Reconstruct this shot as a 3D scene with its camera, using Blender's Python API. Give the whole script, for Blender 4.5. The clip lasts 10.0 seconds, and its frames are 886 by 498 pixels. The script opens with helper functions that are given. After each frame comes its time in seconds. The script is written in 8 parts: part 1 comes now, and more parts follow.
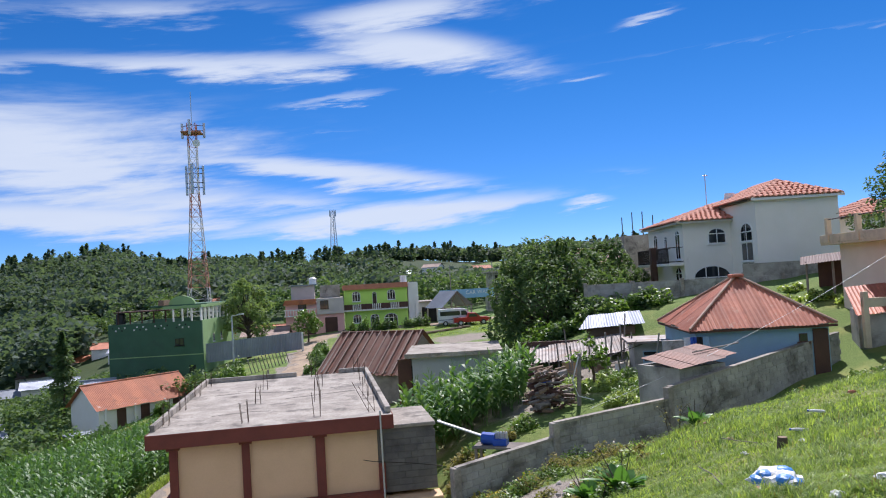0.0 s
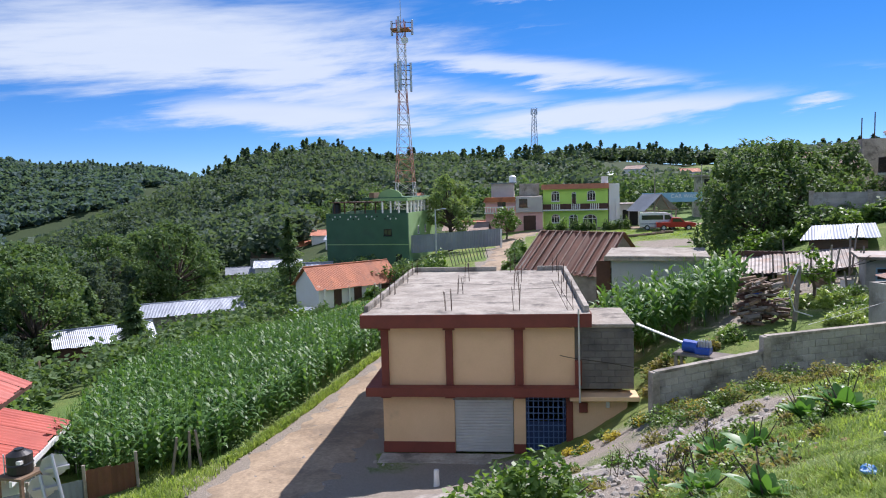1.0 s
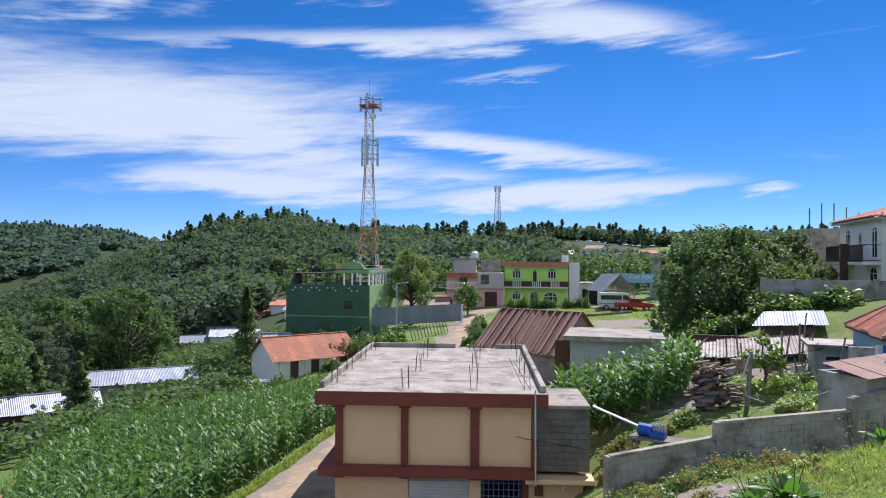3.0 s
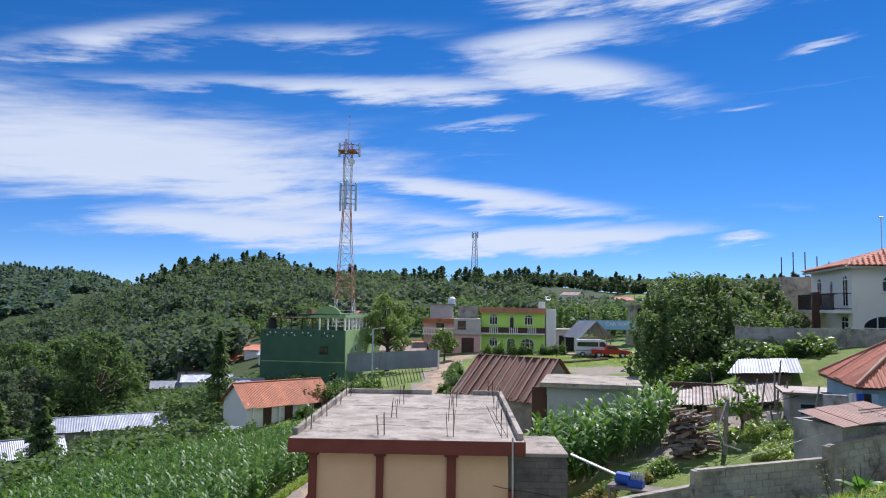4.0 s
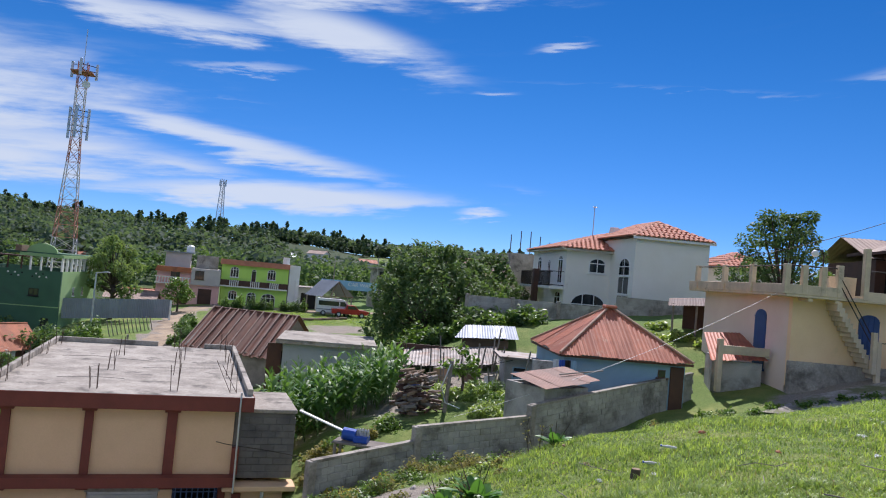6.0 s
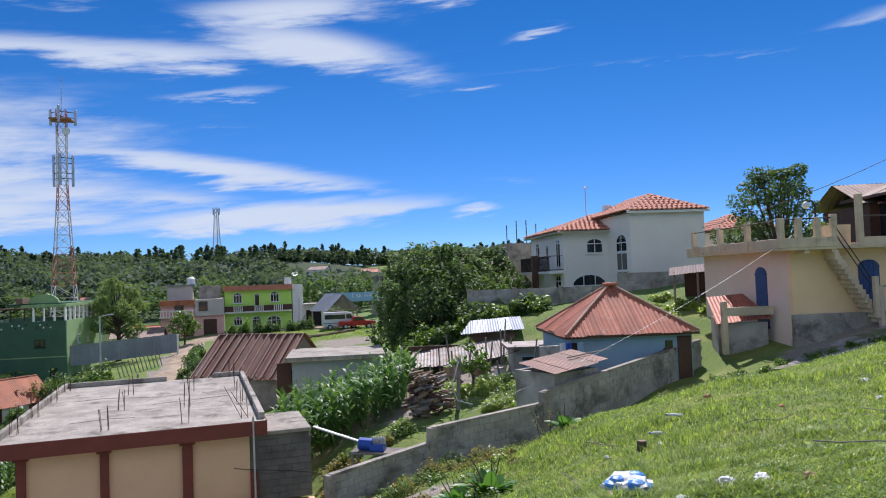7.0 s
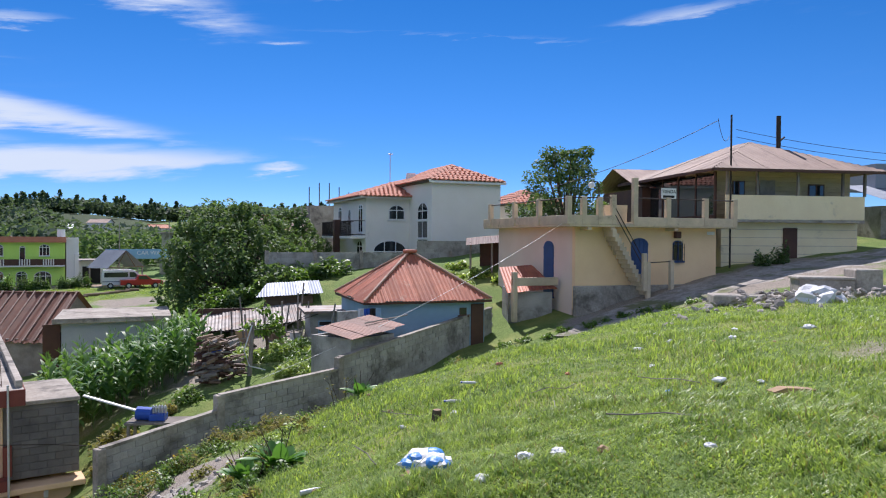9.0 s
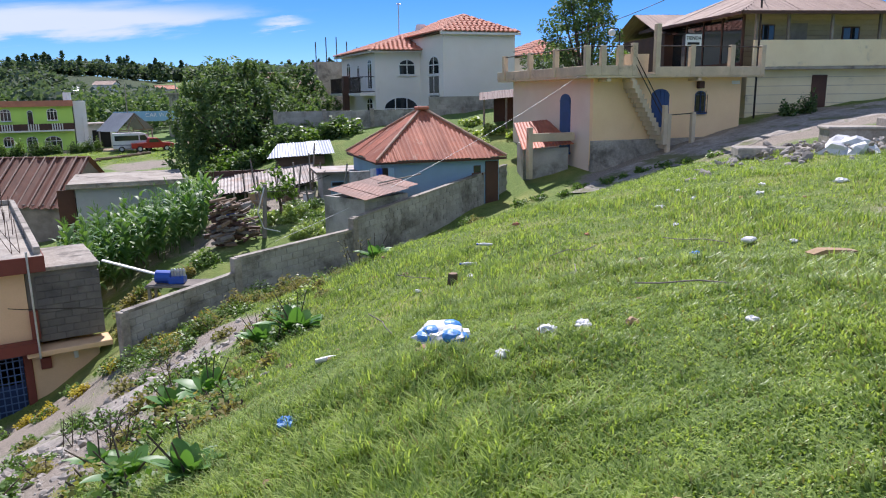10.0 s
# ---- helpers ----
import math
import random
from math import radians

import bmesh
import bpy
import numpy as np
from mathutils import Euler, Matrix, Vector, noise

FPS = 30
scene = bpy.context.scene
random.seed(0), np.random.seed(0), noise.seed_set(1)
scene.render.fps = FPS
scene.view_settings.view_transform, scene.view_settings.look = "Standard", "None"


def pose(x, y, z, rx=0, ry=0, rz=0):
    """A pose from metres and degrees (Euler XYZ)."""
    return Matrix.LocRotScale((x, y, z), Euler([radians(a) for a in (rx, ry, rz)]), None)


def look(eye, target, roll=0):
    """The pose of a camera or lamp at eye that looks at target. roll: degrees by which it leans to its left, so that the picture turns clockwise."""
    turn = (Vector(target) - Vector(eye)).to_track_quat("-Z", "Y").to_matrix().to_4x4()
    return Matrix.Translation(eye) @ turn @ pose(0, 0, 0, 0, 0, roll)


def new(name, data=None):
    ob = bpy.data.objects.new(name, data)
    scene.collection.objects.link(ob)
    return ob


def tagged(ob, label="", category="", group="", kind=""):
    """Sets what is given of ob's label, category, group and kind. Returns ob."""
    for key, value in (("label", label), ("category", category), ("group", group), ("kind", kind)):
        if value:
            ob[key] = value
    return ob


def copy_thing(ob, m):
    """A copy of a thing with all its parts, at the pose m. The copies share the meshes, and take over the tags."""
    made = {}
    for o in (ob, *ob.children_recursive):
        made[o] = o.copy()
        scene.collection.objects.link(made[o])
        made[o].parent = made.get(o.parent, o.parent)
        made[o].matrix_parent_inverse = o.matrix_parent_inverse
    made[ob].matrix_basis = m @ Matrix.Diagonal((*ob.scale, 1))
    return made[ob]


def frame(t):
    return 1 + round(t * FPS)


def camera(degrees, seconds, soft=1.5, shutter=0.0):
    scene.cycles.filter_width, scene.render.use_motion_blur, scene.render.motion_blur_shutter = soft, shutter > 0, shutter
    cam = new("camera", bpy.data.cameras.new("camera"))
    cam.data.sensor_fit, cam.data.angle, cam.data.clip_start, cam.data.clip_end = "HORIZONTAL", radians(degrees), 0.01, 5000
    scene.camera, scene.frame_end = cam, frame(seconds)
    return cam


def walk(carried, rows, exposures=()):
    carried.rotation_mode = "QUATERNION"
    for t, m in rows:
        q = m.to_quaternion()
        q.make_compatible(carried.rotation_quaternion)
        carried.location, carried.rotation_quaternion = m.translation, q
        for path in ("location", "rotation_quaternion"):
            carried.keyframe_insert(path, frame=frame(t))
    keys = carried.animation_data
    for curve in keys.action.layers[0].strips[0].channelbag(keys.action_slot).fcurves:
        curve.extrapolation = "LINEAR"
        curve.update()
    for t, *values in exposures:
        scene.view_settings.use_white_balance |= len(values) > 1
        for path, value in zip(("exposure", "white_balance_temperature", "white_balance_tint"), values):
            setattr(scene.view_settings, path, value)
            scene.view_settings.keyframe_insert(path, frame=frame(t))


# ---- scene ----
cam = camera(62.7, 10.0, soft=1.1)
# seconds, eye, target, roll; the eye's first place is about the world's origin
PATH = [
    (0, (-0.017, -0.363, 0.017), (0.011, 1.636, 0.097), -3.4),
    (0.5, (-0.164, -0.322, 0.004), (-0.582, 1.632, 0.06), -2.8),
    (1, (-0.201, -0.29, -0.047), (-0.716, 1.635, -0.219), -1.5),
    (1.5, (-0.227, -0.219, -0.044), (-0.743, 1.695, -0.316), 0.3),
    (2, (-0.174, -0.438, -0.056), (-0.692, 1.476, -0.321), 0.4),
    (2.5, (-0.171, -0.464, -0.002), (-0.679, 1.458, -0.224), 0.3),
    (3, (-0.102, -0.407, 0.082), (-0.516, 1.549, 0.11), 0.4),
    (3.2, (-0.099, -0.425, 0.084), (-0.487, 1.535, 0.182), 0.5),
    (4.5, (-0.162, -0.291, 0.051), (-0.511, 1.672, 0.208), 0.9),
    (5, (-0.189, -0.125, 0.052), (-0.523, 1.84, 0.207), 0.9),
    (5.5, (-0.135, -0.041, 0.043), (-0.183, 1.955, 0.158), 1.8),
    (6, (-0.073, -0.127, 0.023), (0.259, 1.844, 0.1), 5.2),
    (6.2, (-0.02, -0.13, 0.017), (0.31, 1.839, 0.103), 3.5),
    (7.3, (0.248, -0.168, -0.017), (0.606, 1.798, 0.057), -3.3),
    (7.5, (0.258, -0.15, -0.024), (0.669, 1.806, 0.049), -3.2),
    (8, (0.282, -0.016, -0.056), (0.949, 1.869, -0.006), -2.3),
    (8.5, (0.307, 0.256, -0.05), (1.155, 2.066, -0.077), 0.5),
    (9, (0.332, 0.331, -0.014), (1.179, 2.143, -0.044), 0.4),
    (9.5, (0.474, 0.577, -0.038), (1.288, 2.4, -0.163), -0.6),
    (10, (0.524, 0.761, -0.013), (1.317, 2.548, -0.431), -0.8),
]
walk(cam, [(t, look(eye, target, roll)) for t, eye, target, roll in PATH], [(0.0, 0.62, 6150, 20), (0.8, 0.7, 6150, 20), (1.5, 0.76, 6150, 20), (2.5, 0.78, 6150, 20), (3.2, 0.66, 6150, 20), (5.0, 0.6, 6150, 20), (6.0, 0.52, 6150, 20), (8.5, 0.6, 6150, 20), (10.0, 0.72, 6150, 21)])

# ---- world, sun ----
SUN_AZ, SUN_EL = 17.2, 49.0  # degrees clockwise from +y, and above the horizon
world = bpy.data.worlds.new("sky")
scene.world = world
world.use_nodes = True


def wire(tree, kind, inputs=(), **settings):
    """A node with its settings and inputs: values, or sockets of other nodes."""
    node = tree.nodes.new(kind)
    for key, value in settings.items():
        setattr(node, key, value)
    for slot, value in dict(inputs).items():
        if isinstance(value, bpy.types.NodeSocket):
            tree.links.new(value, node.inputs[slot])
        else:
            node.inputs[slot].default_value = value
    return node


def calc(tree, operation, a, b=0.0, c=0.0):
    return wire(tree, "ShaderNodeMath", {0: a, 1: b, 2: c}, operation=operation).outputs[0]


def blend(tree, fac, a, b, kind="MIX"):
    node = wire(tree, "ShaderNodeMix", {0: fac}, data_type="RGBA", blend_type=kind)
    for slot, value in ((6, a), (7, b)):
        if isinstance(value, bpy.types.NodeSocket):
            tree.links.new(value, node.inputs[slot])
        else:
            node.inputs[slot].default_value = (*value[:3], 1)
    return node.outputs[2]


def ramp(tree, fac, lo, hi):
    return wire(tree, "ShaderNodeMapRange", {0: fac, 1: lo, 2: hi, 3: 0.0, 4: 1.0}, interpolation_type="SMOOTHSTEP").outputs[0]


def sky_world():
    t = world.node_tree
    t.nodes.clear()
    sky = wire(t, "ShaderNodeTexSky", sky_type="NISHITA", sun_disc=False, sun_elevation=radians(SUN_EL), sun_rotation=radians(SUN_AZ), altitude=2400.0, air_density=0.85, dust_density=0.0, ozone_density=4.0)
    deep = wire(t, "ShaderNodeHueSaturation", {"Hue": 0.502, "Saturation": 1.3, "Value": 0.68, "Color": sky.outputs[0]})
    way = wire(t, "ShaderNodeTexCoord").outputs["Generated"]
    sep = wire(t, "ShaderNodeSeparateXYZ", {0: way})
    x, y, z = sep.outputs
    az = calc(t, "MULTIPLY", calc(t, "ARCTAN2", calc(t, "MULTIPLY", x, -1.0), y), 57.2958)
    el = calc(t, "MULTIPLY", calc(t, "ARCSINE", z), 57.2958)
    co = wire(t, "ShaderNodeCombineXYZ", {0: calc(t, "MULTIPLY", az, 0.06), 1: calc(t, "MULTIPLY_ADD", az, 0.03, calc(t, "MULTIPLY", el, 0.36)), 2: 0.0})
    rag = wire(t, "ShaderNodeTexNoise", {"Vector": co.outputs[0], "Scale": 1.0, "Detail": 7.0, "Roughness": 0.6, "Distortion": 0.5}).outputs[0]
    fine_co = wire(t, "ShaderNodeCombineXYZ", {0: calc(t, "MULTIPLY", az, 0.17), 1: calc(t, "MULTIPLY_ADD", az, 0.14, calc(t, "MULTIPLY", el, 1.5)), 2: 3.0})
    fine = wire(t, "ShaderNodeTexNoise", {"Vector": fine_co.outputs[0], "Scale": 1.0, "Detail": 6.0, "Roughness": 0.6}).outputs[0]
    bent = calc(t, "ADD", el, calc(t, "MULTIPLY_ADD", calc(t, "SUBTRACT", rag, 0.5), 3.2, calc(t, "MULTIPLY", calc(t, "SUBTRACT", fine, 0.5), 1.7)))
    cover = None
    # the cirrus streaks and fill clouds: azimuth, elevation, half length, half height, lean, density
    for a, e, ra, re, lean, dens in ((34, 10.2, 26, 5.2, 0.0, 1.5), (60, 12, 30, 6.0, 0.0, 1.2), (25, 5.8, 18, 1.7, 0.05, 1.3), (12, 6.6, 10, 1.0, 0.05, 1.0), (9, 8.8, 16, 1.2, 0.11, 1.5), (18, 6.6, 14, 2.2, 0.03, 1.1), (4, 5.0, 16, 1.3, -0.07, 1.7), (-12.3, 5.1, 2.6, 0.5, -0.05, 1.3),
                                     (24, 19.6, 15, 1.7, -0.12, 1.0), (17, 16.6, 24, 1.3, -0.05, 1.25), (-0.5, 17.3, 10, 2.3, 0.16, 1.6), (2.5, 20.4, 10, 1.6, -0.1, 1.2), (6.5, 14.2, 7, 0.6, -0.08, 0.95), (8.4, 11.8, 6, 0.3, -0.05, 0.45),
                                     (-6, 22.7, 15, 1.5, 0.09, 1.2), (36, 18.4, 11, 1.6, -0.3, 1.0), (-12.4, 14.7, 2.6, 0.32, -0.12, 0.7), (-17.6, 18.6, 2.8, 0.4, -0.15, 0.8), (-27, 15.4, 17, 0.3, 0.04, 0.5), (-43, 16.4, 8, 0.7, -0.1, 0.8), (-15, 7.4, 5, 0.7, 0.05, 0.4),
                                     # the last three: broad unseen clouds added behind the camera as fill light
                                     (-60, 24, 22, 3.0, 0.1, 0.5), (115, 32, 70, 28, 0.05, 1.5), (-125, 35, 75, 28, 0.0, 1.5), (178, 40, 70, 30, 0.0, 1.5)):
        da = calc(t, "DIVIDE", calc(t, "SUBTRACT", az, a), ra)
        de = calc(t, "DIVIDE", calc(t, "SUBTRACT", calc(t, "SUBTRACT", bent, e), calc(t, "MULTIPLY", calc(t, "SUBTRACT", az, a), lean)), re)
        r2 = calc(t, "ADD", calc(t, "MULTIPLY", da, da), calc(t, "MULTIPLY", de, de))
        blob = calc(t, "MULTIPLY", calc(t, "POWER", 2.718, calc(t, "MULTIPLY", r2, -1.5)), dens)
        cover = blob if cover is None else calc(t, "MAXIMUM", cover, blob)
    ragged = calc(t, "ADD", cover, calc(t, "MULTIPLY", calc(t, "SUBTRACT", calc(t, "MULTIPLY_ADD", fine, 0.5, rag), 0.78), 2.3))
    cloud = calc(t, "MULTIPLY", calc(t, "MULTIPLY", ramp(t, ragged, 0.12, 1.35), ramp(t, cover, 0.05, 0.6)), 0.93)
    shade = blend(t, calc(t, "MULTIPLY", rag, 0.9), (4.5, 5.0, 5.3), (3.6, 4.2, 4.8))
    low = calc(t, "MULTIPLY", calc(t, "SUBTRACT", 1.0, ramp(t, el, 0.0, 15.0)), 0.8)
    clear = blend(t, low, deep.outputs[0], blend(t, 1.0, deep.outputs[0], (0.55, 0.74, 0.95), "MULTIPLY"))
    colour = blend(t, cloud, clear, shade)
    back = wire(t, "ShaderNodeBackground", {"Color": colour, "Strength": 0.11})
    wire(t, "ShaderNodeOutputWorld", {"Surface": back.outputs[0]})


sky_world()
sun = bpy.data.lights.new("sun", "SUN")
sun.energy, sun.angle, sun.color = 4.0, radians(0.53), (1.0, 0.96, 0.9)
sa, se = radians(SUN_AZ), radians(SUN_EL)
TO_SUN = Vector((math.sin(sa) * math.cos(se), math.cos(sa) * math.cos(se), math.sin(se)))
new("sun", sun).matrix_world = look(TO_SUN * 300, (0, 0, 0))


# ---- materials ----
def mat(name, a, b=None, scale=1.5, rough=0.8, metal=0.0, grain=0.12, bump=0.15, fine=30.0, stain=None, stain_scale=0.6, stain_at=(0.52, 0.68), vary=0.0, spec=0.5, stretch=(1, 1, 1), trans=0.0):
    """Two colours in large soft patches, fine grain, relief, and stains of a third colour. vary: difference from piece to piece."""
    m = bpy.data.materials.new(name)
    m.use_nodes = True
    t = m.node_tree
    t.nodes.clear()
    b = b or tuple(v * 0.8 for v in a)
    place = wire(t, "ShaderNodeNewGeometry").outputs["Position"]
    place = wire(t, "ShaderNodeVectorMath", {0: place, 1: stretch}, operation="MULTIPLY").outputs[0]
    n1 = wire(t, "ShaderNodeTexNoise", {"Vector": place, "Scale": scale, "Detail": 5.0, "Roughness": 0.6}).outputs[0]
    n2 = wire(t, "ShaderNodeTexNoise", {"Vector": place, "Scale": fine, "Detail": 3.0, "Roughness": 0.65}).outputs[0]
    colour = blend(t, ramp(t, n1, 0.3, 0.7), a, b)
    g = calc(t, "MULTIPLY_ADD", calc(t, "SUBTRACT", n2, 0.5), grain * 4, 1.0)
    if vary:
        rnd = wire(t, "ShaderNodeObjectInfo").outputs["Random"]
        g = calc(t, "MULTIPLY", g, calc(t, "MULTIPLY_ADD", calc(t, "SUBTRACT", rnd, 0.5), 2 * vary, 1.0))
    grey = wire(t, "ShaderNodeCombineColor", {0: g, 1: g, 2: g}).outputs[0]
    colour = blend(t, 1.0, colour, grey, "MULTIPLY")
    if stain:
        n3 = wire(t, "ShaderNodeTexNoise", {"Vector": place, "Scale": stain_scale, "Detail": 7.0, "Roughness": 0.7, "Distortion": 0.3}).outputs[0]
        colour = blend(t, ramp(t, n3, *stain_at), colour, stain)
    shader = wire(t, "ShaderNodeBsdfPrincipled", {"Base Color": colour, "Roughness": rough, "Metallic": metal, "Specular IOR Level": spec})
    if bump:
        relief = wire(t, "ShaderNodeBump", {"Strength": bump, "Distance": 0.02, "Height": n2})
        t.links.new(relief.outputs[0], shader.inputs["Normal"])
    out = shader.outputs[0]
    if trans:
        thin = wire(t, "ShaderNodeBsdfTranslucent", {"Color": blend(t, 1.0, colour, (1.25, 1.3, 0.6), "MULTIPLY")})
        out = wire(t, "ShaderNodeMixShader", {0: trans, 1: out, 2: thin.outputs[0]}).outputs[0]
    wire(t, "ShaderNodeOutputMaterial", {"Surface": out})
    return m


def leaf_mat(name, a, b, rough=0.5, trans=0.35, spec=0.4, patch=0.9):
    """Leaves: colour from leaf to leaf, part of the light passes through."""
    m = bpy.data.materials.new(name)
    m.use_nodes = True
    t = m.node_tree
    t.nodes.clear()
    isle = wire(t, "ShaderNodeNewGeometry").outputs["Random Per Island"]
    place = wire(t, "ShaderNodeNewGeometry").outputs["Position"]
    n1 = wire(t, "ShaderNodeTexNoise", {"Vector": place, "Scale": patch, "Detail": 3.0}).outputs[0]
    colour = blend(t, calc(t, "MULTIPLY_ADD", isle, 0.55, calc(t, "MULTIPLY", ramp(t, n1, 0.3, 0.7), 0.45)), a, b)
    shader = wire(t, "ShaderNodeBsdfPrincipled", {"Base Color": colour, "Roughness": rough, "Specular IOR Level": spec})
    thin = wire(t, "ShaderNodeBsdfTranslucent", {"Color": blend(t, 1.0, colour, (1.3, 1.35, 0.6), "MULTIPLY")})
    out = wire(t, "ShaderNodeMixShader", {0: trans, 1: shader.outputs[0], 2: thin.outputs[0]})
    wire(t, "ShaderNodeOutputMaterial", {"Surface": out.outputs[0]})
    return m


def glass_mat(name, tint):
    m = bpy.data.materials.new(name)
    m.use_nodes = True
    t = m.node_tree
    t.nodes.clear()
    s = wire(t, "ShaderNodeBsdfPrincipled", {"Base Color": (*tint, 1), "Roughness": 0.04, "Specular IOR Level": 0.8})
    wire(t, "ShaderNodeOutputMaterial", {"Surface": s.outputs[0]})
    return m


PEACH = mat("peach_plaster", (0.80, 0.54, 0.32), (0.74, 0.49, 0.28), 0.8, 0.9, grain=0.05, bump=0.08, stain=(0.6, 0.4, 0.24), stain_at=(0.6, 0.8))
MAROON = mat("maroon_paint", (0.22, 0.055, 0.035), (0.17, 0.043, 0.028), 1.2, 0.75, grain=0.08)
CONCRETE = mat("raw_concrete", (0.43, 0.39, 0.33), (0.27, 0.24, 0.20), 1.1, 0.95, grain=0.24, bump=0.5, fine=12.0, stain=(0.14, 0.125, 0.105), stain_scale=0.8, stain_at=(0.5, 0.66))
BLOCK = mat("grey_block", (0.46, 0.44, 0.40), (0.30, 0.285, 0.255), 1.1, 0.95, grain=0.14, bump=0.4, stain=(0.15, 0.14, 0.12), stain_scale=0.7, stain_at=(0.47, 0.68), vary=0.12)
DARK_BLOCK = mat("sooty_block", (0.19, 0.175, 0.155), (0.13, 0.12, 0.11), 1.2, 0.95, grain=0.1, bump=0.35, stain=(0.09, 0.085, 0.08), vary=0.12)
MORTAR = mat("mortar", (0.40, 0.385, 0.35), (0.27, 0.255, 0.23), 1.1, 0.95, grain=0.14, stain=(0.13, 0.12, 0.105), stain_scale=0.7, stain_at=(0.47, 0.68))
STEEL = mat("galvanised_steel", (0.62, 0.63, 0.64), (0.5, 0.51, 0.53), 2.0, 0.45, 0.7, grain=0.04, bump=0.03)
SHUTTER = mat("grey_shutter_slats", (0.62, 0.62, 0.60), (0.52, 0.52, 0.50), 1.0, 0.5, 0.3, grain=0.04, bump=0.04)
BLUE_IRON = mat("dark_blue_iron", (0.02, 0.045, 0.12), (0.015, 0.03, 0.08), 2.0, 0.45, grain=0.06)
IRON = mat("dark_iron", (0.035, 0.03, 0.027), (0.06, 0.04, 0.03), 3.0, 0.7, 0.3, grain=0.1)
REBAR = mat("rusty_rebar", (0.12, 0.065, 0.04), (0.07, 0.045, 0.035), 4.0, 0.85, 0.2, grain=0.1)
RUST = mat("rusty_sheet", (0.21, 0.088, 0.052), (0.145, 0.064, 0.04), 1.1, 0.65, 0.1, grain=0.12, bump=0.1, stain=(0.31, 0.21, 0.155), stain_scale=1.3, stain_at=(0.58, 0.76), vary=0.22, stretch=(1, 1, 0.6))
REDRUST = mat("red_rusty_sheet", (0.56, 0.19, 0.10), (0.42, 0.13, 0.07), 1.1, 0.6, 0.1, grain=0.1, bump=0.1, stain=(0.55, 0.36, 0.25), stain_scale=1.6, stain_at=(0.57, 0.74), vary=0.16)
ORANGE_ROOF = mat("orange_rusty_sheet", (0.50, 0.17, 0.07), (0.38, 0.12, 0.055), 0.7, 0.7, 0.05, grain=0.06, stain=(0.28, 0.1, 0.05), stain_scale=0.8, vary=0.1)
BROWN_ROOF = mat("brown_roof_sheet", (0.33, 0.235, 0.18), (0.26, 0.18, 0.14), 0.8, 0.7, 0.1, grain=0.07, stain=(0.2, 0.13, 0.1), vary=0.1)
TIN = mat("bright_tin_sheet", (0.37, 0.405, 0.46), (0.29, 0.32, 0.37), 0.8, 0.45, 0.3, grain=0.05, stain=(0.35, 0.3, 0.27), stain_at=(0.62, 0.8), vary=0.08)
OLDTIN = mat("weathered_tin_sheet", (0.32, 0.29, 0.265), (0.16, 0.135, 0.115), 1.3, 0.65, 0.2, grain=0.12, stain=(0.2, 0.125, 0.085), stain_scale=0.9, stain_at=(0.48, 0.64), vary=0.3)
RED_TILE = mat("clay_roof_tile", (0.60, 0.235, 0.14), (0.50, 0.19, 0.115), 1.2, 0.8, grain=0.08, bump=0.15, vary=0.1)
RED_PAINT_TIN = mat("red_painted_sheet", (0.55, 0.13, 0.09), (0.46, 0.10, 0.07), 0.9, 0.55, 0.0, grain=0.05, vary=0.06)
WHITE = mat("white_plaster", (0.86, 0.83, 0.77), (0.81, 0.78, 0.71), 0.5, 0.9, grain=0.03, bump=0.05, stain=(0.64, 0.6, 0.53), stain_at=(0.6, 0.8))
WHITE_PAINT = mat("white_paint", (0.8, 0.8, 0.78), (0.74, 0.74, 0.72), 2.0, 0.5, grain=0.03, bump=0.03)
CREAM = mat("cream_plaster", (0.94, 0.80, 0.53), (0.86, 0.71, 0.45), 0.6, 0.9, grain=0.05, bump=0.08, stain=(0.42, 0.36, 0.27), stain_scale=0.9, stain_at=(0.57, 0.8))
YELLOW = mat("yellow_plaster", (0.93, 0.67, 0.39), (0.87, 0.60, 0.34), 0.5, 0.9, grain=0.04, bump=0.06, stain=(0.6, 0.45, 0.26), stain_at=(0.6, 0.85))
PINK_BEIGE = mat("pink_beige_plaster", (0.82, 0.65, 0.54), (0.76, 0.59, 0.48), 0.5, 0.9, grain=0.03, bump=0.05)
TERRACE = mat("weathered_cream_concrete", (0.68, 0.55, 0.38), (0.52, 0.42, 0.30), 1.2, 0.9, grain=0.1, bump=0.12, stain=(0.2, 0.17, 0.13), stain_scale=0.9, stain_at=(0.56, 0.75))
DOOR_BLUE = mat("blue_painted_metal", (0.025, 0.07, 0.22), (0.02, 0.055, 0.17), 2.0, 0.5, grain=0.05)
GLASS = glass_mat("dark_window_glass", (0.02, 0.025, 0.03))
# near-black for lettering and cloth, and for shade put into openings
DARK = mat("dark_interior", (0.02, 0.018, 0.016), (0.03, 0.027, 0.024), 1.0, 0.95, bump=0)
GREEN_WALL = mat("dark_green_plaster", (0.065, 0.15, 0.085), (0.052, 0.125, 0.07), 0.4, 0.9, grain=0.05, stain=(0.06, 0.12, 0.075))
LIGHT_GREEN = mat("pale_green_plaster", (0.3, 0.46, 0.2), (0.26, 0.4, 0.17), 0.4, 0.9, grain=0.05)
LIME = mat("lime_green_plaster", (0.60, 0.86, 0.17), (0.54, 0.80, 0.15), 0.4, 0.85, grain=0.03)
PINK = mat("pink_plaster", (0.88, 0.50, 0.44), (0.82, 0.45, 0.40), 0.5, 0.85, grain=0.04)
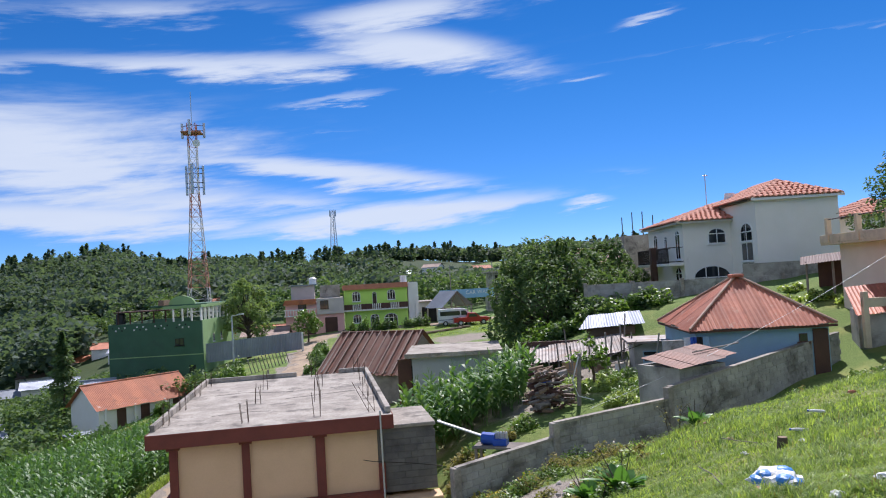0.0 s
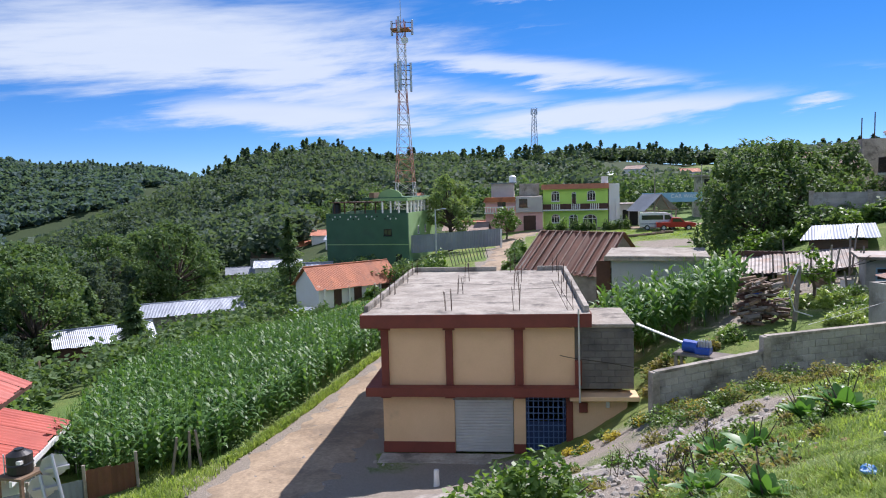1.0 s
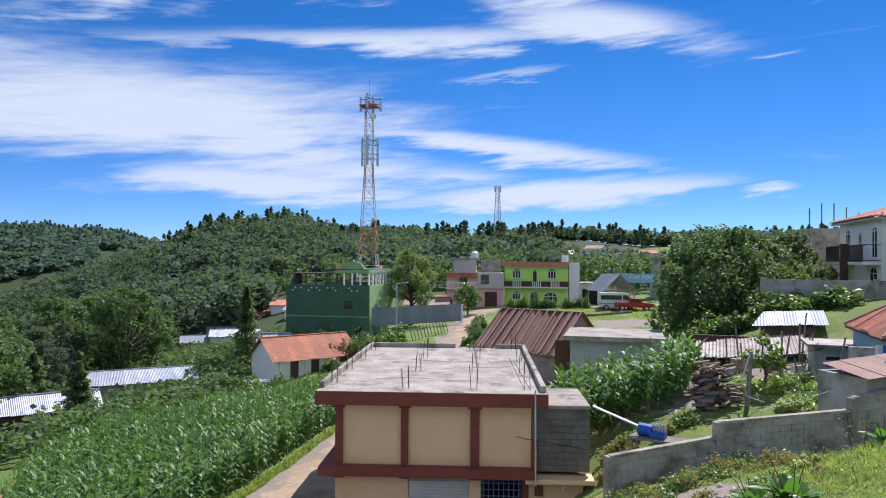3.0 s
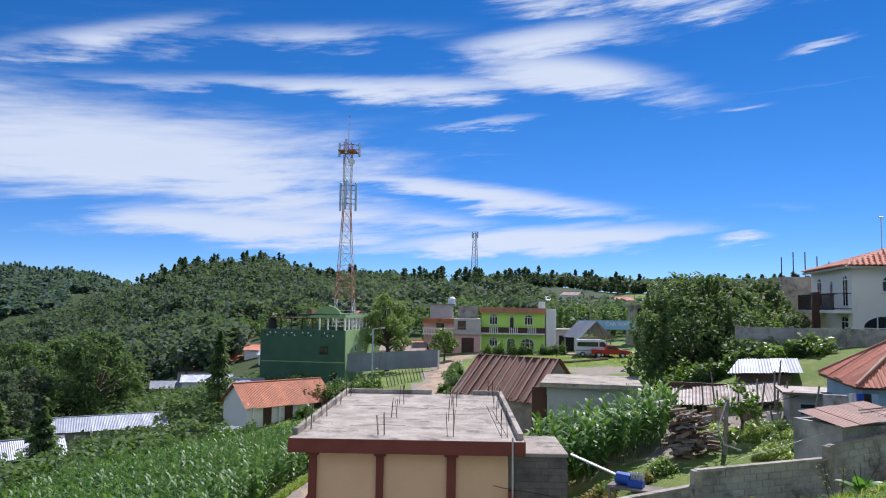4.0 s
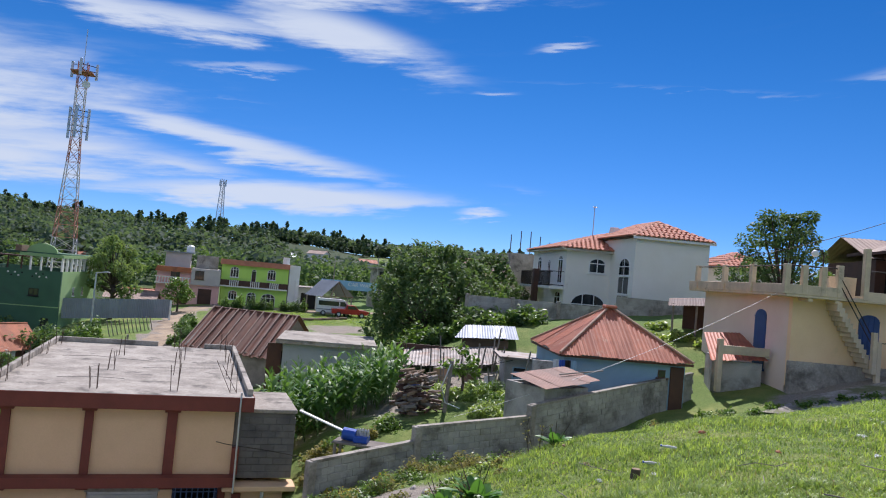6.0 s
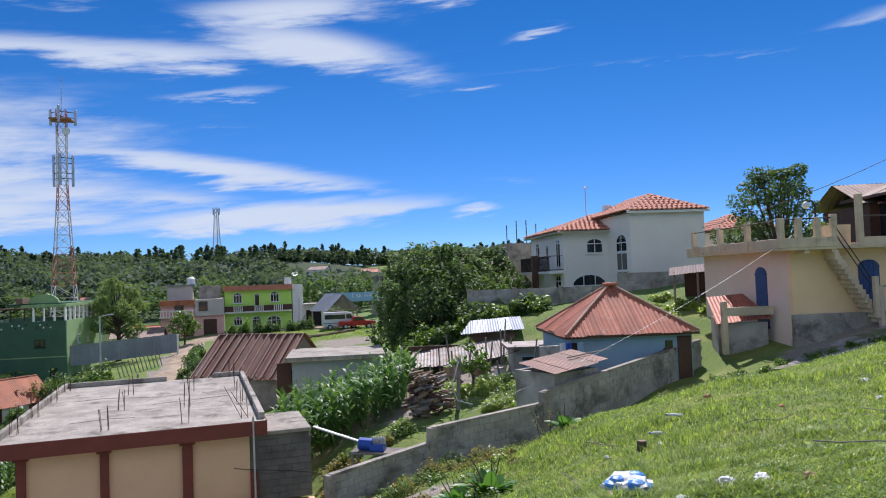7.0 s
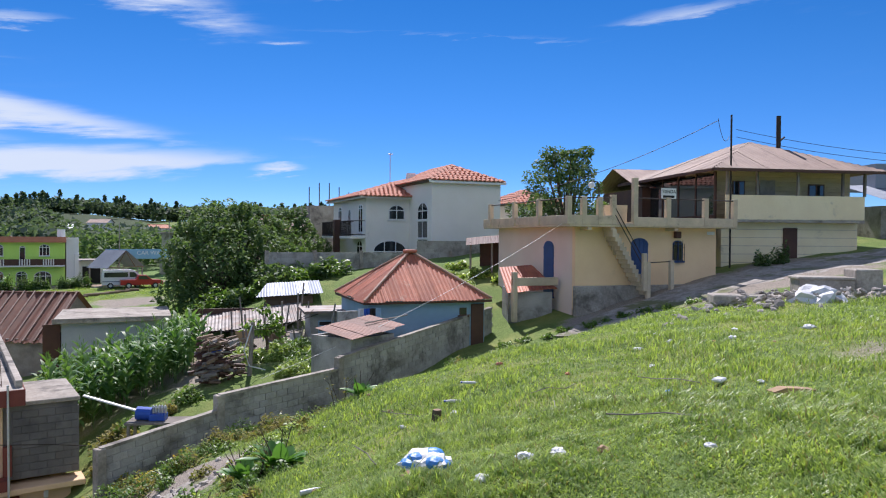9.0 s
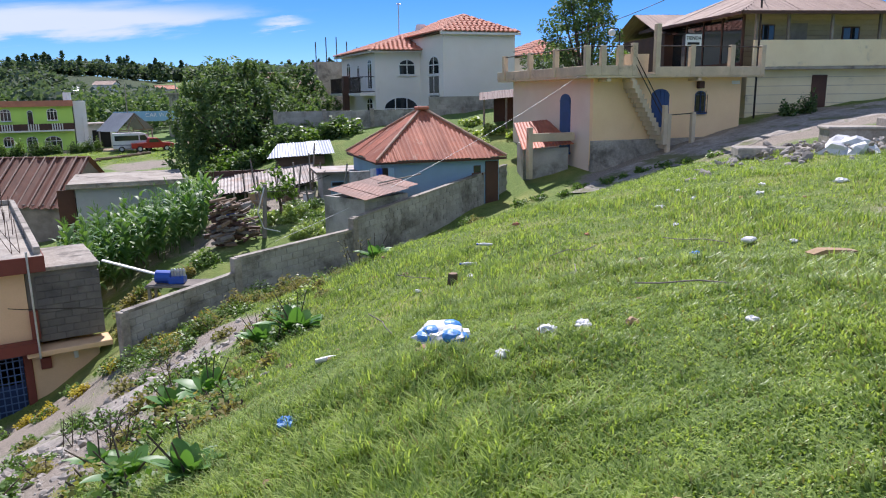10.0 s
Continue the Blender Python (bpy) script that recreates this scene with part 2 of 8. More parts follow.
TAUPE = mat("grey_render", (0.62, 0.56, 0.51), (0.54, 0.48, 0.44), 0.5, 0.9, grain=0.05)
BLUE_WALL = mat("faded_blue_plaster", (0.30, 0.45, 0.56), (0.25, 0.38, 0.48), 0.6, 0.9, grain=0.05, stain=(0.3, 0.36, 0.4), stain_at=(0.55, 0.75))
GREYBLUE = mat("grey_blue_sheet", (0.27, 0.30, 0.34), (0.22, 0.245, 0.28), 0.5, 0.7, 0.1, grain=0.05, vary=0.06)
WOOD = mat("old_planks", (0.25, 0.17, 0.105), (0.17, 0.115, 0.075), 1.5, 0.85, grain=0.12, bump=0.2, stretch=(1, 1, 6), vary=0.18)
YELLOW_WOOD = mat("pale_yellow_boards", (0.52, 0.42, 0.26), (0.44, 0.35, 0.21), 1.2, 0.85, grain=0.08, vary=0.08, stretch=(1, 1, 5))
DARK_WOOD = mat("dark_brown_wood", (0.10, 0.045, 0.028), (0.075, 0.034, 0.022), 1.5, 0.7, grain=0.1)
GREY_WOOD = mat("grey_weathered_wood", (0.30, 0.265, 0.225), (0.2, 0.175, 0.15), 1.8, 0.9, grain=0.14, bump=0.2, vary=0.25)
BARK = mat("bark", (0.12, 0.09, 0.065), (0.075, 0.057, 0.043), 3.0, 0.95, grain=0.16, bump=0.5, stretch=(1, 1, 0.3))
PLASTIC_BLUE = mat("blue_plastic", (0.02, 0.09, 0.45), (0.018, 0.075, 0.38), 2.0, 0.4, grain=0.03, bump=0.02)
BLACK_PLASTIC = mat("black_plastic", (0.018, 0.018, 0.019), (0.025, 0.025, 0.026), 2.0, 0.42, grain=0.03, bump=0.02)
RUBBER = mat("rubber", (0.02, 0.02, 0.02), (0.03, 0.03, 0.03), 3.0, 0.85, bump=0.05)
RED_CAR = mat("red_car_paint", (0.42, 0.025, 0.02), (0.38, 0.022, 0.018), 1.0, 0.3, grain=0.02, bump=0)
WHITE_CAR = mat("white_car_paint", (0.72, 0.73, 0.74), (0.66, 0.67, 0.69), 1.0, 0.3, grain=0.02, bump=0)
SIGN_BLUE = mat("pale_blue_sign", (0.25, 0.45, 0.62), (0.2, 0.38, 0.55), 0.6, 0.6, grain=0.04)
SIGN_RED = mat("sign_red", (0.5, 0.05, 0.03), None, 1.0, 0.6, grain=0.03)
CLOTH_WHITE = mat("white_bag_plastic", (0.72, 0.72, 0.72), (0.6, 0.6, 0.6), 6.0, 0.45, grain=0.06, bump=0.2)
CLOTH_BLUE = mat("light_blue_bag_plastic", (0.05, 0.26, 0.62), (0.04, 0.2, 0.52), 6.0, 0.45, grain=0.06, bump=0.2)
STONE = mat("pale_stone", (0.42, 0.38, 0.33), (0.28, 0.255, 0.225), 2.5, 0.95, grain=0.12, bump=0.35, vary=0.3)
CARDBOARD = mat("cardboard", (0.42, 0.28, 0.16), (0.36, 0.24, 0.14), 3.0, 0.9, grain=0.06)
DIRT = mat("packed_dirt_road", (0.40, 0.305, 0.205), (0.29, 0.215, 0.14), 0.6, 0.97, grain=0.28, bump=0.8, fine=7.0, stain=(0.22, 0.17, 0.12), stain_scale=0.6, stain_at=(0.46, 0.66))
GRAVEL = mat("stony_dirt", (0.40, 0.365, 0.32), (0.23, 0.205, 0.175), 1.8, 0.97, grain=0.4, bump=1.0, fine=14.0, stain=(0.15, 0.16, 0.07), stain_scale=0.6, stain_at=(0.5, 0.62))
CONC_ROAD = mat("pale_concrete_road", (0.46, 0.43, 0.39), (0.38, 0.355, 0.32), 0.4, 0.95, grain=0.08, bump=0.2, fine=10)

CORN_LEAF = leaf_mat("corn_leaf", (0.045, 0.13, 0.03), (0.18, 0.31, 0.09), 0.48, 0.36, 0.32)
GRASS_LEAF = leaf_mat("grass_blade", (0.10, 0.185, 0.035), (0.53, 0.63, 0.20), 0.42, 0.42, 0.4, 4.0)
DRY_LEAF = leaf_mat("dry_grass", (0.36, 0.29, 0.13), (0.20, 0.23, 0.07), 0.7, 0.4, 0.2)
TREE_LEAF = leaf_mat("broad_leaf", (0.06, 0.12, 0.05), (0.18, 0.26, 0.11), 0.6, 0.35, 0.16)
PALE_LEAF = leaf_mat("pale_leaf", (0.17, 0.25, 0.10), (0.27, 0.35, 0.15), 0.65, 0.4, 0.15)
BUSH_LEAF = leaf_mat("bush_leaf", (0.07, 0.16, 0.03), (0.20, 0.30, 0.07), 0.45, 0.4, 0.4)
BIG_LEAF = leaf_mat("large_fleshy_leaf", (0.09, 0.22, 0.05), (0.16, 0.31, 0.08), 0.45, 0.35, 0.4)
YELLOW_LEAF = leaf_mat("yellow_weed_flower", (0.62, 0.46, 0.05), (0.4, 0.36, 0.06), 0.6, 0.35, 0.2)
# far leaves shifted to blue, some distance haze put into the colour
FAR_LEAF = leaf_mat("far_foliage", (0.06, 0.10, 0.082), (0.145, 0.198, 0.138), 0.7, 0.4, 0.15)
PINE_LEAF = leaf_mat("pine_foliage", (0.06, 0.10, 0.07), (0.11, 0.16, 0.09), 0.7, 0.35, 0.2)

# far mountain leaves: distance haze put into the colour as a blue-green tint
HAZE_LEAF = leaf_mat("blue_green_pine_foliage", (0.08, 0.135, 0.135), (0.14, 0.20, 0.18), 0.8, 0.4, 0.15)


def ground_mat():
    m = bpy.data.materials.new("grassy_ground")
    m.use_nodes = True
    t = m.node_tree
    t.nodes.clear()
    place = wire(t, "ShaderNodeNewGeometry").outputs["Position"]
    n1 = wire(t, "ShaderNodeTexNoise", {"Vector": place, "Scale": 0.35, "Detail": 6.0, "Roughness": 0.65}).outputs[0]
    n2 = wire(t, "ShaderNodeTexNoise", {"Vector": place, "Scale": 24.0, "Detail": 8.0, "Roughness": 0.75}).outputs[0]
    n3 = wire(t, "ShaderNodeTexNoise", {"Vector": place, "Scale": 0.012, "Detail": 5.0, "Roughness": 0.6}).outputs[0]
    grass = blend(t, ramp(t, n2, 0.3, 0.7), (0.045, 0.08, 0.018), (0.22, 0.31, 0.075))
    grass = blend(t, ramp(t, n1, 0.45, 0.68), grass, (0.25, 0.27, 0.08))
    grass = blend(t, ramp(t, n3, 0.42, 0.62), grass, (0.13, 0.22, 0.06))
    earth = blend(t, ramp(t, n2, 0.3, 0.7), (0.17, 0.145, 0.115), (0.40, 0.35, 0.29))
    bare = wire(t, "ShaderNodeAttribute", attribute_name="bare").outputs["Fac"]
    edge = calc(t, "ADD", bare, calc(t, "MULTIPLY", calc(t, "SUBTRACT", calc(t, "ADD", n1, calc(t, "MULTIPLY", n2, 0.6)), 0.8), 0.9))
    wood = wire(t, "ShaderNodeAttribute", attribute_name="wood").outputs["Fac"]
    grass = blend(t, wood, grass, blend(t, n2, (0.028, 0.05, 0.02), (0.06, 0.085, 0.035)))
    colour = blend(t, ramp(t, edge, 0.4, 0.62), grass, earth)
    shader = wire(t, "ShaderNodeBsdfPrincipled", {"Base Color": colour, "Roughness": 0.95, "Specular IOR Level": 0.2})
    relief = wire(t, "ShaderNodeBump", {"Strength": 0.6, "Distance": 0.06, "Height": n2})
    t.links.new(relief.outputs[0], shader.inputs["Normal"])
    wire(t, "ShaderNodeOutputMaterial", {"Surface": shader.outputs[0]})
    return m


GROUND = ground_mat()


# ---- building blocks ----
def part(name, bm, material, parent=None, label="", m=None, smooth=False):
    """One mesh object from a bmesh, under a thing or a part."""
    me = bpy.data.meshes.new(name)
    bm.to_mesh(me)
    bm.free()
    me.materials.append(material)
    if smooth:
        me.polygons.foreach_set("use_smooth", [True] * len(me.polygons))
    ob = new(name, me)
    if parent:
        ob.parent = parent
    if m is not None:
        ob.matrix_basis = m
    return tagged(ob, label)


def again(ob, parent, m, name=None):
    """Another object on the same mesh."""
    o = new(name or ob.name.split(".")[0], ob.data)
    o.parent, o.matrix_basis = parent, m
    return o


def thing(name, label, category, x=0, y=0, z=0, rz=0, group="", kind=""):
    ob = new(name)
    ob.empty_display_size = 0.2
    ob.matrix_basis = pose(x, y, z, 0, 0, rz)
    return tagged(ob, label, category, group, kind)


def bm_new():
    return bmesh.new()


def add_box(bm, x0, x1, y0, y1, z0, z1, bevel=0.0):
    vs = [bm.verts.new((x, y, z)) for z in (z0, z1) for x, y in ((x0, y0), (x1, y0), (x1, y1), (x0, y1))]
    fs = [bm.faces.new([vs[i] for i in q]) for q in ((3, 2, 1, 0), (4, 5, 6, 7), (0, 1, 5, 4), (1, 2, 6, 5), (2, 3, 7, 6), (3, 0, 4, 7))]
    if bevel:
        es = list({e for f in fs for e in f.edges})
        bmesh.ops.bevel(bm, geom=es, offset=bevel, segments=1, affect="EDGES")
    return bm


def boxes(*dims, bevel=0.0):
    bm = bmesh.new()
    for d in dims:
        add_box(bm, *d, bevel=bevel)
    return bm


def add_rod(bm, a, b, r0, r1=None, n=8, caps=True):
    a, b = Vector(a), Vector(b)
    r1 = r0 if r1 is None else r1
    q = (b - a).to_track_quat("Z", "Y")
    rings = []
    for p, r in ((a, r0), (b, r1)):
        rings.append([bm.verts.new(p + q @ Vector((r * math.cos(k * math.tau / n), r * math.sin(k * math.tau / n), 0))) for k in range(n)])
    for k in range(n):
        bm.faces.new((rings[0][k], rings[0][(k + 1) % n], rings[1][(k + 1) % n], rings[1][k]))
    if caps:
        bm.faces.new(rings[0][::-1])
        bm.faces.new(rings[1])
    return bm


def rods(*items, n=8):
    bm = bmesh.new()
    for i in items:
        add_rod(bm, *i, n=n)
    return bm


def tube(points, r, n=6):
    """One continuous round bar along a line of points."""
    bm = bmesh.new()
    ps = [Vector(p) for p in points]
    rings = []
    for k, p in enumerate(ps):
        d = (ps[min(k + 1, len(ps) - 1)] - ps[max(k - 1, 0)]).normalized()
        u = d.cross(Vector((0, 0, 1)) if abs(d.z) < 0.9 else Vector((0, 1, 0))).normalized()
        v = d.cross(u)
        rings.append([bm.verts.new(p + (u * math.cos(2 * math.pi * j / n) + v * math.sin(2 * math.pi * j / n)) * r) for j in range(n)])
    for p, q in zip(rings[:-1], rings[1:]):
        for j in range(n):
            bm.faces.new((p[j], p[(j + 1) % n], q[(j + 1) % n], q[j]))
    bm.faces.new(rings[0][::-1])
    bm.faces.new(rings[-1])
    return bm


def prism(outline, z0, z1):
    """An upright prism over a plan outline."""
    bm = bmesh.new()
    lo = [bm.verts.new((x, y, z0)) for x, y in outline]
    hi = [bm.verts.new((x, y, z1)) for x, y in outline]
    n = len(outline)
    for k in range(n):
        bm.faces.new((lo[k], lo[(k + 1) % n], hi[(k + 1) % n], hi[k]))
    bm.faces.new(lo[::-1])
    bm.faces.new(hi)
    bmesh.ops.recalc_face_normals(bm, faces=bm.faces)
    return bm


def slab_of(profile, y0, y1):
    """A profile in x and z, drawn out from y0 to y1."""
    bm = prism(profile, -y1, -y0)
    bmesh.ops.rotate(bm, verts=bm.verts, matrix=Matrix.Rotation(radians(90), 3, "X"))
    return bm


def wall_with_holes(x0, x1, z0, z1, y0, y1, holes):
    """An upright wall along x with rectangular openings right through it: (x0, x1, z0, z1) each."""
    xs = sorted({x0, x1, *[v for h in holes for v in h[:2]]})
    zs = sorted({z0, z1, *[v for h in holes for v in h[2:4]]})
    bm = bmesh.new()
    for a, b in zip(xs[:-1], xs[1:]):
        run = None
        for c, d in zip(zs[:-1], zs[1:]):
            cx, cz = (a + b) / 2, (c + d) / 2
            if any(h[0] < cx < h[1] and h[2] < cz < h[3] for h in holes):
                if run:
                    add_box(bm, a, b, y0, y1, *run)
                run = None
            else:
                run = (run[0], d) if run else (c, d)
        if run:
            add_box(bm, a, b, y0, y1, *run)
    bmesh.ops.remove_doubles(bm, verts=bm.verts, dist=1e-4)
    return bm


def corrugated(width, height_at, pitch=0.19, amp=0.025, rows=1, x0=0.0):
    """A corrugated sheet in the plane of x and y, its waves running up y; height_at(x) gives (y0, y1) there. Thin, but closed."""
    bm = bmesh.new()
    n = max(4, int(width / pitch * 4))
    cols = []
    for k in range(n + 1):
        x = x0 + width * k / n
        z = amp * math.cos(math.tau * x / pitch)
        a, b = height_at(x)
        cols.append([[bm.verts.new((x, a + (b - a) * j / rows, z + o)) for j in range(rows + 1)] for o in (0, -0.006)])
    for p, q in zip(cols[:-1], cols[1:]):
        for j in range(rows):
            bm.faces.new((p[0][j], q[0][j], q[0][j + 1], p[0][j + 1]))
            bm.faces.new((p[1][j + 1], q[1][j + 1], q[1][j], p[1][j]))
        bm.faces.new((p[1][0], q[1][0], q[0][0], p[0][0]))
        bm.faces.new((p[0][-1], q[0][-1], q[1][-1], p[1][-1]))
    return bm


def frame_on(a, b, top):
    """A pose whose x runs from a to b and whose y climbs towards top: for a roof's plane."""
    a, b, top = Vector(a), Vector(b), Vector(top)
    x = (b - a).normalized()
    y = top - a
    y = (y - x * y.dot(x)).normalized()
    z = x.cross(y)
    m = Matrix((x, y, z)).transposed().to_4x4()
    return Matrix.Translation(a) @ m


def roof_sheets(parent, a, b, top_a, top_b, material, sheet=0.8, pitch=0.14, amp=0.012, name="roof_sheet", droop=0.0, seed=1):
    """A roof plane of corrugated sheets side by side from eave a-b up to ridge top_a-top_b, each a part."""
    rng = random.Random(seed)
    m = frame_on(a, b, top_a if (Vector(top_a) - Vector(top_b)).length < 1e-6 else top_a)
    inv = m.inverted()
    la, lb, lt, lu = (inv @ Vector(p) for p in (a, b, top_a, top_b))
    width = lb.x

    def top_at(x):
        if x <= lt.x:
            return lt.y * max(0.0, x / lt.x) if lt.x > 1e-4 else lt.y
        if x >= lu.x:
            return lu.y * max(0.0, (width - x) / (width - lu.x)) if width - lu.x > 1e-4 else lu.y
        return lt.y + (lu.y - lt.y) * (x - lt.x) / max(1e-6, lu.x - lt.x)
    count = max(1, round(width / sheet))
    for k in range(count):
        x0, x1 = width * k / count, width * (k + 1) / count + 0.06
        x1 = min(x1, width)
        lift, over = (k % 2) * 0.012, rng.uniform(-0.05, 0.08)
        bm = corrugated(x1 - x0, lambda x: (-over, max(top_at(x), 0.02 - over)), pitch, amp, 1, x0)
        part(name, bm, material, parent, m=m @ pose(0, 0, lift, rng.uniform(-0.4, 0.4) * droop))


# ---- terrain ----
KNOTS = [(0, 0, -1.6), (2.4, 5, -1.66), (1.6, 3.2, -1.67), (7, 5, -1.45), (13.4, 11.5, -1.6), (18, 13.7, -1.55), (4.6, 13.9, -3.2),
         (-0.2, 6.7, -3.3), (-1.8, 8.5, -4.5), (1.4, 9.7, -3.7), (0, 12.7, -5.1), (2, 15.5, -5.2), (0.4, 20.4, -6.5), (7.5, 23.2, -5.8), (13, 26, -4.6),
         (21.3, 25.5, -2.5), (17.5, 20.5, -3.0), (14.5, 14.8, -1.75), (24.5, 23.4, -1.75), (34, 23.5, -0.5), (20, 50, -1.6), (10, 44, -3.0), (7, 52, -6.1), (11, 30, -4.9), (2, 33, -6.0), (2, 25.4, -5.75), (5, 28, -5.1), (7.5, 29.5, -4.8)]
KNOTS2 = [(-8.6, 22, -9.15), (-2.2, 23.4, -8.7), (-12, 18, -9.25), (-14.5, 36, -9.4), (-14, 68, -8.0), (-17, 95, -7.5), (-16.5, 106, -6.9), (5, 75, -7.4), (0, 108, -6.5),
          (-6, 16, -8.2), (-20, 18, -10), (-30, 36, -11), (-27, 58, -10.9), (-45, 60, -14), (-30, 80, -9.5), (-60, 110, -16), (-8, 0, -7.6), (-25, 0, -12), (25, -10, -0.5), (0, -30, 2), (45, 15, 1.0), (40, 45, 0.5), (-40, 25, -13), (30, 90, -4), (-5, 48, -8.2)]
KN = np.array(KNOTS + KNOTS2, float)


def kernel(d):
    return np.where(d > 1e-9, d * d * np.log(np.maximum(d, 1e-9)), 0.0)


def fit_spline(k):
    n = len(k)
    d = np.hypot(k[:, None, 0] - k[None, :, 0], k[:, None, 1] - k[None, :, 1])
    a = np.zeros((n + 3, n + 3))
    a[:n, :n] = kernel(d) + np.eye(n) * 1.5
    a[:n, n:] = np.column_stack((np.ones(n), k[:, :2]))
    a[n:, :n] = a[:n, n:].T
    return np.linalg.solve(a, np.concatenate((k[:, 2], np.zeros(3))))


SPLINE = fit_spline(KN)


def smooth01(v, lo, hi):
    s = np.clip((v - lo) / (hi - lo), 0, 1)
    return s * s * (3 - 2 * s)


def far_height(x, y):
    """The valley falling away to the north-west, the wooded hill beyond the village, and the far ridge."""
    az = np.degrees(np.arctan2(-x, np.maximum(y, 1e-6)))
    r = np.hypot(x, y)
    z = -6.0 - 14.0 * smooth01(az, 16, 40) * smooth01(r, 60, 160) - 30 * smooth01(az, 29, 42) * smooth01(r, 150, 420)
    crest = np.interp(az, (-60, -7, -3, 1, 8, 12, 16, 19.4, 22, 24.2, 26.3, 29.2, 31.3, 33.3, 36.5, 39.2, 42, 46, 60), (1.3, 1.1, 1.1, 1.5, 1.5, 1.5, 1.3, 1.15, 1.75, 2.35, 1.95, 1.7, 0.9, -0.1, -1.3, -2.4, -3.6, -5.0, -6.0))
    z = z + (np.tan(np.radians(crest)) * 400 - z) * smooth01(r, 165, 400)
    z = z - 30 * smooth01(r, 430, 720)
    ridge = np.interp(az, (20, 28, 32, 34.1, 35.7, 37.7, 39.4, 40.8, 42.2, 43.9, 46, 50, 60), (-0.6, -0.1, 0.3, 0.75, 1.3, 1.6, 1.45, 1.8, 1.6, 1.65, 2.1, 2.4, 2.6))
    return z + (np.tan(np.radians(ridge)) * 1250 - z) * smooth01(r, 700, 1250) * smooth01(az, 18, 27)


def height(x, y):
    x, y = np.atleast_1d(np.asarray(x, float)), np.atleast_1d(np.asarray(y, float))
    near = SPLINE[-3] + SPLINE[-2] * x + SPLINE[-1] * y
    for (kx, ky, _), w in zip(KN, SPLINE[:-3]):
        near = near + w * kernel(np.hypot(x - kx, y - ky))
    r = np.hypot(x + 5, y - 45)
    f = smooth01(r, 65, 130)
    near = np.clip(near, -30, 6)
    bumps = 0.05 * np.sin(x * 2.1 + y * 0.7) * np.sin(y * 1.7 - x * 0.4) + 0.03 * np.sin(x * 5.3) * np.sin(y * 4.9)
    return near * (1 - f) + far_height(x, y) * f + bumps


def h1(x, y):
    return float(height(x, y)[0])


ROAD = [(-10.0, -25, 5.0), (-10.6, 0, 4.8), (-11.4, 20, 4.6), (-11.9, 40, 4.0), (-12.6, 55, 3.4), (-13.3, 68, 3.0), (-16.0, 88, 3.0), (-16.6, 97, 3.4), (-14.5, 104.5, 4.0), (-4, 105.5, 4.0), (14, 106, 4.0)]


def along(line, step):
    """Points of a polyline with widths, smoothed, every step metres."""
    pts = np.array(line, float)
    for _ in range(3):
        q = [pts[0]]
        for a, b in zip(pts[:-1], pts[1:]):
            q += [0.75 * a + 0.25 * b, 0.25 * a + 0.75 * b]
        pts = np.array(q + [pts[-1]])
    s = np.concatenate(([0], np.cumsum(np.hypot(*np.diff(pts[:, :2], axis=0).T))))
    u = np.arange(0, s[-1], step)
    return np.column_stack([np.interp(u, s, pts[:, k]) for k in range(3)])


ROAD_PTS = along(ROAD, 1.0)


def bare_at(x, y):
    d = np.full(x.shape, 9e9)
    for px, py, w in ROAD_PTS:
        d = np.minimum(d, np.hypot(x - px, y - py) - w / 2)
    bare = np.where(d < 0.4, 0.9, 0.0)
    for cx, cy, rx, ry, amount in ((-4.5, 19.5, 6, 3.6, 1.0), (3.2, 85, 6, 5, 0.75), (3, 30, 5, 6, 0.6), (7, 33, 4.5, 5, 0.6), (-6.5, 16, 4, 3, 1.0), (17, 13, 3.5, 2.0, 0.7), (22, 12, 6, 3, 0.7), (10, 6.5, 2.2, 1.2, 0.5), (9, 37, 4, 4, 0.5), (26, 21, 8, 3, 0.75), (22, 24.8, 6, 1.3, 0.95), (29, 24.2, 4, 1.3, 0.95), (-1.2, 14.6, 4.2, 3.0, 1.0), (-0.8, 11.0, 1.8, 3.2, 1.0), (1.6, 17.2, 3.4, 2.4, 0.95), (-40, 85, 8, 5, 0.5)):
        bare = np.maximum(bare, amount * np.exp(-((x - cx) / rx) ** 2 - ((y - cy) / ry) ** 2))
    return bare


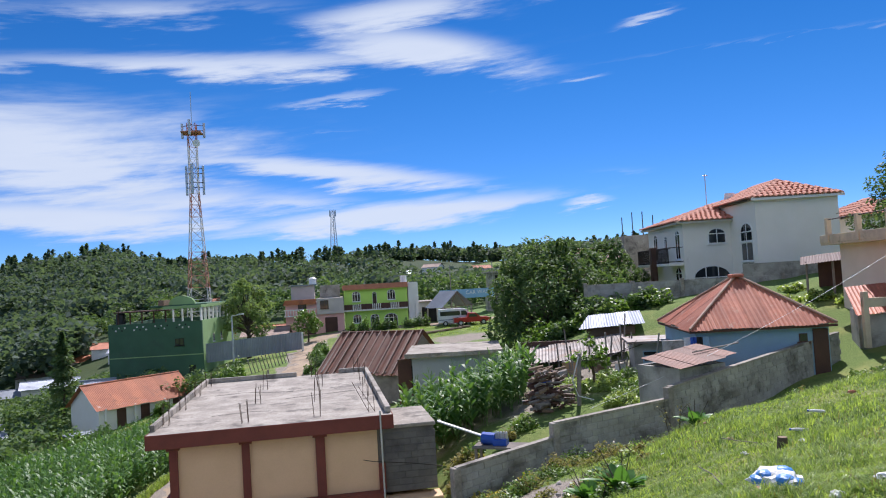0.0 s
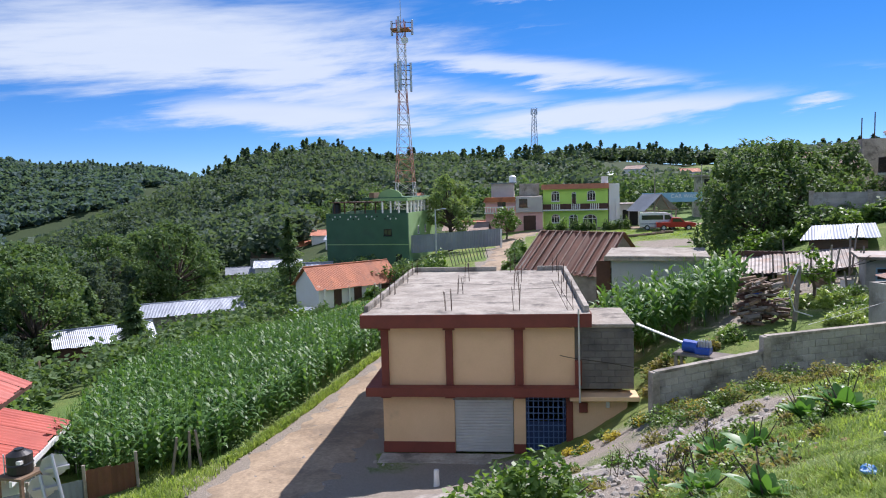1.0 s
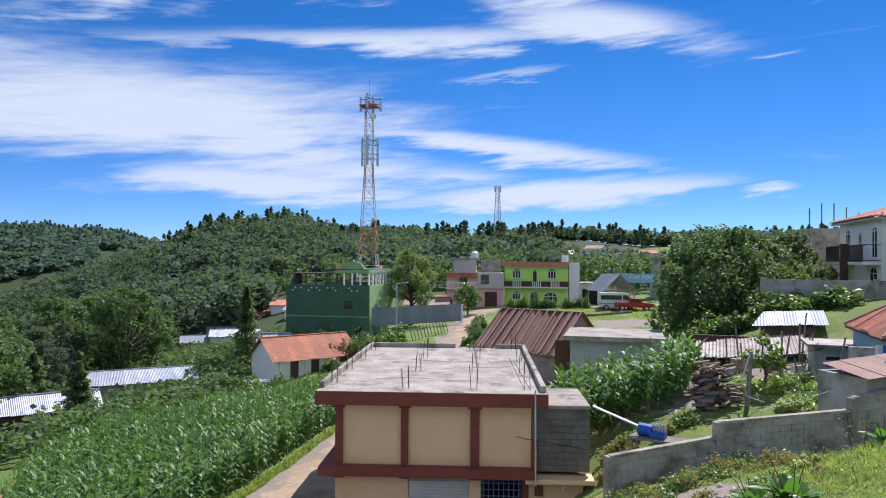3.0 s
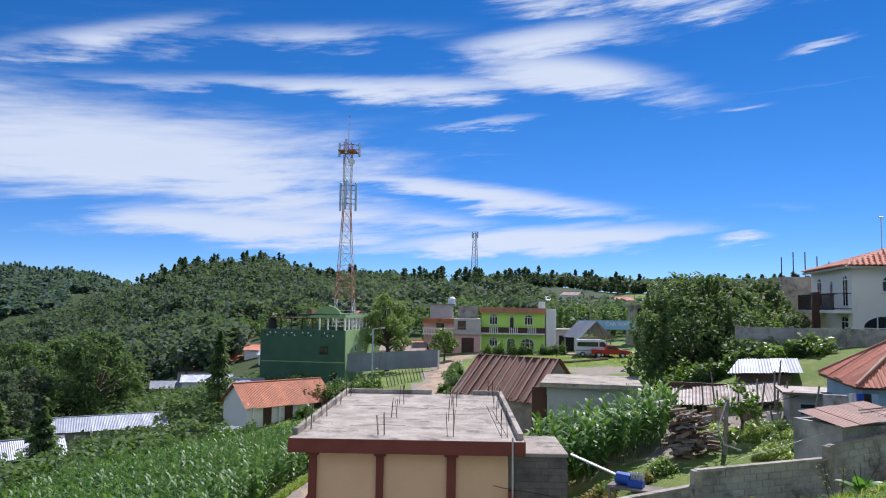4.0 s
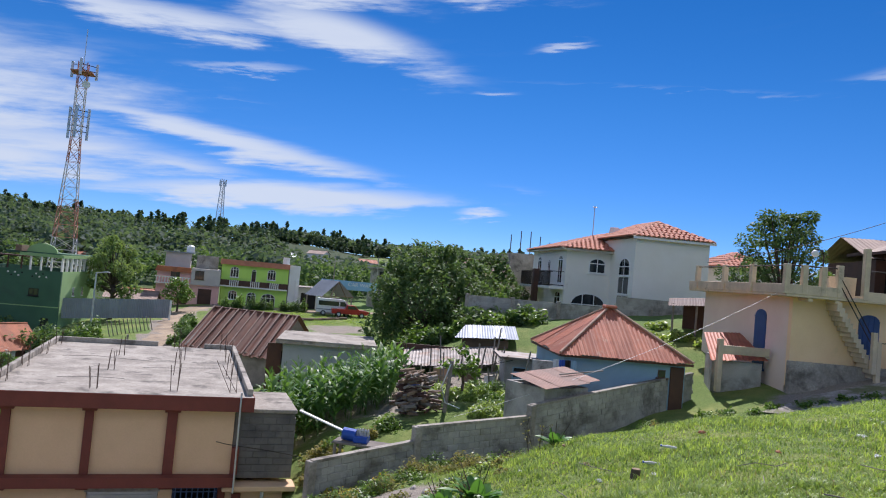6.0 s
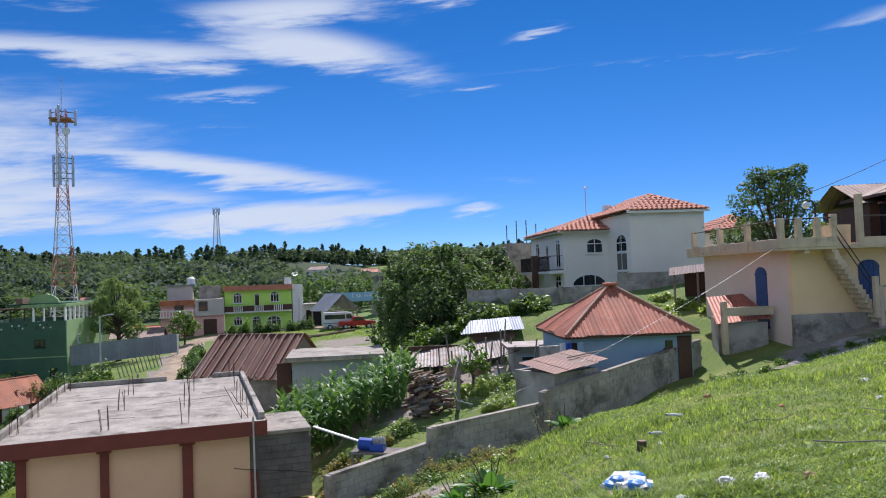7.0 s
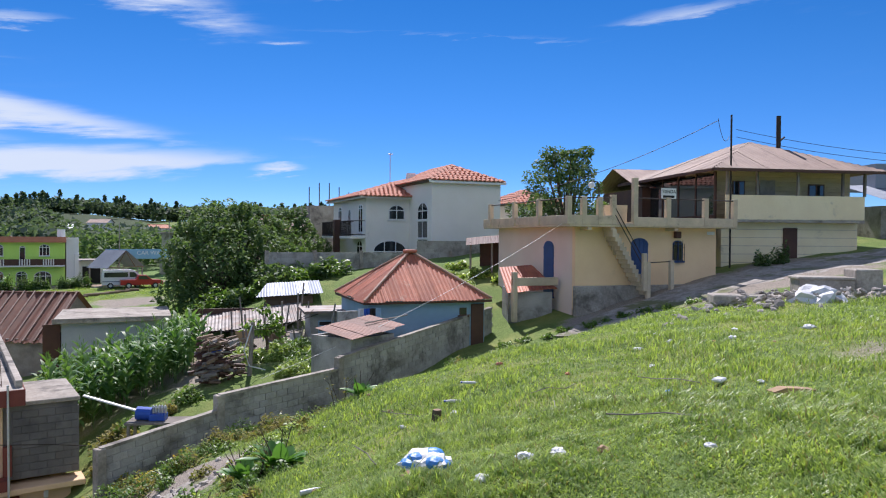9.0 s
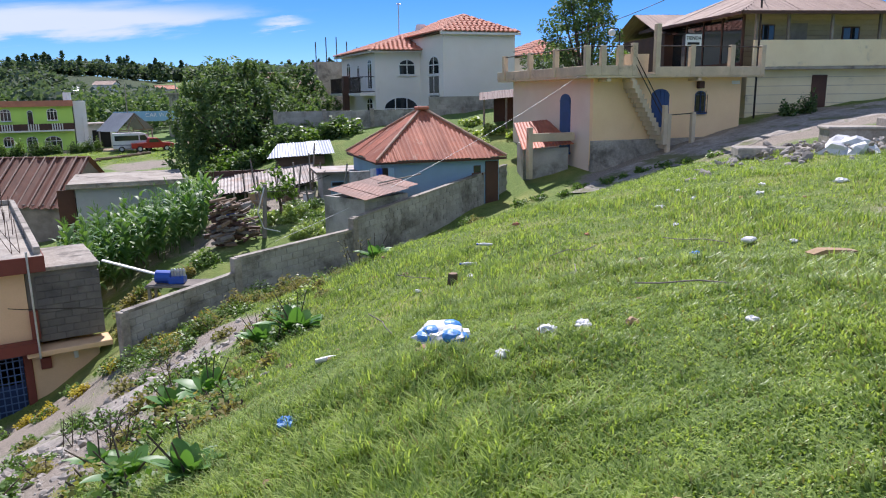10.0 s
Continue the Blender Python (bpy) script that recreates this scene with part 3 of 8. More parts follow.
def build_ground():
    n_az, n_r = 440, 330
    az = np.linspace(0, math.tau, n_az, endpoint=False)
    r = np.concatenate(([0.0], 0.6 * np.exp(np.linspace(0, math.log(6000 / 0.6), n_r))))
    rr, aa = np.meshgrid(r, az, indexing="ij")
    x, y = rr * np.sin(aa), rr * np.cos(aa)
    z = height(x.ravel(), y.ravel())
    me = bpy.data.meshes.new("ground")
    co = np.column_stack((x.ravel(), y.ravel(), z))
    i = np.arange(n_r)[:, None] * n_az
    j = np.arange(n_az)[None, :]
    k = (j + 1) % n_az
    faces = np.stack((i + j, i + n_az + j, i + n_az + k, i + k), -1).reshape(-1, 4)
    me.vertices.add(len(co))
    me.vertices.foreach_set("co", co.ravel())
    me.loops.add(faces.size)
    me.loops.foreach_set("vertex_index", faces[:, ::-1].ravel())
    me.polygons.add(len(faces))
    me.polygons.foreach_set("loop_start", np.arange(0, faces.size, 4))
    me.polygons.foreach_set("use_smooth", np.ones(len(faces), bool))
    layer = me.attributes.new("bare", "FLOAT", "POINT")
    layer.data.foreach_set("value", bare_at(co[:, 0], co[:, 1]))
    wood = me.attributes.new("wood", "FLOAT", "POINT")
    far = np.hypot(co[:, 0], co[:, 1])
    open_land = np.sin(co[:, 0] * 0.021 + 2.0 * np.sin(co[:, 1] * 0.009)) * np.sin(co[:, 1] * 0.017 + 1.3)
    az = np.degrees(np.arctan2(-co[:, 0], co[:, 1]))
    wood.data.foreach_set("value", np.maximum(0.9 * smooth01(-co[:, 0], 28, 35) * smooth01(co[:, 1], 5, 15), smooth01(far, 120, 200)) * np.where(az > 16, 1.0, 1.0 - smooth01(open_land, 0.3, 0.5)))
    me.update(calc_edges=True)
    me.validate()
    me.materials.append(GROUND)
    tagged(new("ground", me), "grassy hillside with bare earth falling to a valley", "ground", kind="structure")


build_ground()


def strip(name, line, material, label, category, lift=0.04, cross=5):
    pts = along(line, 0.8)
    d = np.gradient(pts[:, :2], axis=0)
    d /= np.linalg.norm(d, axis=1)[:, None]
    bm = bmesh.new()
    rows = []
    rng = random.Random(4)
    for (px, py, w), (dx, dy) in zip(pts, d):
        row = []
        for k in range(cross + 1):
            s = (k / cross - 0.5) * w * (1 + (0.06 * rng.uniform(-1, 1) if k in (0, cross) else 0))
            x, y = px + dy * s, py - dx * s
            row.append(bm.verts.new((x, y, h1(x, y) + (lift if 0 < k < cross else -0.05))))
        rows.append(row)
    for a, b in zip(rows[:-1], rows[1:]):
        for k in range(cross):
            bm.faces.new((a[k], a[k + 1], b[k + 1], b[k]))
    bmesh.ops.recalc_face_normals(bm, faces=bm.faces)
    ob = part(name, bm, material, smooth=True)
    return tagged(ob, label, category, kind="structure")


strip("road", ROAD, DIRT, "packed brown dirt road with tyre tracks", "road")


BLUE_PALE = mat("worn_blue_iron", (0.10, 0.17, 0.32), (0.07, 0.12, 0.24), 2.0, 0.5, grain=0.06)


# ---- the peach building with the flat roof ----
def block_courses(parent, x0, x1, y, z_at, base_at, material, depth=0.16, bw=0.4, bh=0.2, face=-1, m=None):
    """Hollow blocks in running bond on the face of a wall along x."""
    bm = boxes((-bw / 2 + 0.006, bw / 2 - 0.006, -depth / 2, depth / 2, 0.006, bh - 0.006), bevel=0.006)
    first = part("block", bm, material, parent, m=pose(0, 0, -400))
    rng = random.Random(3)
    zmin = min(base_at(x0), base_at(x1))
    zmax = max(z_at(x0), z_at(x1))
    row, z = 0, zmin
    while z < zmax - 0.05:
        x = x0 + (bw / 2 if row % 2 else 0)
        while x < x1 + bw / 2:
            a, b = max(x0, x - bw / 2), min(x1, x + bw / 2)
            c = (a + b) / 2
            if b - a > 0.08 and z + bh <= z_at(c) + 0.03 and z + bh > base_at(c):
                o = again(first, parent, Matrix.Translation((c, y + rng.uniform(-0.004, 0.004), z)) @ Matrix.Diagonal(((b - a) / bw, 1, 1, 1)))
            x += bw
        row, z = row + 1, z + bh
    bpy.data.objects.remove(first)


def main_building():
    g = thing("shop_building", "two-storey peach building with maroon trim and flat unfinished roof", "building", -8.62, 22.72, -9.12, 9)
    W, D, H = 6.5, 11.6, 4.42
    part("wall", wall_with_holes(0, 6.4, 0, 2.05, 0, 0.18, [(2.45, 4.45, 0.0, 1.86), (4.85, 6.2, 0.0, 1.98)]), PEACH, g, "peach ground floor front wall")
    part("wall", boxes((0, W, 0.02, 0.2, 2.36, H)), PEACH, g, "peach upper front wall")
    for dims in ((0, 0.18, 0.2, D, 0, H), (W - 0.18, W, 0.2, D, 0, H), (0.18, W - 0.18, D - 0.18, D, 0, H)):
        part("wall", boxes(dims), PEACH, g)
    part("floor_slab", boxes((0.18, W - 0.18, 0.2, D - 0.2, 2.06, 2.34)), CONCRETE, g)
    for dims in ((-0.02, 2.45, -0.025, 0.0, 0, 0.38), (4.45, 4.85, -0.025, 0.0, 0, 0.32)):
        part("skirting", boxes(dims), MAROON, g, "maroon painted base band")
    part("roof_slab", boxes((-0.6, W + 0.5, -0.4, D + 0.2, H, H + 0.42), bevel=0.015), CONCRETE, g, "raw concrete roof slab")
    part("fascia", boxes((-0.62, W + 0.52, -0.43, -0.4, H - 0.03, H + 0.42), (-0.63, -0.6, -0.4, D + 0.2, H - 0.03, H + 0.42), (W + 0.5, W + 0.53, -0.4, 3.0, H - 0.03, H + 0.42), bevel=0.008), MAROON, g, "maroon fascia")
    part("ledge", prism([(-0.5, -0.42), (W + 0.1, -0.42), (W + 0.1, 0.0), (0, 0.0), (0, 3.0), (-0.5, 3.0)], 2.06, 2.36), MAROON, g, "maroon projecting ledge")
    for x, w in ((0.0, 0.25), (2.2, 0.24), (4.5, 0.3)):
        part("column", boxes((x, x + w, -0.1, 0.02, 2.36, H), (x - 0.08, x + w + 0.08, -0.13, 0.0, H - 0.16, H - 0.03), bevel=0.01), MAROON, g, "maroon column")
        part("bracket", boxes((x - 0.05, x + w + 0.05, -0.1, 0.0, 1.92, 2.06), bevel=0.01), MAROON, g)
    part("column", boxes((6.2, 6.42, -0.06, 0.18, 0, 2.06), bevel=0.01), MAROON, g, "maroon gate post")
    part("column", boxes((6.5, 6.72, -0.08, 0.1, 2.36, 3.2), bevel=0.01), MAROON, g)
    sh = part("shutter", boxes((2.46, 4.44, 0.06, 0.08, 0.02, 1.86)), SHUTTER, g, "closed grey roller shutter")
    for k in range(17):
        z = 0.04 + k * 0.107
        part("slat", boxes((2.47, 4.43, 0.03, 0.06, z, z + 0.095), bevel=0.012), SHUTTER, sh)
    part("shutter_box", boxes((2.4, 4.5, -0.03, 0.03, 1.84, 1.95)), CONCRETE, sh)
    gate = part("gate", wall_with_holes(4.86, 6.19, 0.03, 1.95, 0.05, 0.1, [(4.92, 6.13, 1.1, 1.88)]), BLUE_IRON, g, "dark blue iron lattice gate")
    for k in range(8):
        x = 4.93 + k * 0.165
        part("gate_bar", boxes((x, x + 0.035, 0.02, 0.05, 0.05, 1.93)), BLUE_PALE, gate)
    for k in range(9):
        z = 0.12 + k * 0.21
        part("gate_rail", boxes((4.87, 6.18, 0.0, 0.02, z, z + 0.03)), BLUE_PALE, gate)
    # gateway's back wall in near-black, the shade put into its colour
    part("inner_wall", boxes((4.6, 6.3, 2.5, 2.6, 0.0, 2.0)), DARK, g)
    part("step", boxes((-0.1, 6.6, -0.9, 0.0, -0.35, -0.02), bevel=0.03), CONCRETE, g, "cracked concrete threshold")
    # low parapet of blocks round three sides of the roof
    top = H + 0.42
    for x0, x1, y0, y1 in ((-0.6, -0.45, 0.2, D + 0.2), (-0.45, 3.6, D + 0.05, D + 0.2), (5.6, W + 0.4, D + 0.05, D + 0.2), (W + 0.3, W + 0.48, -0.1, D + 0.05)):
        part("parapet", boxes((x0, x1, y0, y1, top, top + 0.21), bevel=0.012), CONCRETE, g)
    rng = random.Random(5)
    for cx, cy, hh in ((-0.3, 1.2, 0.9), (-0.3, 4.2, 0.8), (-0.3, 7.5, 0.8), (-0.3, 10.6, 0.8), (2.3, 0.4, 0.8), (2.4, 4.2, 0.8), (2.4, 8.0, 0.8), (4.6, 0.4, 0.9), (4.6, 3.6, 1.0), (4.7, 7.5, 0.8), (4.4, 11.2, 0.9), (6.4, 0.4, 1.0), (6.4, 3.8, 0.9), (6.5, 7.4, 0.9), (6.4, 11.0, 0.9)):
        bm = bm_new()
        for dx, dy in ((-0.1, -0.1), (0.1, -0.1), (0.1, 0.1), (-0.1, 0.1)):
            lean = (rng.uniform(-0.06, 0.06), rng.uniform(-0.06, 0.06))
            if (cx, cy) == (6.4, 0.4) and rng.random() < 0.5:
                lean = (-0.5, 0.3)
            add_rod(bm, (cx + dx, cy + dy, top), (cx + dx + lean[0], cy + dy + lean[1], top + hh * rng.uniform(0.75, 1)), 0.01, n=5)
        part("rebar", bm, REBAR, g, "rusty reinforcing bars standing out of the slab")
    for pts in ([(0.4, 7.2), (1.5, 7.5), (2.6, 7.0), (3.6, 6.7)], [(3.4, 4.9), (4.6, 5.2), (6.1, 5.6)], [(1.0, 2.2), (2.2, 2.5), (3.0, 2.3)]):
        part("crack", tube([(x, y, top + 0.002) for x, y in pts], 0.011, 4), DARK_BLOCK, g, "dark crack line in the roof")
    # the unfinished block room beside it
    a = thing("block_annex", "sooty bare block annex over a peach ground floor", "building", -8.62, 22.72, -9.12, 9)
    part("wall", boxes((6.52, 8.4, 0.14, 3.2, 2.2, 4.28)), DARK_BLOCK, a)
    block_courses(a, 6.74, 8.44, 0.2, lambda x: 4.3, lambda x: 2.2, DARK_BLOCK, bh=0.215, bw=0.43)
    part("cap", boxes((6.95, 8.46, 0.05, 3.3, 4.28, 4.4), bevel=0.02), CONCRETE, a, "pale concrete top")
    part("lower_wall", boxes((6.42, 8.2, 0.0, 3.0, -0.2, 1.9)), PEACH, a)
    part("canopy", boxes((6.3, 8.55, -0.35, 0.5, 1.9, 2.06), bevel=0.02), PEACH, a, "peach canopy slab")
    part("lamp", boxes((7.5, 7.62, -0.06, 0.0, 1.6, 1.82), bevel=0.02), WHITE_PAINT, a)
    part("meter_box", boxes((6.62, 6.9, -0.1, 0.0, 1.45, 1.78), bevel=0.01), MAROON, a)
    part("pipe", rods(((6.62, -0.46, 1.9), (6.6, -0.46, 5.0), 0.03)), STEEL, a, "grey conduit mast")
    part("wire", tube([(6.0, -0.12, 3.4), (6.3, -0.14, 3.33), (6.6, -0.46, 3.36), (7.6, 0.05, 3.1), (8.6, -0.1, 2.95)], 0.012), IRON, a)
    part("gate", boxes((8.25, 9.5, 0.6, 0.66, -0.3, 1.5), (8.25, 8.35, 0.55, 0.7, -0.3, 1.6)), DARK_WOOD, a, "rusty brown sheet gate")


main_building()


# ---- the long block wall down the slope ----
def boundary_wall():
    runs = (((0.25, 20.3), (3.34, 21.85), -5.35, -5.0, -7.2), ((3.34, 21.85), (7.4, 23.5), -4.58, -4.36, -6.9), ((7.4, 23.5), (15.4, 27.7), -4.0, -3.0, -6.6))
    for (xa, ya), (xb, yb), za, zb, base in runs:
        L = math.hypot(xb - xa, yb - ya)
        g = thing("block_wall", "weathered grey concrete block boundary wall with damp stains", "wall", xa, ya, 0, math.degrees(math.atan2(yb - ya, xb - xa)), "boundary wall")
        top = lambda x: za + (zb - za) * x / L
        part("core", slab_of([(0, base), (L, base), (L, zb - 0.02), (0, za - 0.02)], -0.064, 0.064), MORTAR, g)
        part("coping", slab_of([(0, za - 0.03), (L, zb - 0.03), (L, zb + 0.05), (0, za + 0.05)], -0.1, 0.1), CONCRETE, g, "mortar capping")
        part("pillar", boxes((-0.12, 0.12, -0.13, 0.13, base, za + 0.03), bevel=0.02), CONCRETE, g)
        tilt = math.atan2(zb - za, L)
        rows = Matrix.Rotation(-tilt, 4, "Y")
        bm = boxes((-0.194, 0.194, -0.08, 0.08, 0.006, 0.194), bevel=0.008)
        first = part("block", bm, BLOCK, g)
        rng = random.Random(8)
        for r in range(9):
            z = -0.02 - (r + 1) * 0.2
            x = 0.1 if r % 2 else 0.3
            while x < L - 0.1:
                again(first, g, Matrix.Translation((x, rng.uniform(-0.008, 0.008), za + z + (zb - za) * x / L)) @ rows)
                x += 0.4
        bpy.data.objects.remove(first)


boundary_wall()


# ---- openings for houses ----
def window(parent, x, z, w, h, y=0.0, frame=WHITE_PAINT, arch=False, mull=2, m=None, bars=False, glass=GLASS, name="window", label=""):
    """A window set in the face of a wall along x (its outside towards -y), with frame, sill and panes."""
    m = m or Matrix()
    rise = w * 0.32 if arch else 0
    n = 9
    outline = [(x - w / 2, z), (x + w / 2, z)]
    if arch:
        outline += [(x + w / 2 * math.cos(math.pi * k / n), z + h - rise + rise * math.sin(math.pi * k / n)) for k in range(n + 1)]
    else:
        outline += [(x + w / 2, z + h), (x - w / 2, z + h)]
    f = part(name, slab_of(outline, y - 0.035, y + 0.05), frame, parent, label, m=m)
    t = min(0.07, w * 0.08)
    inner = [(x + (px - x) * (1 - 2 * t / w), z + t + (pz - z) * (1 - 2 * t / h)) for px, pz in outline]
    part("pane", slab_of(inner, y - 0.042, y - 0.036), glass, f)
    bm = bm_new()
    for k in range(1, mull):
        bx = x - w / 2 + w * k / mull
        add_box(bm, bx - t / 2, bx + t / 2, y - 0.06, y - 0.02, z, z + h - (rise * 0.15))
    add_box(bm, x - w / 2, x + w / 2, y - 0.06, y - 0.02, z + (h - rise) - t / 2, z + (h - rise) + t / 2) if arch else None
    if bm.verts:
        part("mullion", bm, frame, f)
    else:
        bm.free()
    part("sill", boxes((x - w / 2 - 0.08, x + w / 2 + 0.08, y - 0.12, y, z - 0.08, z), bevel=0.01), frame, f)
    if bars:
        b = bm_new()
        for k in range(7):
            bx = x - w / 2 - 0.04 + (w + 0.08) * k / 6
            add_rod(b, (bx, y - 0.12, z - 0.05), (bx, y - 0.12, z + h - (0 if 0 < k < 6 else rise)), 0.012, n=5)
        for k in range(3):
            add_rod(b, (x - w / 2 - 0.05, y - 0.12, z + h * k / 3), (x + w / 2 + 0.05, y - 0.12, z + h * k / 3), 0.012, n=5)
        part("bars", b, IRON, f)
    return f


SIDE = lambda x: Matrix.Translation((x, 0, 0)) @ Matrix.Rotation(radians(-90), 4, "Z")  # the left side wall: runs back along y, faces -x


def box_walls(parent, w, d, z0, z1, material, x=0.0, y=0.0, t=0.2, label=""):
    for dims in ((x, x + w, y, y + t, z0, z1), (x, x + w, y + d - t, y + d, z0, z1), (x, x + t, y + t, y + d - t, z0, z1), (x + w - t, x + w, y + t, y + d - t, z0, z1)):
        part("wall", boxes(dims), material, parent, label)


def tile_plane(parent, a, b, ta, tb, material, pitch=0.34):
    """A plane of barrel tiles: rows of half-round courses with a step at each course."""
    m = frame_on(a, b, ta)
    inv = m.inverted()
    la, lb, lt, lu = (inv @ Vector(p) for p in (a, b, ta, tb))
    n = max(2, int(lb.x / pitch))
    rows = max(2, int(lt.y / 0.45))
    bm = bmesh.new()
    seg = 4
    for r in range(rows):
        y0, y1 = lt.y * r / rows, lt.y * (r + 1) / rows + 0.03
        xl, xr = lt.x * (r + 0.5) / rows, lb.x - (lb.x - lu.x) * (r + 0.5) / rows
        k = max(1, int((xr - xl) / pitch))
        for c in range(k):
            cx, w = xl + (xr - xl) * (c + 0.5) / k, (xr - xl) / k
            lo, hi = [], []
            for s in range(seg + 1):
                u = -0.5 + s / seg
                zz = 0.11 * math.cos(u * math.pi)
                lo.append(bm.verts.new((cx + u * w, y0, zz + 0.045)))
                hi.append(bm.verts.new((cx + u * w, y1, zz)))
            for s in range(seg):
                bm.faces.new((lo[s], lo[s + 1], hi[s + 1], hi[s]))
            bm.faces.new(lo[::-1])
    bmesh.ops.recalc_face_normals(bm, faces=bm.faces)
    ob = part("roof_tiles", bm, material, parent, m=m)
    under = bmesh.new()
    under.faces.new([under.verts.new(p - Vector((0, 0, 0.02))) for p in (la, lb, lu, lt)])
    under.faces.new([under.verts.new(p - Vector((0, 0, 0.12))) for p in (lt, lu, lb, la)])
    part("roof_deck", under, TERRACE, parent, m=m)
    return ob


def hip_roof(parent, x0, x1, y0, y1, z, rise, plane, inset=None):
    d = inset or min(x1 - x0, y1 - y0) / 2 - 0.02
    if x1 - x0 >= y1 - y0:
        ra, rb = (x0 + d, (y0 + y1) / 2, z + rise), (x1 - d, (y0 + y1) / 2, z + rise)
        q = (ra, rb, rb, ra)
        faces = (((x0, y0, z), (x1, y0, z), ra, rb), ((x1, y0, z), (x1, y1, z), rb, rb), ((x1, y1, z), (x0, y1, z), rb, ra), ((x0, y1, z), (x0, y0, z), ra, ra))
    else:
        ra, rb = ((x0 + x1) / 2, y0 + d, z + rise), ((x0 + x1) / 2, y1 - d, z + rise)
        faces = (((x0, y0, z), (x1, y0, z), ra, ra), ((x1, y0, z), (x1, y1, z), ra, rb), ((x1, y1, z), (x0, y1, z), rb, rb), ((x0, y1, z), (x0, y0, z), rb, ra))
    for f in faces:
        plane(parent, *f)
    return ra, rb


PALE_CAP = mat("pale_weathered_capping", (0.52, 0.34, 0.24), (0.38, 0.2, 0.13), 2.0, 0.7)


def hip_house():
    g = thing("hip_roof_house", "low pale blue house under a red rusty sheet hip roof", "house", 9.45, 26.95, 0, -5)
    box_walls(g, 4.9, 5.0, -5.6, -2.35, BLUE_WALL, 0.25, 0.3)
    c = [(0, 0, -2.5), (5.35, 0, -2.5), (5.35, 5.6, -2.5), (0, 5.6, -2.5)]
    ap = (2.7, 2.8, -0.62)
    for i in range(4):
        roof_sheets(g, c[i], c[(i + 1) % 4], ap, ap, REDRUST, 0.75, 0.15, 0.016, seed=i)
    for p in c:
        m = rods((Vector(p) + Vector((0, 0, 0.04)), Vector(ap) + Vector((0, 0, 0.05)), 0.055))
        part("ridge_cap", m, PALE_CAP, g, "pale weathered ridge capping")
    part("ridge_cap", boxes((2.45, 2.95, 2.5, 3.1, -0.66, -0.52), bevel=0.04), REDRUST, g)
    part("fascia", boxes((-0.02, 5.37, 0.02, 0.06, -2.62, -2.52), (0.0, 0.04, 0.06, 5.55, -2.62, -2.52)), DARK_WOOD, g)
    part("door", boxes((4.55, 5.1, 0.24, 0.3, -5.2, -2.7), bevel=0.01), DARK_WOOD, g, "brown wooden door")
    window(g, 4.2, -3.15, 0.3, 0.3, 0.3, DARK_WOOD, mull=1)
    part("block_side", boxes((-0.9, 0.22, 0.6, 0.8, -5.6, -2.9)), BLOCK, g)
    cl = [("white_cloth", CLOTH_WHITE), ("blue_cloth", PLASTIC_BLUE), ("dark_cloth", DARK), ("blue_cloth", BLUE_WALL)]
    for k, (nm, mt) in enumerate(cl):
        bm = bmesh.new()
        bmesh.ops.create_grid(bm, x_segments=4, y_segments=6, size=0.5)
        for v in bm.verts:
            v.co = Vector((v.co.x * 0.26, 0.05 * math.sin(v.co.x * 9 + k) + 0.03 * v.co.y, v.co.y * 0.75))
        ob = part("hanging_cloth", bm, mt, m=pose(9.25 + k * 0.22, 26.7 - k * 0.03, -3.1))
        ob.modifiers.new("thick", "SOLIDIFY").thickness = 0.012
        tagged(ob, "washed clothes hanging under the eave of the blue house", "clothes", "washing")
    # small block hut built on the wall
    s = thing("block_hut", "little block hut with a rusty sheet roof", "hut", 8.0, 24.1, 0, 27)
    box_walls(s, 2.2, 2.0, -5.6, -3.5, BLOCK, 0, 0, 0.15)
    block_courses(s, 0.0, 2.2, 0.04, lambda x: -3.45, lambda x: -4.6, BLOCK, 0.1)
    roof_sheets(s, (-0.3, -0.35, -3.45), (2.5, -0.35, -3.2), (-0.3, 1.5, -3.2), (2.5, 1.5, -2.95), RUST, 0.8, 0.12, 0.01, seed=3)
    part("pole", rods(((1.3, 0.6, -3.1), (3.4, 0.4, -2.95), 0.025)), GREY_WOOD, s)


hip_house()


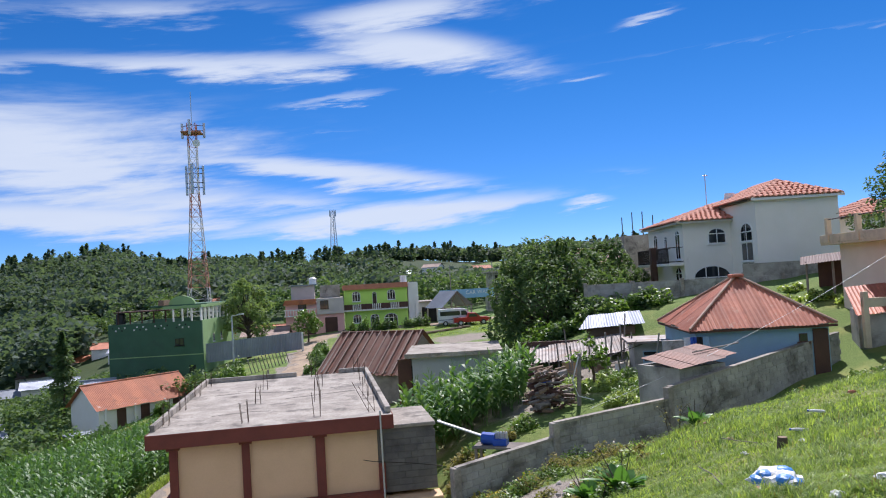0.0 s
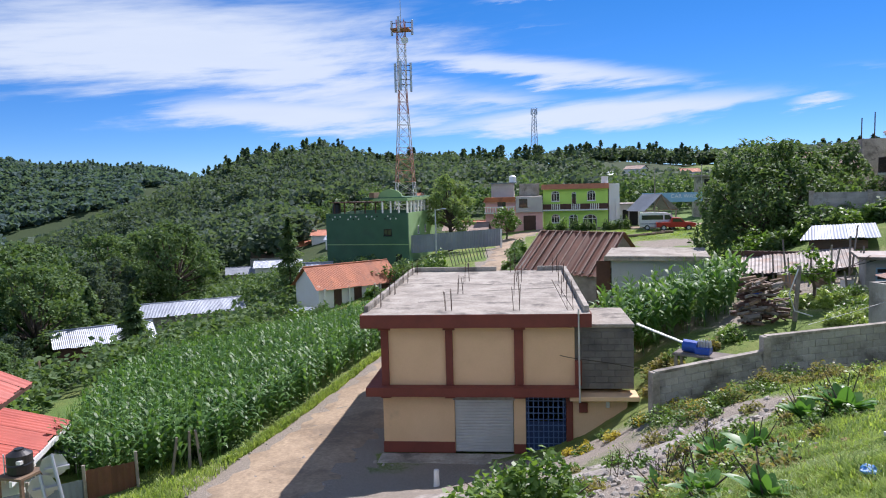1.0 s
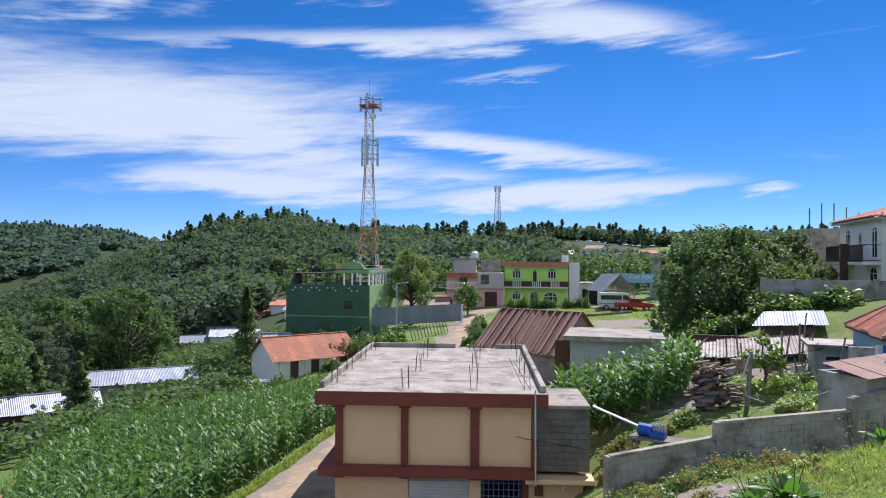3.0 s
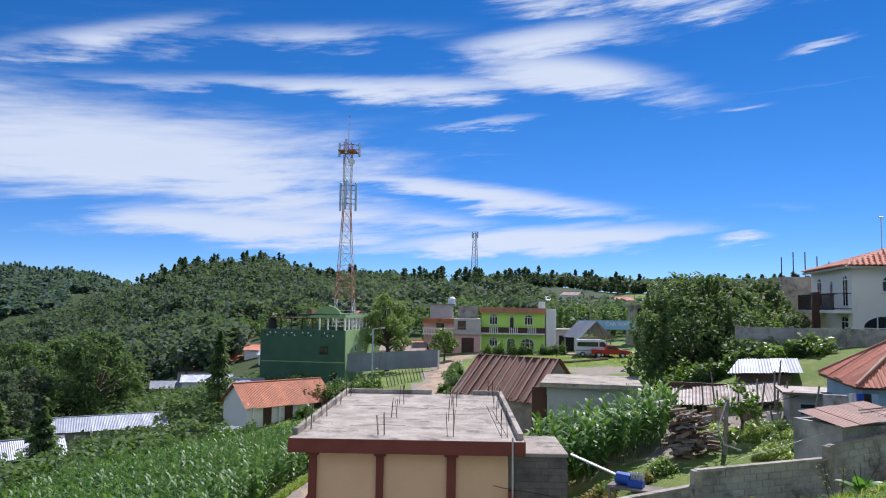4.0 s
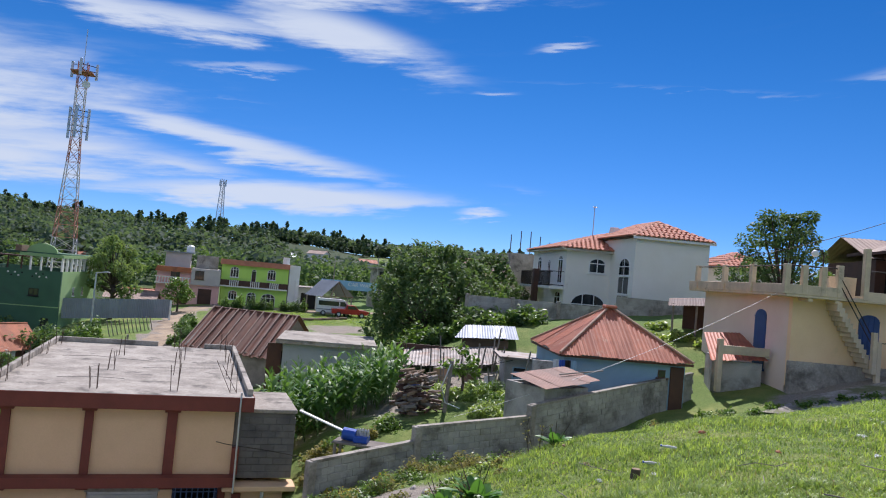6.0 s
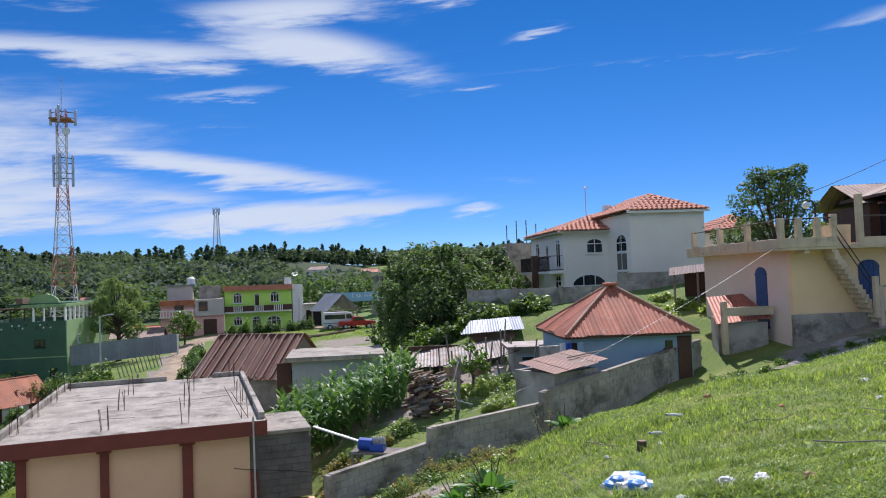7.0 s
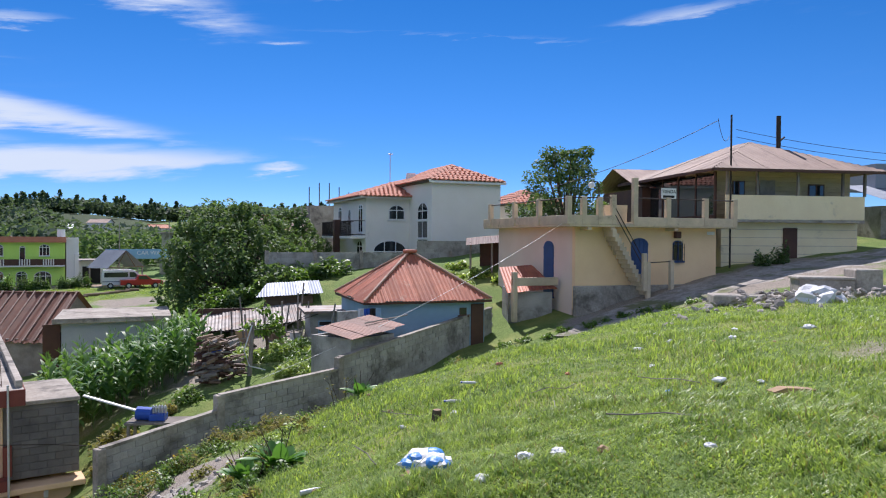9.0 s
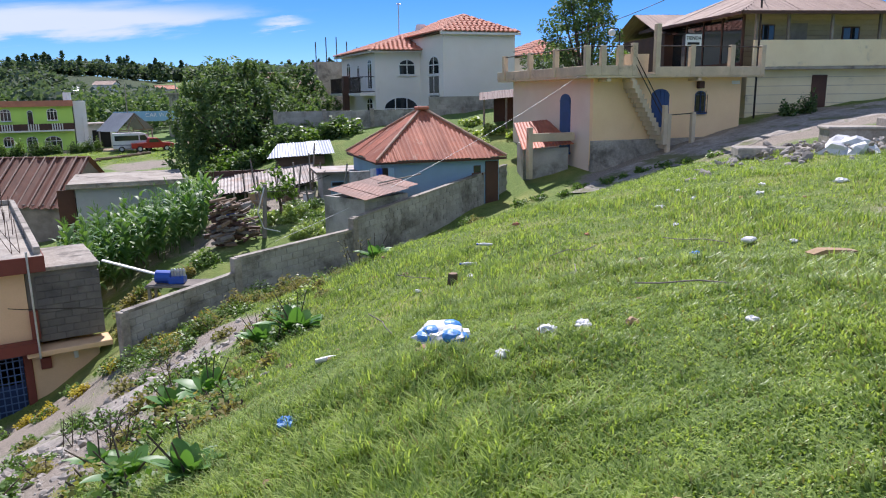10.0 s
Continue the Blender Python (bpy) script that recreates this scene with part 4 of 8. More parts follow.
def yellow_house():
    g = thing("terrace_house", "yellow plastered house with roof terrace and outside stair", "house", 18.4, 25.8, 0, -6.3)
    W, D = 7.2, 8.2
    part("wall", wall_with_holes(0, W, -3.0, 0.5, 0, 0.25, []), YELLOW, g, "yellow front wall")
    for dims in ((-0.0, 0.25, 0.25, D, -3.6, 0.5), (W - 0.25, W, 0.25, D, -3, 0.5), (0.25, W - 0.25, D - 0.25, D, -3, 0.5)):
        part("wall", boxes(dims), PINK_BEIGE, g, "pink beige side wall")
    part("plinth", boxes((-0.1, W + 0.1, -0.3, 0.0, -3.6, -2.0), bevel=0.02), CONCRETE, g, "grey concrete plinth")
    part("terrace_slab", boxes((-0.7, W + 0.5, -0.75, D + 0.4, 0.5, 0.66), bevel=0.015), TERRACE, g)
    for dims in ((-0.72, 1.55, -0.77, -0.62, 0.6, 0.98), (2.4, W + 0.52, -0.77, -0.62, 0.55, 0.93), (-0.72, -0.57, -0.62, D + 0.4, 0.6, 0.98), (W + 0.37, W + 0.52, -0.62, D + 0.4, 0.6, 0.95)):
        part("terrace_kerb", boxes(dims, bevel=0.012), TERRACE, g, "stained cream terrace kerb")
    posts = [(-0.7, -0.7, 1.75), (-0.7, 2.0, 1.75), (-0.7, 4.6, 1.75), (-0.7, 7.6, 1.75), (0.0, -0.7, 1.75), (0.75, -0.7, 1.75), (1.4, -0.7, 1.85), (2.45, -0.7, 2.6), (4.1, -0.7, 1.8), (6.05, -0.7, 1.8), (W + 0.4, -0.7, 1.8)]
    for x, y, z in posts:
        part("terrace_post", boxes((x - 0.11, x + 0.11, y - 0.09, y + 0.13, 0.6, z), bevel=0.015), TERRACE, g)
    part("terrace_rail", rods(((2.45, -0.7, 1.74), (W + 0.4, -0.7, 1.72), 0.025), ((-0.7, -0.7, 1.7), (1.4, -0.7, 1.72), 0.025), ((-0.7, -0.7, 1.68), (-0.7, 7.6, 1.68), 0.025)), IRON, g, "thin iron rail")
    for x in (0.3, 1.4, 4.55):
        part("bracket", boxes((x - 0.1, x + 0.1, -0.7, 0, 0.36, 0.5), bevel=0.02), TERRACE, g)
    part("back_wall", boxes((1.7, 2.7, 1.0, 1.1, 0.66, 1.5)), TERRACE, g)
    # outside stair down along the front
    n = 14
    for k in range(n):
        x = 1.35 + k * 0.122
        z = 0.42 - k * 0.19
        part("stair_step", boxes((x, x + 0.2 - k * 0.002, -0.75, -0.02, z - 0.34, z), bevel=0.012), TERRACE, g)
    part("stair_rail", rods(((1.45, -0.78, 1.3), (3.0, -0.78, -1.1), 0.02), ((1.45, -0.78, 1.0), (3.0, -0.78, -1.4), 0.02)), IRON, g)
    for x, z0, z1 in ((2.98, -3.4, -0.95), (4.15, -3.2, -0.9), (2.8, -2.2, -0.6)):
        part("stair_post", boxes((x - 0.09, x + 0.09, -1.0, -0.82, z0, z1), bevel=0.015), TERRACE, g)
    part("landing_rail", rods(((2.98, -0.9, -1.0), (4.15, -0.9, -0.95), 0.02)), IRON, g)
    window(g, 3.15, -2.1, 0.85, 2.15, 0.0, DOOR_BLUE, True, 4, glass=DOOR_BLUE, name="door", label="arched dark blue metal door")
    window(g, 5.12, -0.95, 0.5, 0.9, 0.0, DOOR_BLUE, True, 2, bars=True, label="small arched window behind iron bars")
    window(g, -2.4, -2.6, 0.95, 2.5, 0.0, DOOR_BLUE, True, 1, m=SIDE(0.0), glass=DOOR_BLUE, name="door", label="arched blue door")
    part("sconce", boxes((4.9, 5.2, -0.2, 0, 0.05, 0.35), bevel=0.03), DARK_WOOD, g)
    part("plaque", boxes((6.7, 7.1, -0.02, 0, 0.22, 0.36)), WHITE_PAINT, g)
    part("planter", slab_of([(1.62, 0.66), (2.3, 0.66), (2.34, 1.45), (1.5, 1.45)], -0.3, 0.2), TERRACE, g, "concrete planter")
    # notice board on the terrace
    s = thing("notice_board", "small white notice board on the terrace rail", "sign", 18.4, 25.8, 0, -6.3)
    part("board", boxes((3.75, 4.5, -0.72, -0.69, 1.75, 2.2)), WHITE_PAINT, s)
    for k, (txt, zz, size) in enumerate((("TIENDA", 2.02, 0.2), ("", 1.84, 0.12))):
        if txt:
            cu = bpy.data.curves.new("text", "FONT")
            cu.body, cu.size, cu.extrude, cu.align_x = txt, size, 0.004, "CENTER"
            cu.materials.append(DARK)
            o = new("writing", cu)
            o.parent, o.matrix_basis = s, pose(4.12, -0.727, zz - 0.03, 90, 0, 0)
        else:
            part("writing", boxes((3.83, 4.4, -0.728, -0.72, zz - 0.05, zz + 0.05)), DARK, s)
    lam = thing("terrace_lamp", "globe lamp on a bent pipe at the terrace", "lamp", 18.4, 25.8, 0, -6.3)
    part("arm", tube([(0.85, -0.45, 0.66), (0.85, -0.45, 2.2), (0.75, -0.45, 2.4), (0.5, -0.45, 2.4)], 0.03), IRON, lam)
    bm = bmesh.new()
    bmesh.ops.create_uvsphere(bm, u_segments=12, v_segments=8, radius=0.14)
    part("globe", bm, WHITE_PAINT, lam, m=pose(0.5, -0.45, 2.25), smooth=True)
    part("porch_beam", boxes((-2.3, -0.15, 1.2, 1.4, -2.05, -1.7), bevel=0.015), TERRACE, g, "cream concrete porch parapet")
    part("porch_post", boxes((-2.3, -2.1, 1.18, 1.42, -3.6, -1.45), bevel=0.015), TERRACE, g)
    r = thing("lean_to_roof", "rusty lean-to sheet roof beside the pink wall", "roof", 0, 0, 0)
    roof_sheets(r, (16.2, 27.7, -2.35), (18.3, 26.9, -2.2), (17.0, 29.8, -1.35), (18.45, 29.3, -1.3), REDRUST, 0.7, 0.14, 0.012, seed=6)
    part("wall", prism([(16.5, 27.9), (18.2, 27.2), (18.3, 27.4), (16.6, 28.1)], -5.0, -2.35), BLOCK, r)
    part("wall", prism([(16.5, 28.1), (16.65, 28.1), (17.2, 29.6), (17.05, 29.6)], -5.0, -2.2), BLOCK, r)


yellow_house()


def wooden_house():
    g = thing("timber_house", "old timber house on cream block walls, brown sheet roof", "house", 27.3, 26.4, 0, -16)
    W, D = 7.3, 9.6
    box_walls(g, W, D, -2.2, 1.0, CREAM, label="cream painted block ground floor")
    for k in range(7):
        part("joint_course", boxes((-0.008, W + 0.004, -0.006, 0.0, -1.9 + k * 0.4, -1.87 + k * 0.4)), TERRACE, g)
    part("balcony_parapet", boxes((-0.05, W, -0.5, -0.38, 0.95, 2.15), bevel=0.02), CREAM, g, "stained cream balcony parapet")
    part("balcony_floor", boxes((-0.05, W, -0.5, 0.1, 0.85, 1.0)), CONCRETE, g)
    for r in range(11):
        z = 1.0 + r * 0.235
        part("board", boxes((0.02, W, 0.55, 0.6, z, z + 0.228), bevel=0.008), YELLOW_WOOD, g)
        part("board", boxes((0.0, 0.05, 0.6, 3.6, z, z + 0.228), bevel=0.008), YELLOW_WOOD, g)
    box_walls(g, W - 0.1, D - 0.7, 1.0, 3.4, DARK_WOOD, 0.05, 0.62)
    window(g, 1.2, 2.0, 0.65, 0.9, 0.55, DARK_WOOD, label="brown framed window")
    window(g, 5.4, 1.9, 0.9, 0.9, 0.55, DARK_WOOD)
    part("door", boxes((2.3, 3.15, 0.5, 0.55, 1.0, 2.95), bevel=0.01), GREY_WOOD, g, "grey plank door")
    for x in (-0.0, 1.55, 3.7, 6.1, W):
        part("post", boxes((x, x + 0.12, -0.45, -0.33, 2.15, 3.35), bevel=0.01), GREY_WOOD, g)
    part("door", boxes((3.25, 4.0, -0.06, 0.0, -1.5, 0.6), bevel=0.01), DARK_WOOD, g, "brown wooden street door")
    part("roof_edge", boxes((-1.0, W + 1.0, -1.05, -0.98, 3.22, 3.36), (-1.05, -0.98, -0.98, D + 0.5, 3.22, 3.36)), DARK_WOOD, g)

    def plane(p, a, b, c, d):
        roof_sheets(p, a, b, c, d, BROWN_ROOF, 0.9, 0.25, 0.022)
    hip_roof(g, -1.0, W + 1.0, -1.0, D + 0.5, 3.35, 1.9, plane, inset=4.6)
    # glazed veranda on the side facing the terrace
    v = part("veranda", boxes((-0.3, -0.24, 0.1, 7.4, 1.2, 3.2)), GLASS, g, "large dark window panes")
    bm = bm_new()
    for k in range(5):
        add_box(bm, -0.34, -0.22, 0.05 + k * 1.84, 0.13 + k * 1.84, 0.7, 3.3)
    add_box(bm, -0.34, -0.22, 0.05, 7.5, 1.12, 1.2)
    part("mullion", bm, DARK_WOOD, v)
    part("veranda_base", boxes((-0.32, -0.22, 0.1, 7.4, -0.5, 1.12)), DARK_WOOD, v)
    part("antenna_mast", rods(((0.1, -0.62, -1.5), (0.1, -0.62, 5.9), 0.045)), IRON, g)
    part("chimney", rods(((4.95, 3.0, 4.4), (4.95, 3.0, 6.6), 0.12), ((4.95, 3.0, 5.2), (5.3, 3.0, 5.5), 0.05)), IRON, g, "tall dark stove pipe")
    b = thing("back_roof_house", "house behind with brown sheet roof", "house", 28.5, 33.5, 0, -16)
    box_walls(b, 6, 6, -1.0, 2.95, DARK_WOOD)
    roof_sheets(b, (-0.6, -0.4, 3.0), (6.6, -0.4, 3.0), (-0.6, 3, 4.3), (6.6, 3, 4.3), BROWN_ROOF, 0.9, 0.25)
    roof_sheets(b, (6.6, 6.4, 3.0), (-0.6, 6.4, 3.0), (6.6, 3, 4.3), (-0.6, 3, 4.3), BROWN_ROOF, 0.9, 0.25)
    # a grey open sheet building further up the street
    s = thing("open_shed", "grey open shed with rounded sheet roof up the street", "shed", 38.5, 26.0, 0, -22)
    box_walls(s, 8, 5, -0.6, 1.9, CONCRETE)
    # solid dark panels on the wall, standing in for the shade inside
    part("front_opening", boxes((0.4, 3.4, -0.03, 0.0, -0.4, 1.5), (4.0, 7.4, -0.03, 0.0, -0.4, 1.5)), DARK, s)
    roof_sheets(s, (-0.4, -0.8, 2.2), (8.4, -0.8, 2.4), (-0.4, 3, 3.2), (8.4, 3, 3.4), TIN, 0.9, 0.2)
    box_walls(s, 5, 4, 3.0, 4.4, GREYBLUE, 1.0, 2.0)


wooden_house()


def white_house():
    g = thing("white_villa", "white two-storey villa with clay tile hip roofs and arched windows", "house", 17.55, 50.4, 0, -2)
    box_walls(g, 8.5, 9.2, -2.2, 2.85, WHITE)
    t0, tp = 3.35, -4.4
    box_walls(g, 5.3, 9.0, -2.2, 3.85, WHITE, t0, tp, label="taller white wing")

    def plane(p, a, b, c, d):
        tile_plane(p, a, b, c, d, RED_TILE)
    hip_roof(g, -0.6, 8.6, -0.6, 9.8, 2.95, 1.5, plane, inset=4.4)
    hip_roof(g, t0 - 0.35, t0 + 5.65, tp - 0.35, tp + 9.3, 3.95, 1.35, plane)
    for e in ((-0.5, 3.4, -0.5, -0.42, 2.8, 2.95), (t0 - 0.3, t0 + 5.6, tp - 0.32, tp - 0.24, 3.78, 3.95), (-0.5, -0.42, -0.42, 9.6, 2.8, 2.95)):
        part("eave", boxes(e), WHITE_PAINT, g)
    window(g, 2.35, 1.3, 1.25, 1.1, 0.0, WHITE_PAINT, True, 2)
    window(g, 1.85, -1.4, 2.6, 1.2, 0.0, WHITE_PAINT, True, 3)
    m = SIDE(t0)
    for k in range(3):
        window(g, -(tp + 1.6), -1.35 + k * 1.3, 1.9, 1.25, 0.0, WHITE_PAINT, k == 2, 2, m=m)
    ms = SIDE(0.0)
    for yy in (1.2, 4.2, 7.0):
        window(g, -yy, 0.35, 1.0 if yy != 4.2 else 0.6, 2.1 if yy != 4.2 else 1.2, 0.0, WHITE_PAINT, True, 2, m=ms @ Matrix.Translation((0, 0, 0.0 if yy != 4.2 else 0.6)))
    window(g, -1.4, -2.1, 1.4, 1.9, 0.0, WHITE_PAINT, True, 2, m=ms)
    for y0, y1 in ((0.2, 3.2), (5.4, 8.8)):
        part("balcony_slab", boxes((-1.1, 0, y0, y1, -0.1, 0.1), bevel=0.02), WHITE, g)
        rail = part("balcony_rail", tube([(0, y0, 1.2), (-1.05, y0, 1.2), (-1.05, y1, 1.2), (0, y1, 1.2)], 0.03), IRON, g, "black iron balcony railing")
        part("foot_rail", tube([(0, y0, 0.2), (-1.05, y0, 0.2), (-1.05, y1, 0.2), (0, y1, 0.2)], 0.03), IRON, rail)
        bar = None
        for k in range(int((y1 - y0) / 0.2) + 1):
            at = pose(-1.05, y0 + k * 0.2, 0.1)
            bar = again(bar, rail, at) if bar else part("baluster", rods(((0, 0, 0), (0, 0, 1.1), 0.025), n=5), IRON, rail, m=at)
    part("brick_pillar", boxes((-1.25, -0.85, 3.9, 4.5, -2.2, 1.35), bevel=0.02), DARK_WOOD, g, "brick pillar")
    part("antenna", rods(((3.2, 4, 4.2), (3.2, 4, 6.7), 0.035), ((3.05, 4, 6.6), (3.4, 4, 6.6), 0.04)), STEEL, g)
    part("tank", rods(((4.4, 2.5, 4.2), (4.4, 2.5, 5.0), 0.5, 0.35), n=12), WHITE_PAINT, g)
    w = thing("compound_wall", "grey block compound wall in front of the villa", "wall", 9.4, 45.2, 0, -11)
    part("core", boxes((0, 14.6, -0.07, 0.07, -5.0, -0.95)), MORTAR, w)
    part("core", boxes((9.4, 14.6, -0.08, 0.06, -0.95, -0.2)), MORTAR, w)
    block_courses(w, 0, 14.6, -0.03, lambda x: -1.0 if x < 9.3 else -0.2, lambda x: -3.4, BLOCK, 0.1, 0.6, 0.3)
    for k in range(6):
        part("pillar", boxes((k * 2.9 - 0.12, k * 2.9 + 0.12, -0.15, 0.1, -5.0, -0.85), bevel=0.02), CONCRETE, w)
    part("band", boxes((0, 14.6, -0.13, -0.05, -2.45, -2.25)), CONCRETE, w)
    a = thing("tiled_annex", "low house with clay tile roof behind the terrace", "house", 27.2, 46.0, 0, -2)
    box_walls(a, 4.5, 5, -2.0, 2.4, WHITE)
    hip_roof(a, -0.4, 4.9, -0.4, 5.4, 2.45, 1.2, plane)
    c = thing("cane_shelter", "dark lean-to shelter of poles and sheet", "shelter", 19.3, 37.2, 0.35, -25)
    for x, y in ((0, 0), (1.2, -0.3), (2.5, -0.5), (2.5, 1.5)):
        part("pole", rods(((x, y, -3.6), (x, y, -0.6), 0.06)), GREY_WOOD, c)
    # sheets in dark brown: the underside's shade put into their colour
    roof_sheets(c, (-0.3, -0.7, -0.75), (3.4, -0.9, -0.45), (-0.3, 2.2, -0.35), (3.4, 2.2, -0.15), DARK_WOOD, 0.8, seed=4)
    part("back_board", boxes((0.6, 3.2, 1.4, 1.45, -3.4, -0.6)), DARK_WOOD, c)


white_house()


# ---- the village below ----
def gable_house(name, label, x, y, rz, length, width, z_eave, z_ridge, z_base, wall, roof, sheet=0.9, over=0.35, pitch=0.14, amp=0.012):
    """A long house, ridge along local x; local origin at the front left corner of its walls."""
    g = thing(name, label, "house", x, y, 0, rz)
    box_walls(g, length, width, z_base, z_eave, wall)
    for gx in (0.0, length - 0.15):
        bm = prism([(0, z_eave), (width, z_eave), (width / 2, z_ridge - 0.1)], gx, gx + 0.15)
        bmesh.ops.transform(bm, verts=bm.verts, matrix=Matrix(((0, 0, 1, 0), (1, 0, 0, 0), (0, 1, 0, 0), (0, 0, 0, 1))))
        part("gable", bm, wall, g)
    drop = (z_ridge - z_eave) / (width / 2) * over
    a, b = -over, length + over
    roof_sheets(g, (a, -over, z_eave - drop), (b, -over, z_eave - drop), (a, width / 2, z_ridge), (b, width / 2, z_ridge), roof, sheet, pitch, amp, seed=1)
    roof_sheets(g, (b, width + over, z_eave - drop), (a, width + over, z_eave - drop), (b, width / 2, z_ridge), (a, width / 2, z_ridge), roof, sheet, pitch, amp, seed=2)
    part("ridge_cap", rods(((a, width / 2, z_ridge + 0.02), (b, width / 2, z_ridge + 0.02), 0.07)), roof, g)
    return g


def village():
    o = gable_house("orange_roof_house", "long white house under an orange rusty sheet roof", -27.6, 58.9, 52, 8.4, 4.6, -8.75, -7.1, -11.6, WHITE, ORANGE_ROOF)
    for x in (1.5, 3.6, 6.6):
        part("door", boxes((x, x + 0.8, -0.05, 0, -11.0, -9.1), bevel=0.01), DARK_WOOD, o, "brown wooden door")
    for x in (0.4, 2.9, 5.6):
        part("porch_post", boxes((x, x + 0.15, -0.3, -0.15, -11.3, -8.9)), WHITE, o)
    s = thing("low_store", "low dark shelter with pale sheet roof", "shelter", -28.3, 55.5, 0, 40)
    box_walls(s, 1.6, 1.2, -11.6, -10.4, DARK_WOOD)
    part("roof", boxes((-0.2, 1.8, -0.2, 1.4, -10.4, -10.28)), TIN, s)
    b = gable_house("barn", "open barn with rusty corrugated roof", -8.0, 48.6, -25, 6.0, 6.6, -5.75, -3.45, -8.6, GREY_WOOD, RUST, over=0.25, pitch=0.55, amp=0.06)
    # dark panel on the end wall in place of the barn's inner shade
    part("opening", boxes((5.99, 6.03, 0.8, 5.8, -8.4, -5.6)), DARK, b)
    # flat-roofed annex next to the barn
    f = thing("slab_roof_house", "low pale blue-grey house with flat concrete slab roof", "house", -1.6, 42.1, 0, -2)
    box_walls(f, 5.0, 5.5, -7.4, -4.5, mat("pale_blue_render", (0.42, 0.46, 0.48), (0.36, 0.40, 0.42), 0.6, 0.9))
    part("roof_slab", boxes((-0.4, 5.3, -0.4, 6, -4.5, -4.3), bevel=0.02), CONCRETE, f)
    part("roof_parapet", boxes((-0.4, 5.3, -0.4, -0.3, -4.3, -4.24)), CONCRETE, f)
    part("shade_board", boxes((-0.9, -0.1, 0.5, 0.6, -7.4, -4.6)), DARK_WOOD, f)

    # dark green building with the arcaded roof terrace
    g = thing("green_building", "dark green building with arcaded roof terrace", "building", -35.9, 79.7, 0, 0)
    W, D = 10.2, 12.2
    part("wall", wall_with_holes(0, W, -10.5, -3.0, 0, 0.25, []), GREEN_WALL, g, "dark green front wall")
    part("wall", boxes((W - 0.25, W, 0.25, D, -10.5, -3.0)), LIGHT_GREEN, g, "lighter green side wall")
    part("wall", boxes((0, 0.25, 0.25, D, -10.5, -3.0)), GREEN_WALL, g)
    part("wall", boxes((0.25, W - 0.25, D - 0.25, D, -10.5, -3.0)), GREEN_WALL, g)
    part("roof_floor", boxes((0.25, W - 0.25, 0.25, D - 0.25, -4.1, -3.9)), CONCRETE, g)
    for k in range(28):
        if k % 7 < 5:
            part("vent_hole", rods(((0.5 + k * 0.33, -0.012, -3.35 - (k % 2) * 0.3), (0.5 + k * 0.33, 0.0, -3.35 - (k % 2) * 0.3), 0.09)), WHITE if k % 3 else DARK, g)
    window(g, 7.7, -5.6, 0.95, 0.75, 0, DARK)
    window(g, 9.0, -8.5, 0.7, 0.7, 0, DARK)
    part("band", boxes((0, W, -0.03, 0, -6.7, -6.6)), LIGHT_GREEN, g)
    mr = Matrix.Translation((W, 0, 0)) @ Matrix.Rotation(radians(90), 4, "Z")
    for yy in (4.0, 7.0):
        window(g, yy, -5.6, 0.5, 0.9, 0, WHITE_PAINT, m=mr)
    for k in range(4):
        x = 7.0 + k * 1.0
        part("arcade_post", boxes((x, x + 0.15, 0.1, 0.25, -3.0, -1.6)), WHITE, g)
    for k in range(9):
        y = 0.3 + k * 1.4
        part("arcade_post", boxes((W - 0.25, W - 0.05, y, y + 0.2, -3.0, -1.6)), WHITE, g)
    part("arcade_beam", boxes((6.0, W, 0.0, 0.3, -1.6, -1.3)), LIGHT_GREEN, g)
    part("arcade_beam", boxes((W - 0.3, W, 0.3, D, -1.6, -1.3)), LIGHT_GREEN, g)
    part("terrace_roof", boxes((3.5, W - 0.3, 3.0, D, -1.45, -1.2), bevel=0.02), GREEN_WALL, g)
    for k in range(5):
        part("terrace_post", boxes((0.8 + k * 1.3, 0.92 + k * 1.3, 0.6, 0.72, -3.0, -1.7)), DARK_WOOD, g)
    part("pergola", boxes((0.5, 6.5, 0.4, 2.8, -1.75, -1.62)), DARK_WOOD, g, "dark terrace canopy")
    dome = [(7.0 + 1.5 * math.cos(math.pi * k / 14), -1.2 + 0.95 * math.sin(math.pi * k / 14)) for k in range(15)]
    part("arched_pediment", slab_of(dome, 3.2, 3.5), LIGHT_GREEN, g)
    part("water_tank", rods(((0.9, 1.2, -3.0), (0.9, 1.2, -1.9), 0.5), ((0.9, 1.2, -1.9), (0.9, 1.2, -1.7), 0.5, 0.2), n=12), BLACK_PLASTIC, g)
    part("steps", boxes((4.8, 5.4, 2.0, 4.0, -1.2, -0.6)), WOOD, g)
    w = thing("sheet_fence", "grey-blue sheet metal fence along the yard", "fence", -25.6, 80.4, 0, 33)
    for k in range(12):
        part("fence_sheet", corrugated(0.95, lambda x: (0, 2.1), 0.2, 0.02), GREYBLUE, w, m=pose(k * 0.94, 0, -7.75 + k * 0.03, 90, 0, 0))
    part("end_post", boxes((11.2, 11.4, -0.1, 0.1, -8, -5.4)), WHITE_PAINT, w)

    # lattice tower
    t = thing("telecom_tower", "red and white lattice telecom tower with panel antennas", "tower", -32.3, 99.8, 0, 8)
    z0, z1, n = -9.0, 23.4, 20
    half = lambda z: 1.75 - 1.2 * min(1, (z - z0) / 22)
    RW = mat("red_white_lattice", (0.66, 0.62, 0.6), (0.56, 0.52, 0.5), 2.0, 0.5, 0.1)
    RR = mat("orange_red_lattice", (0.55, 0.24, 0.16), (0.45, 0.18, 0.12), 2.0, 0.5, 0.1)
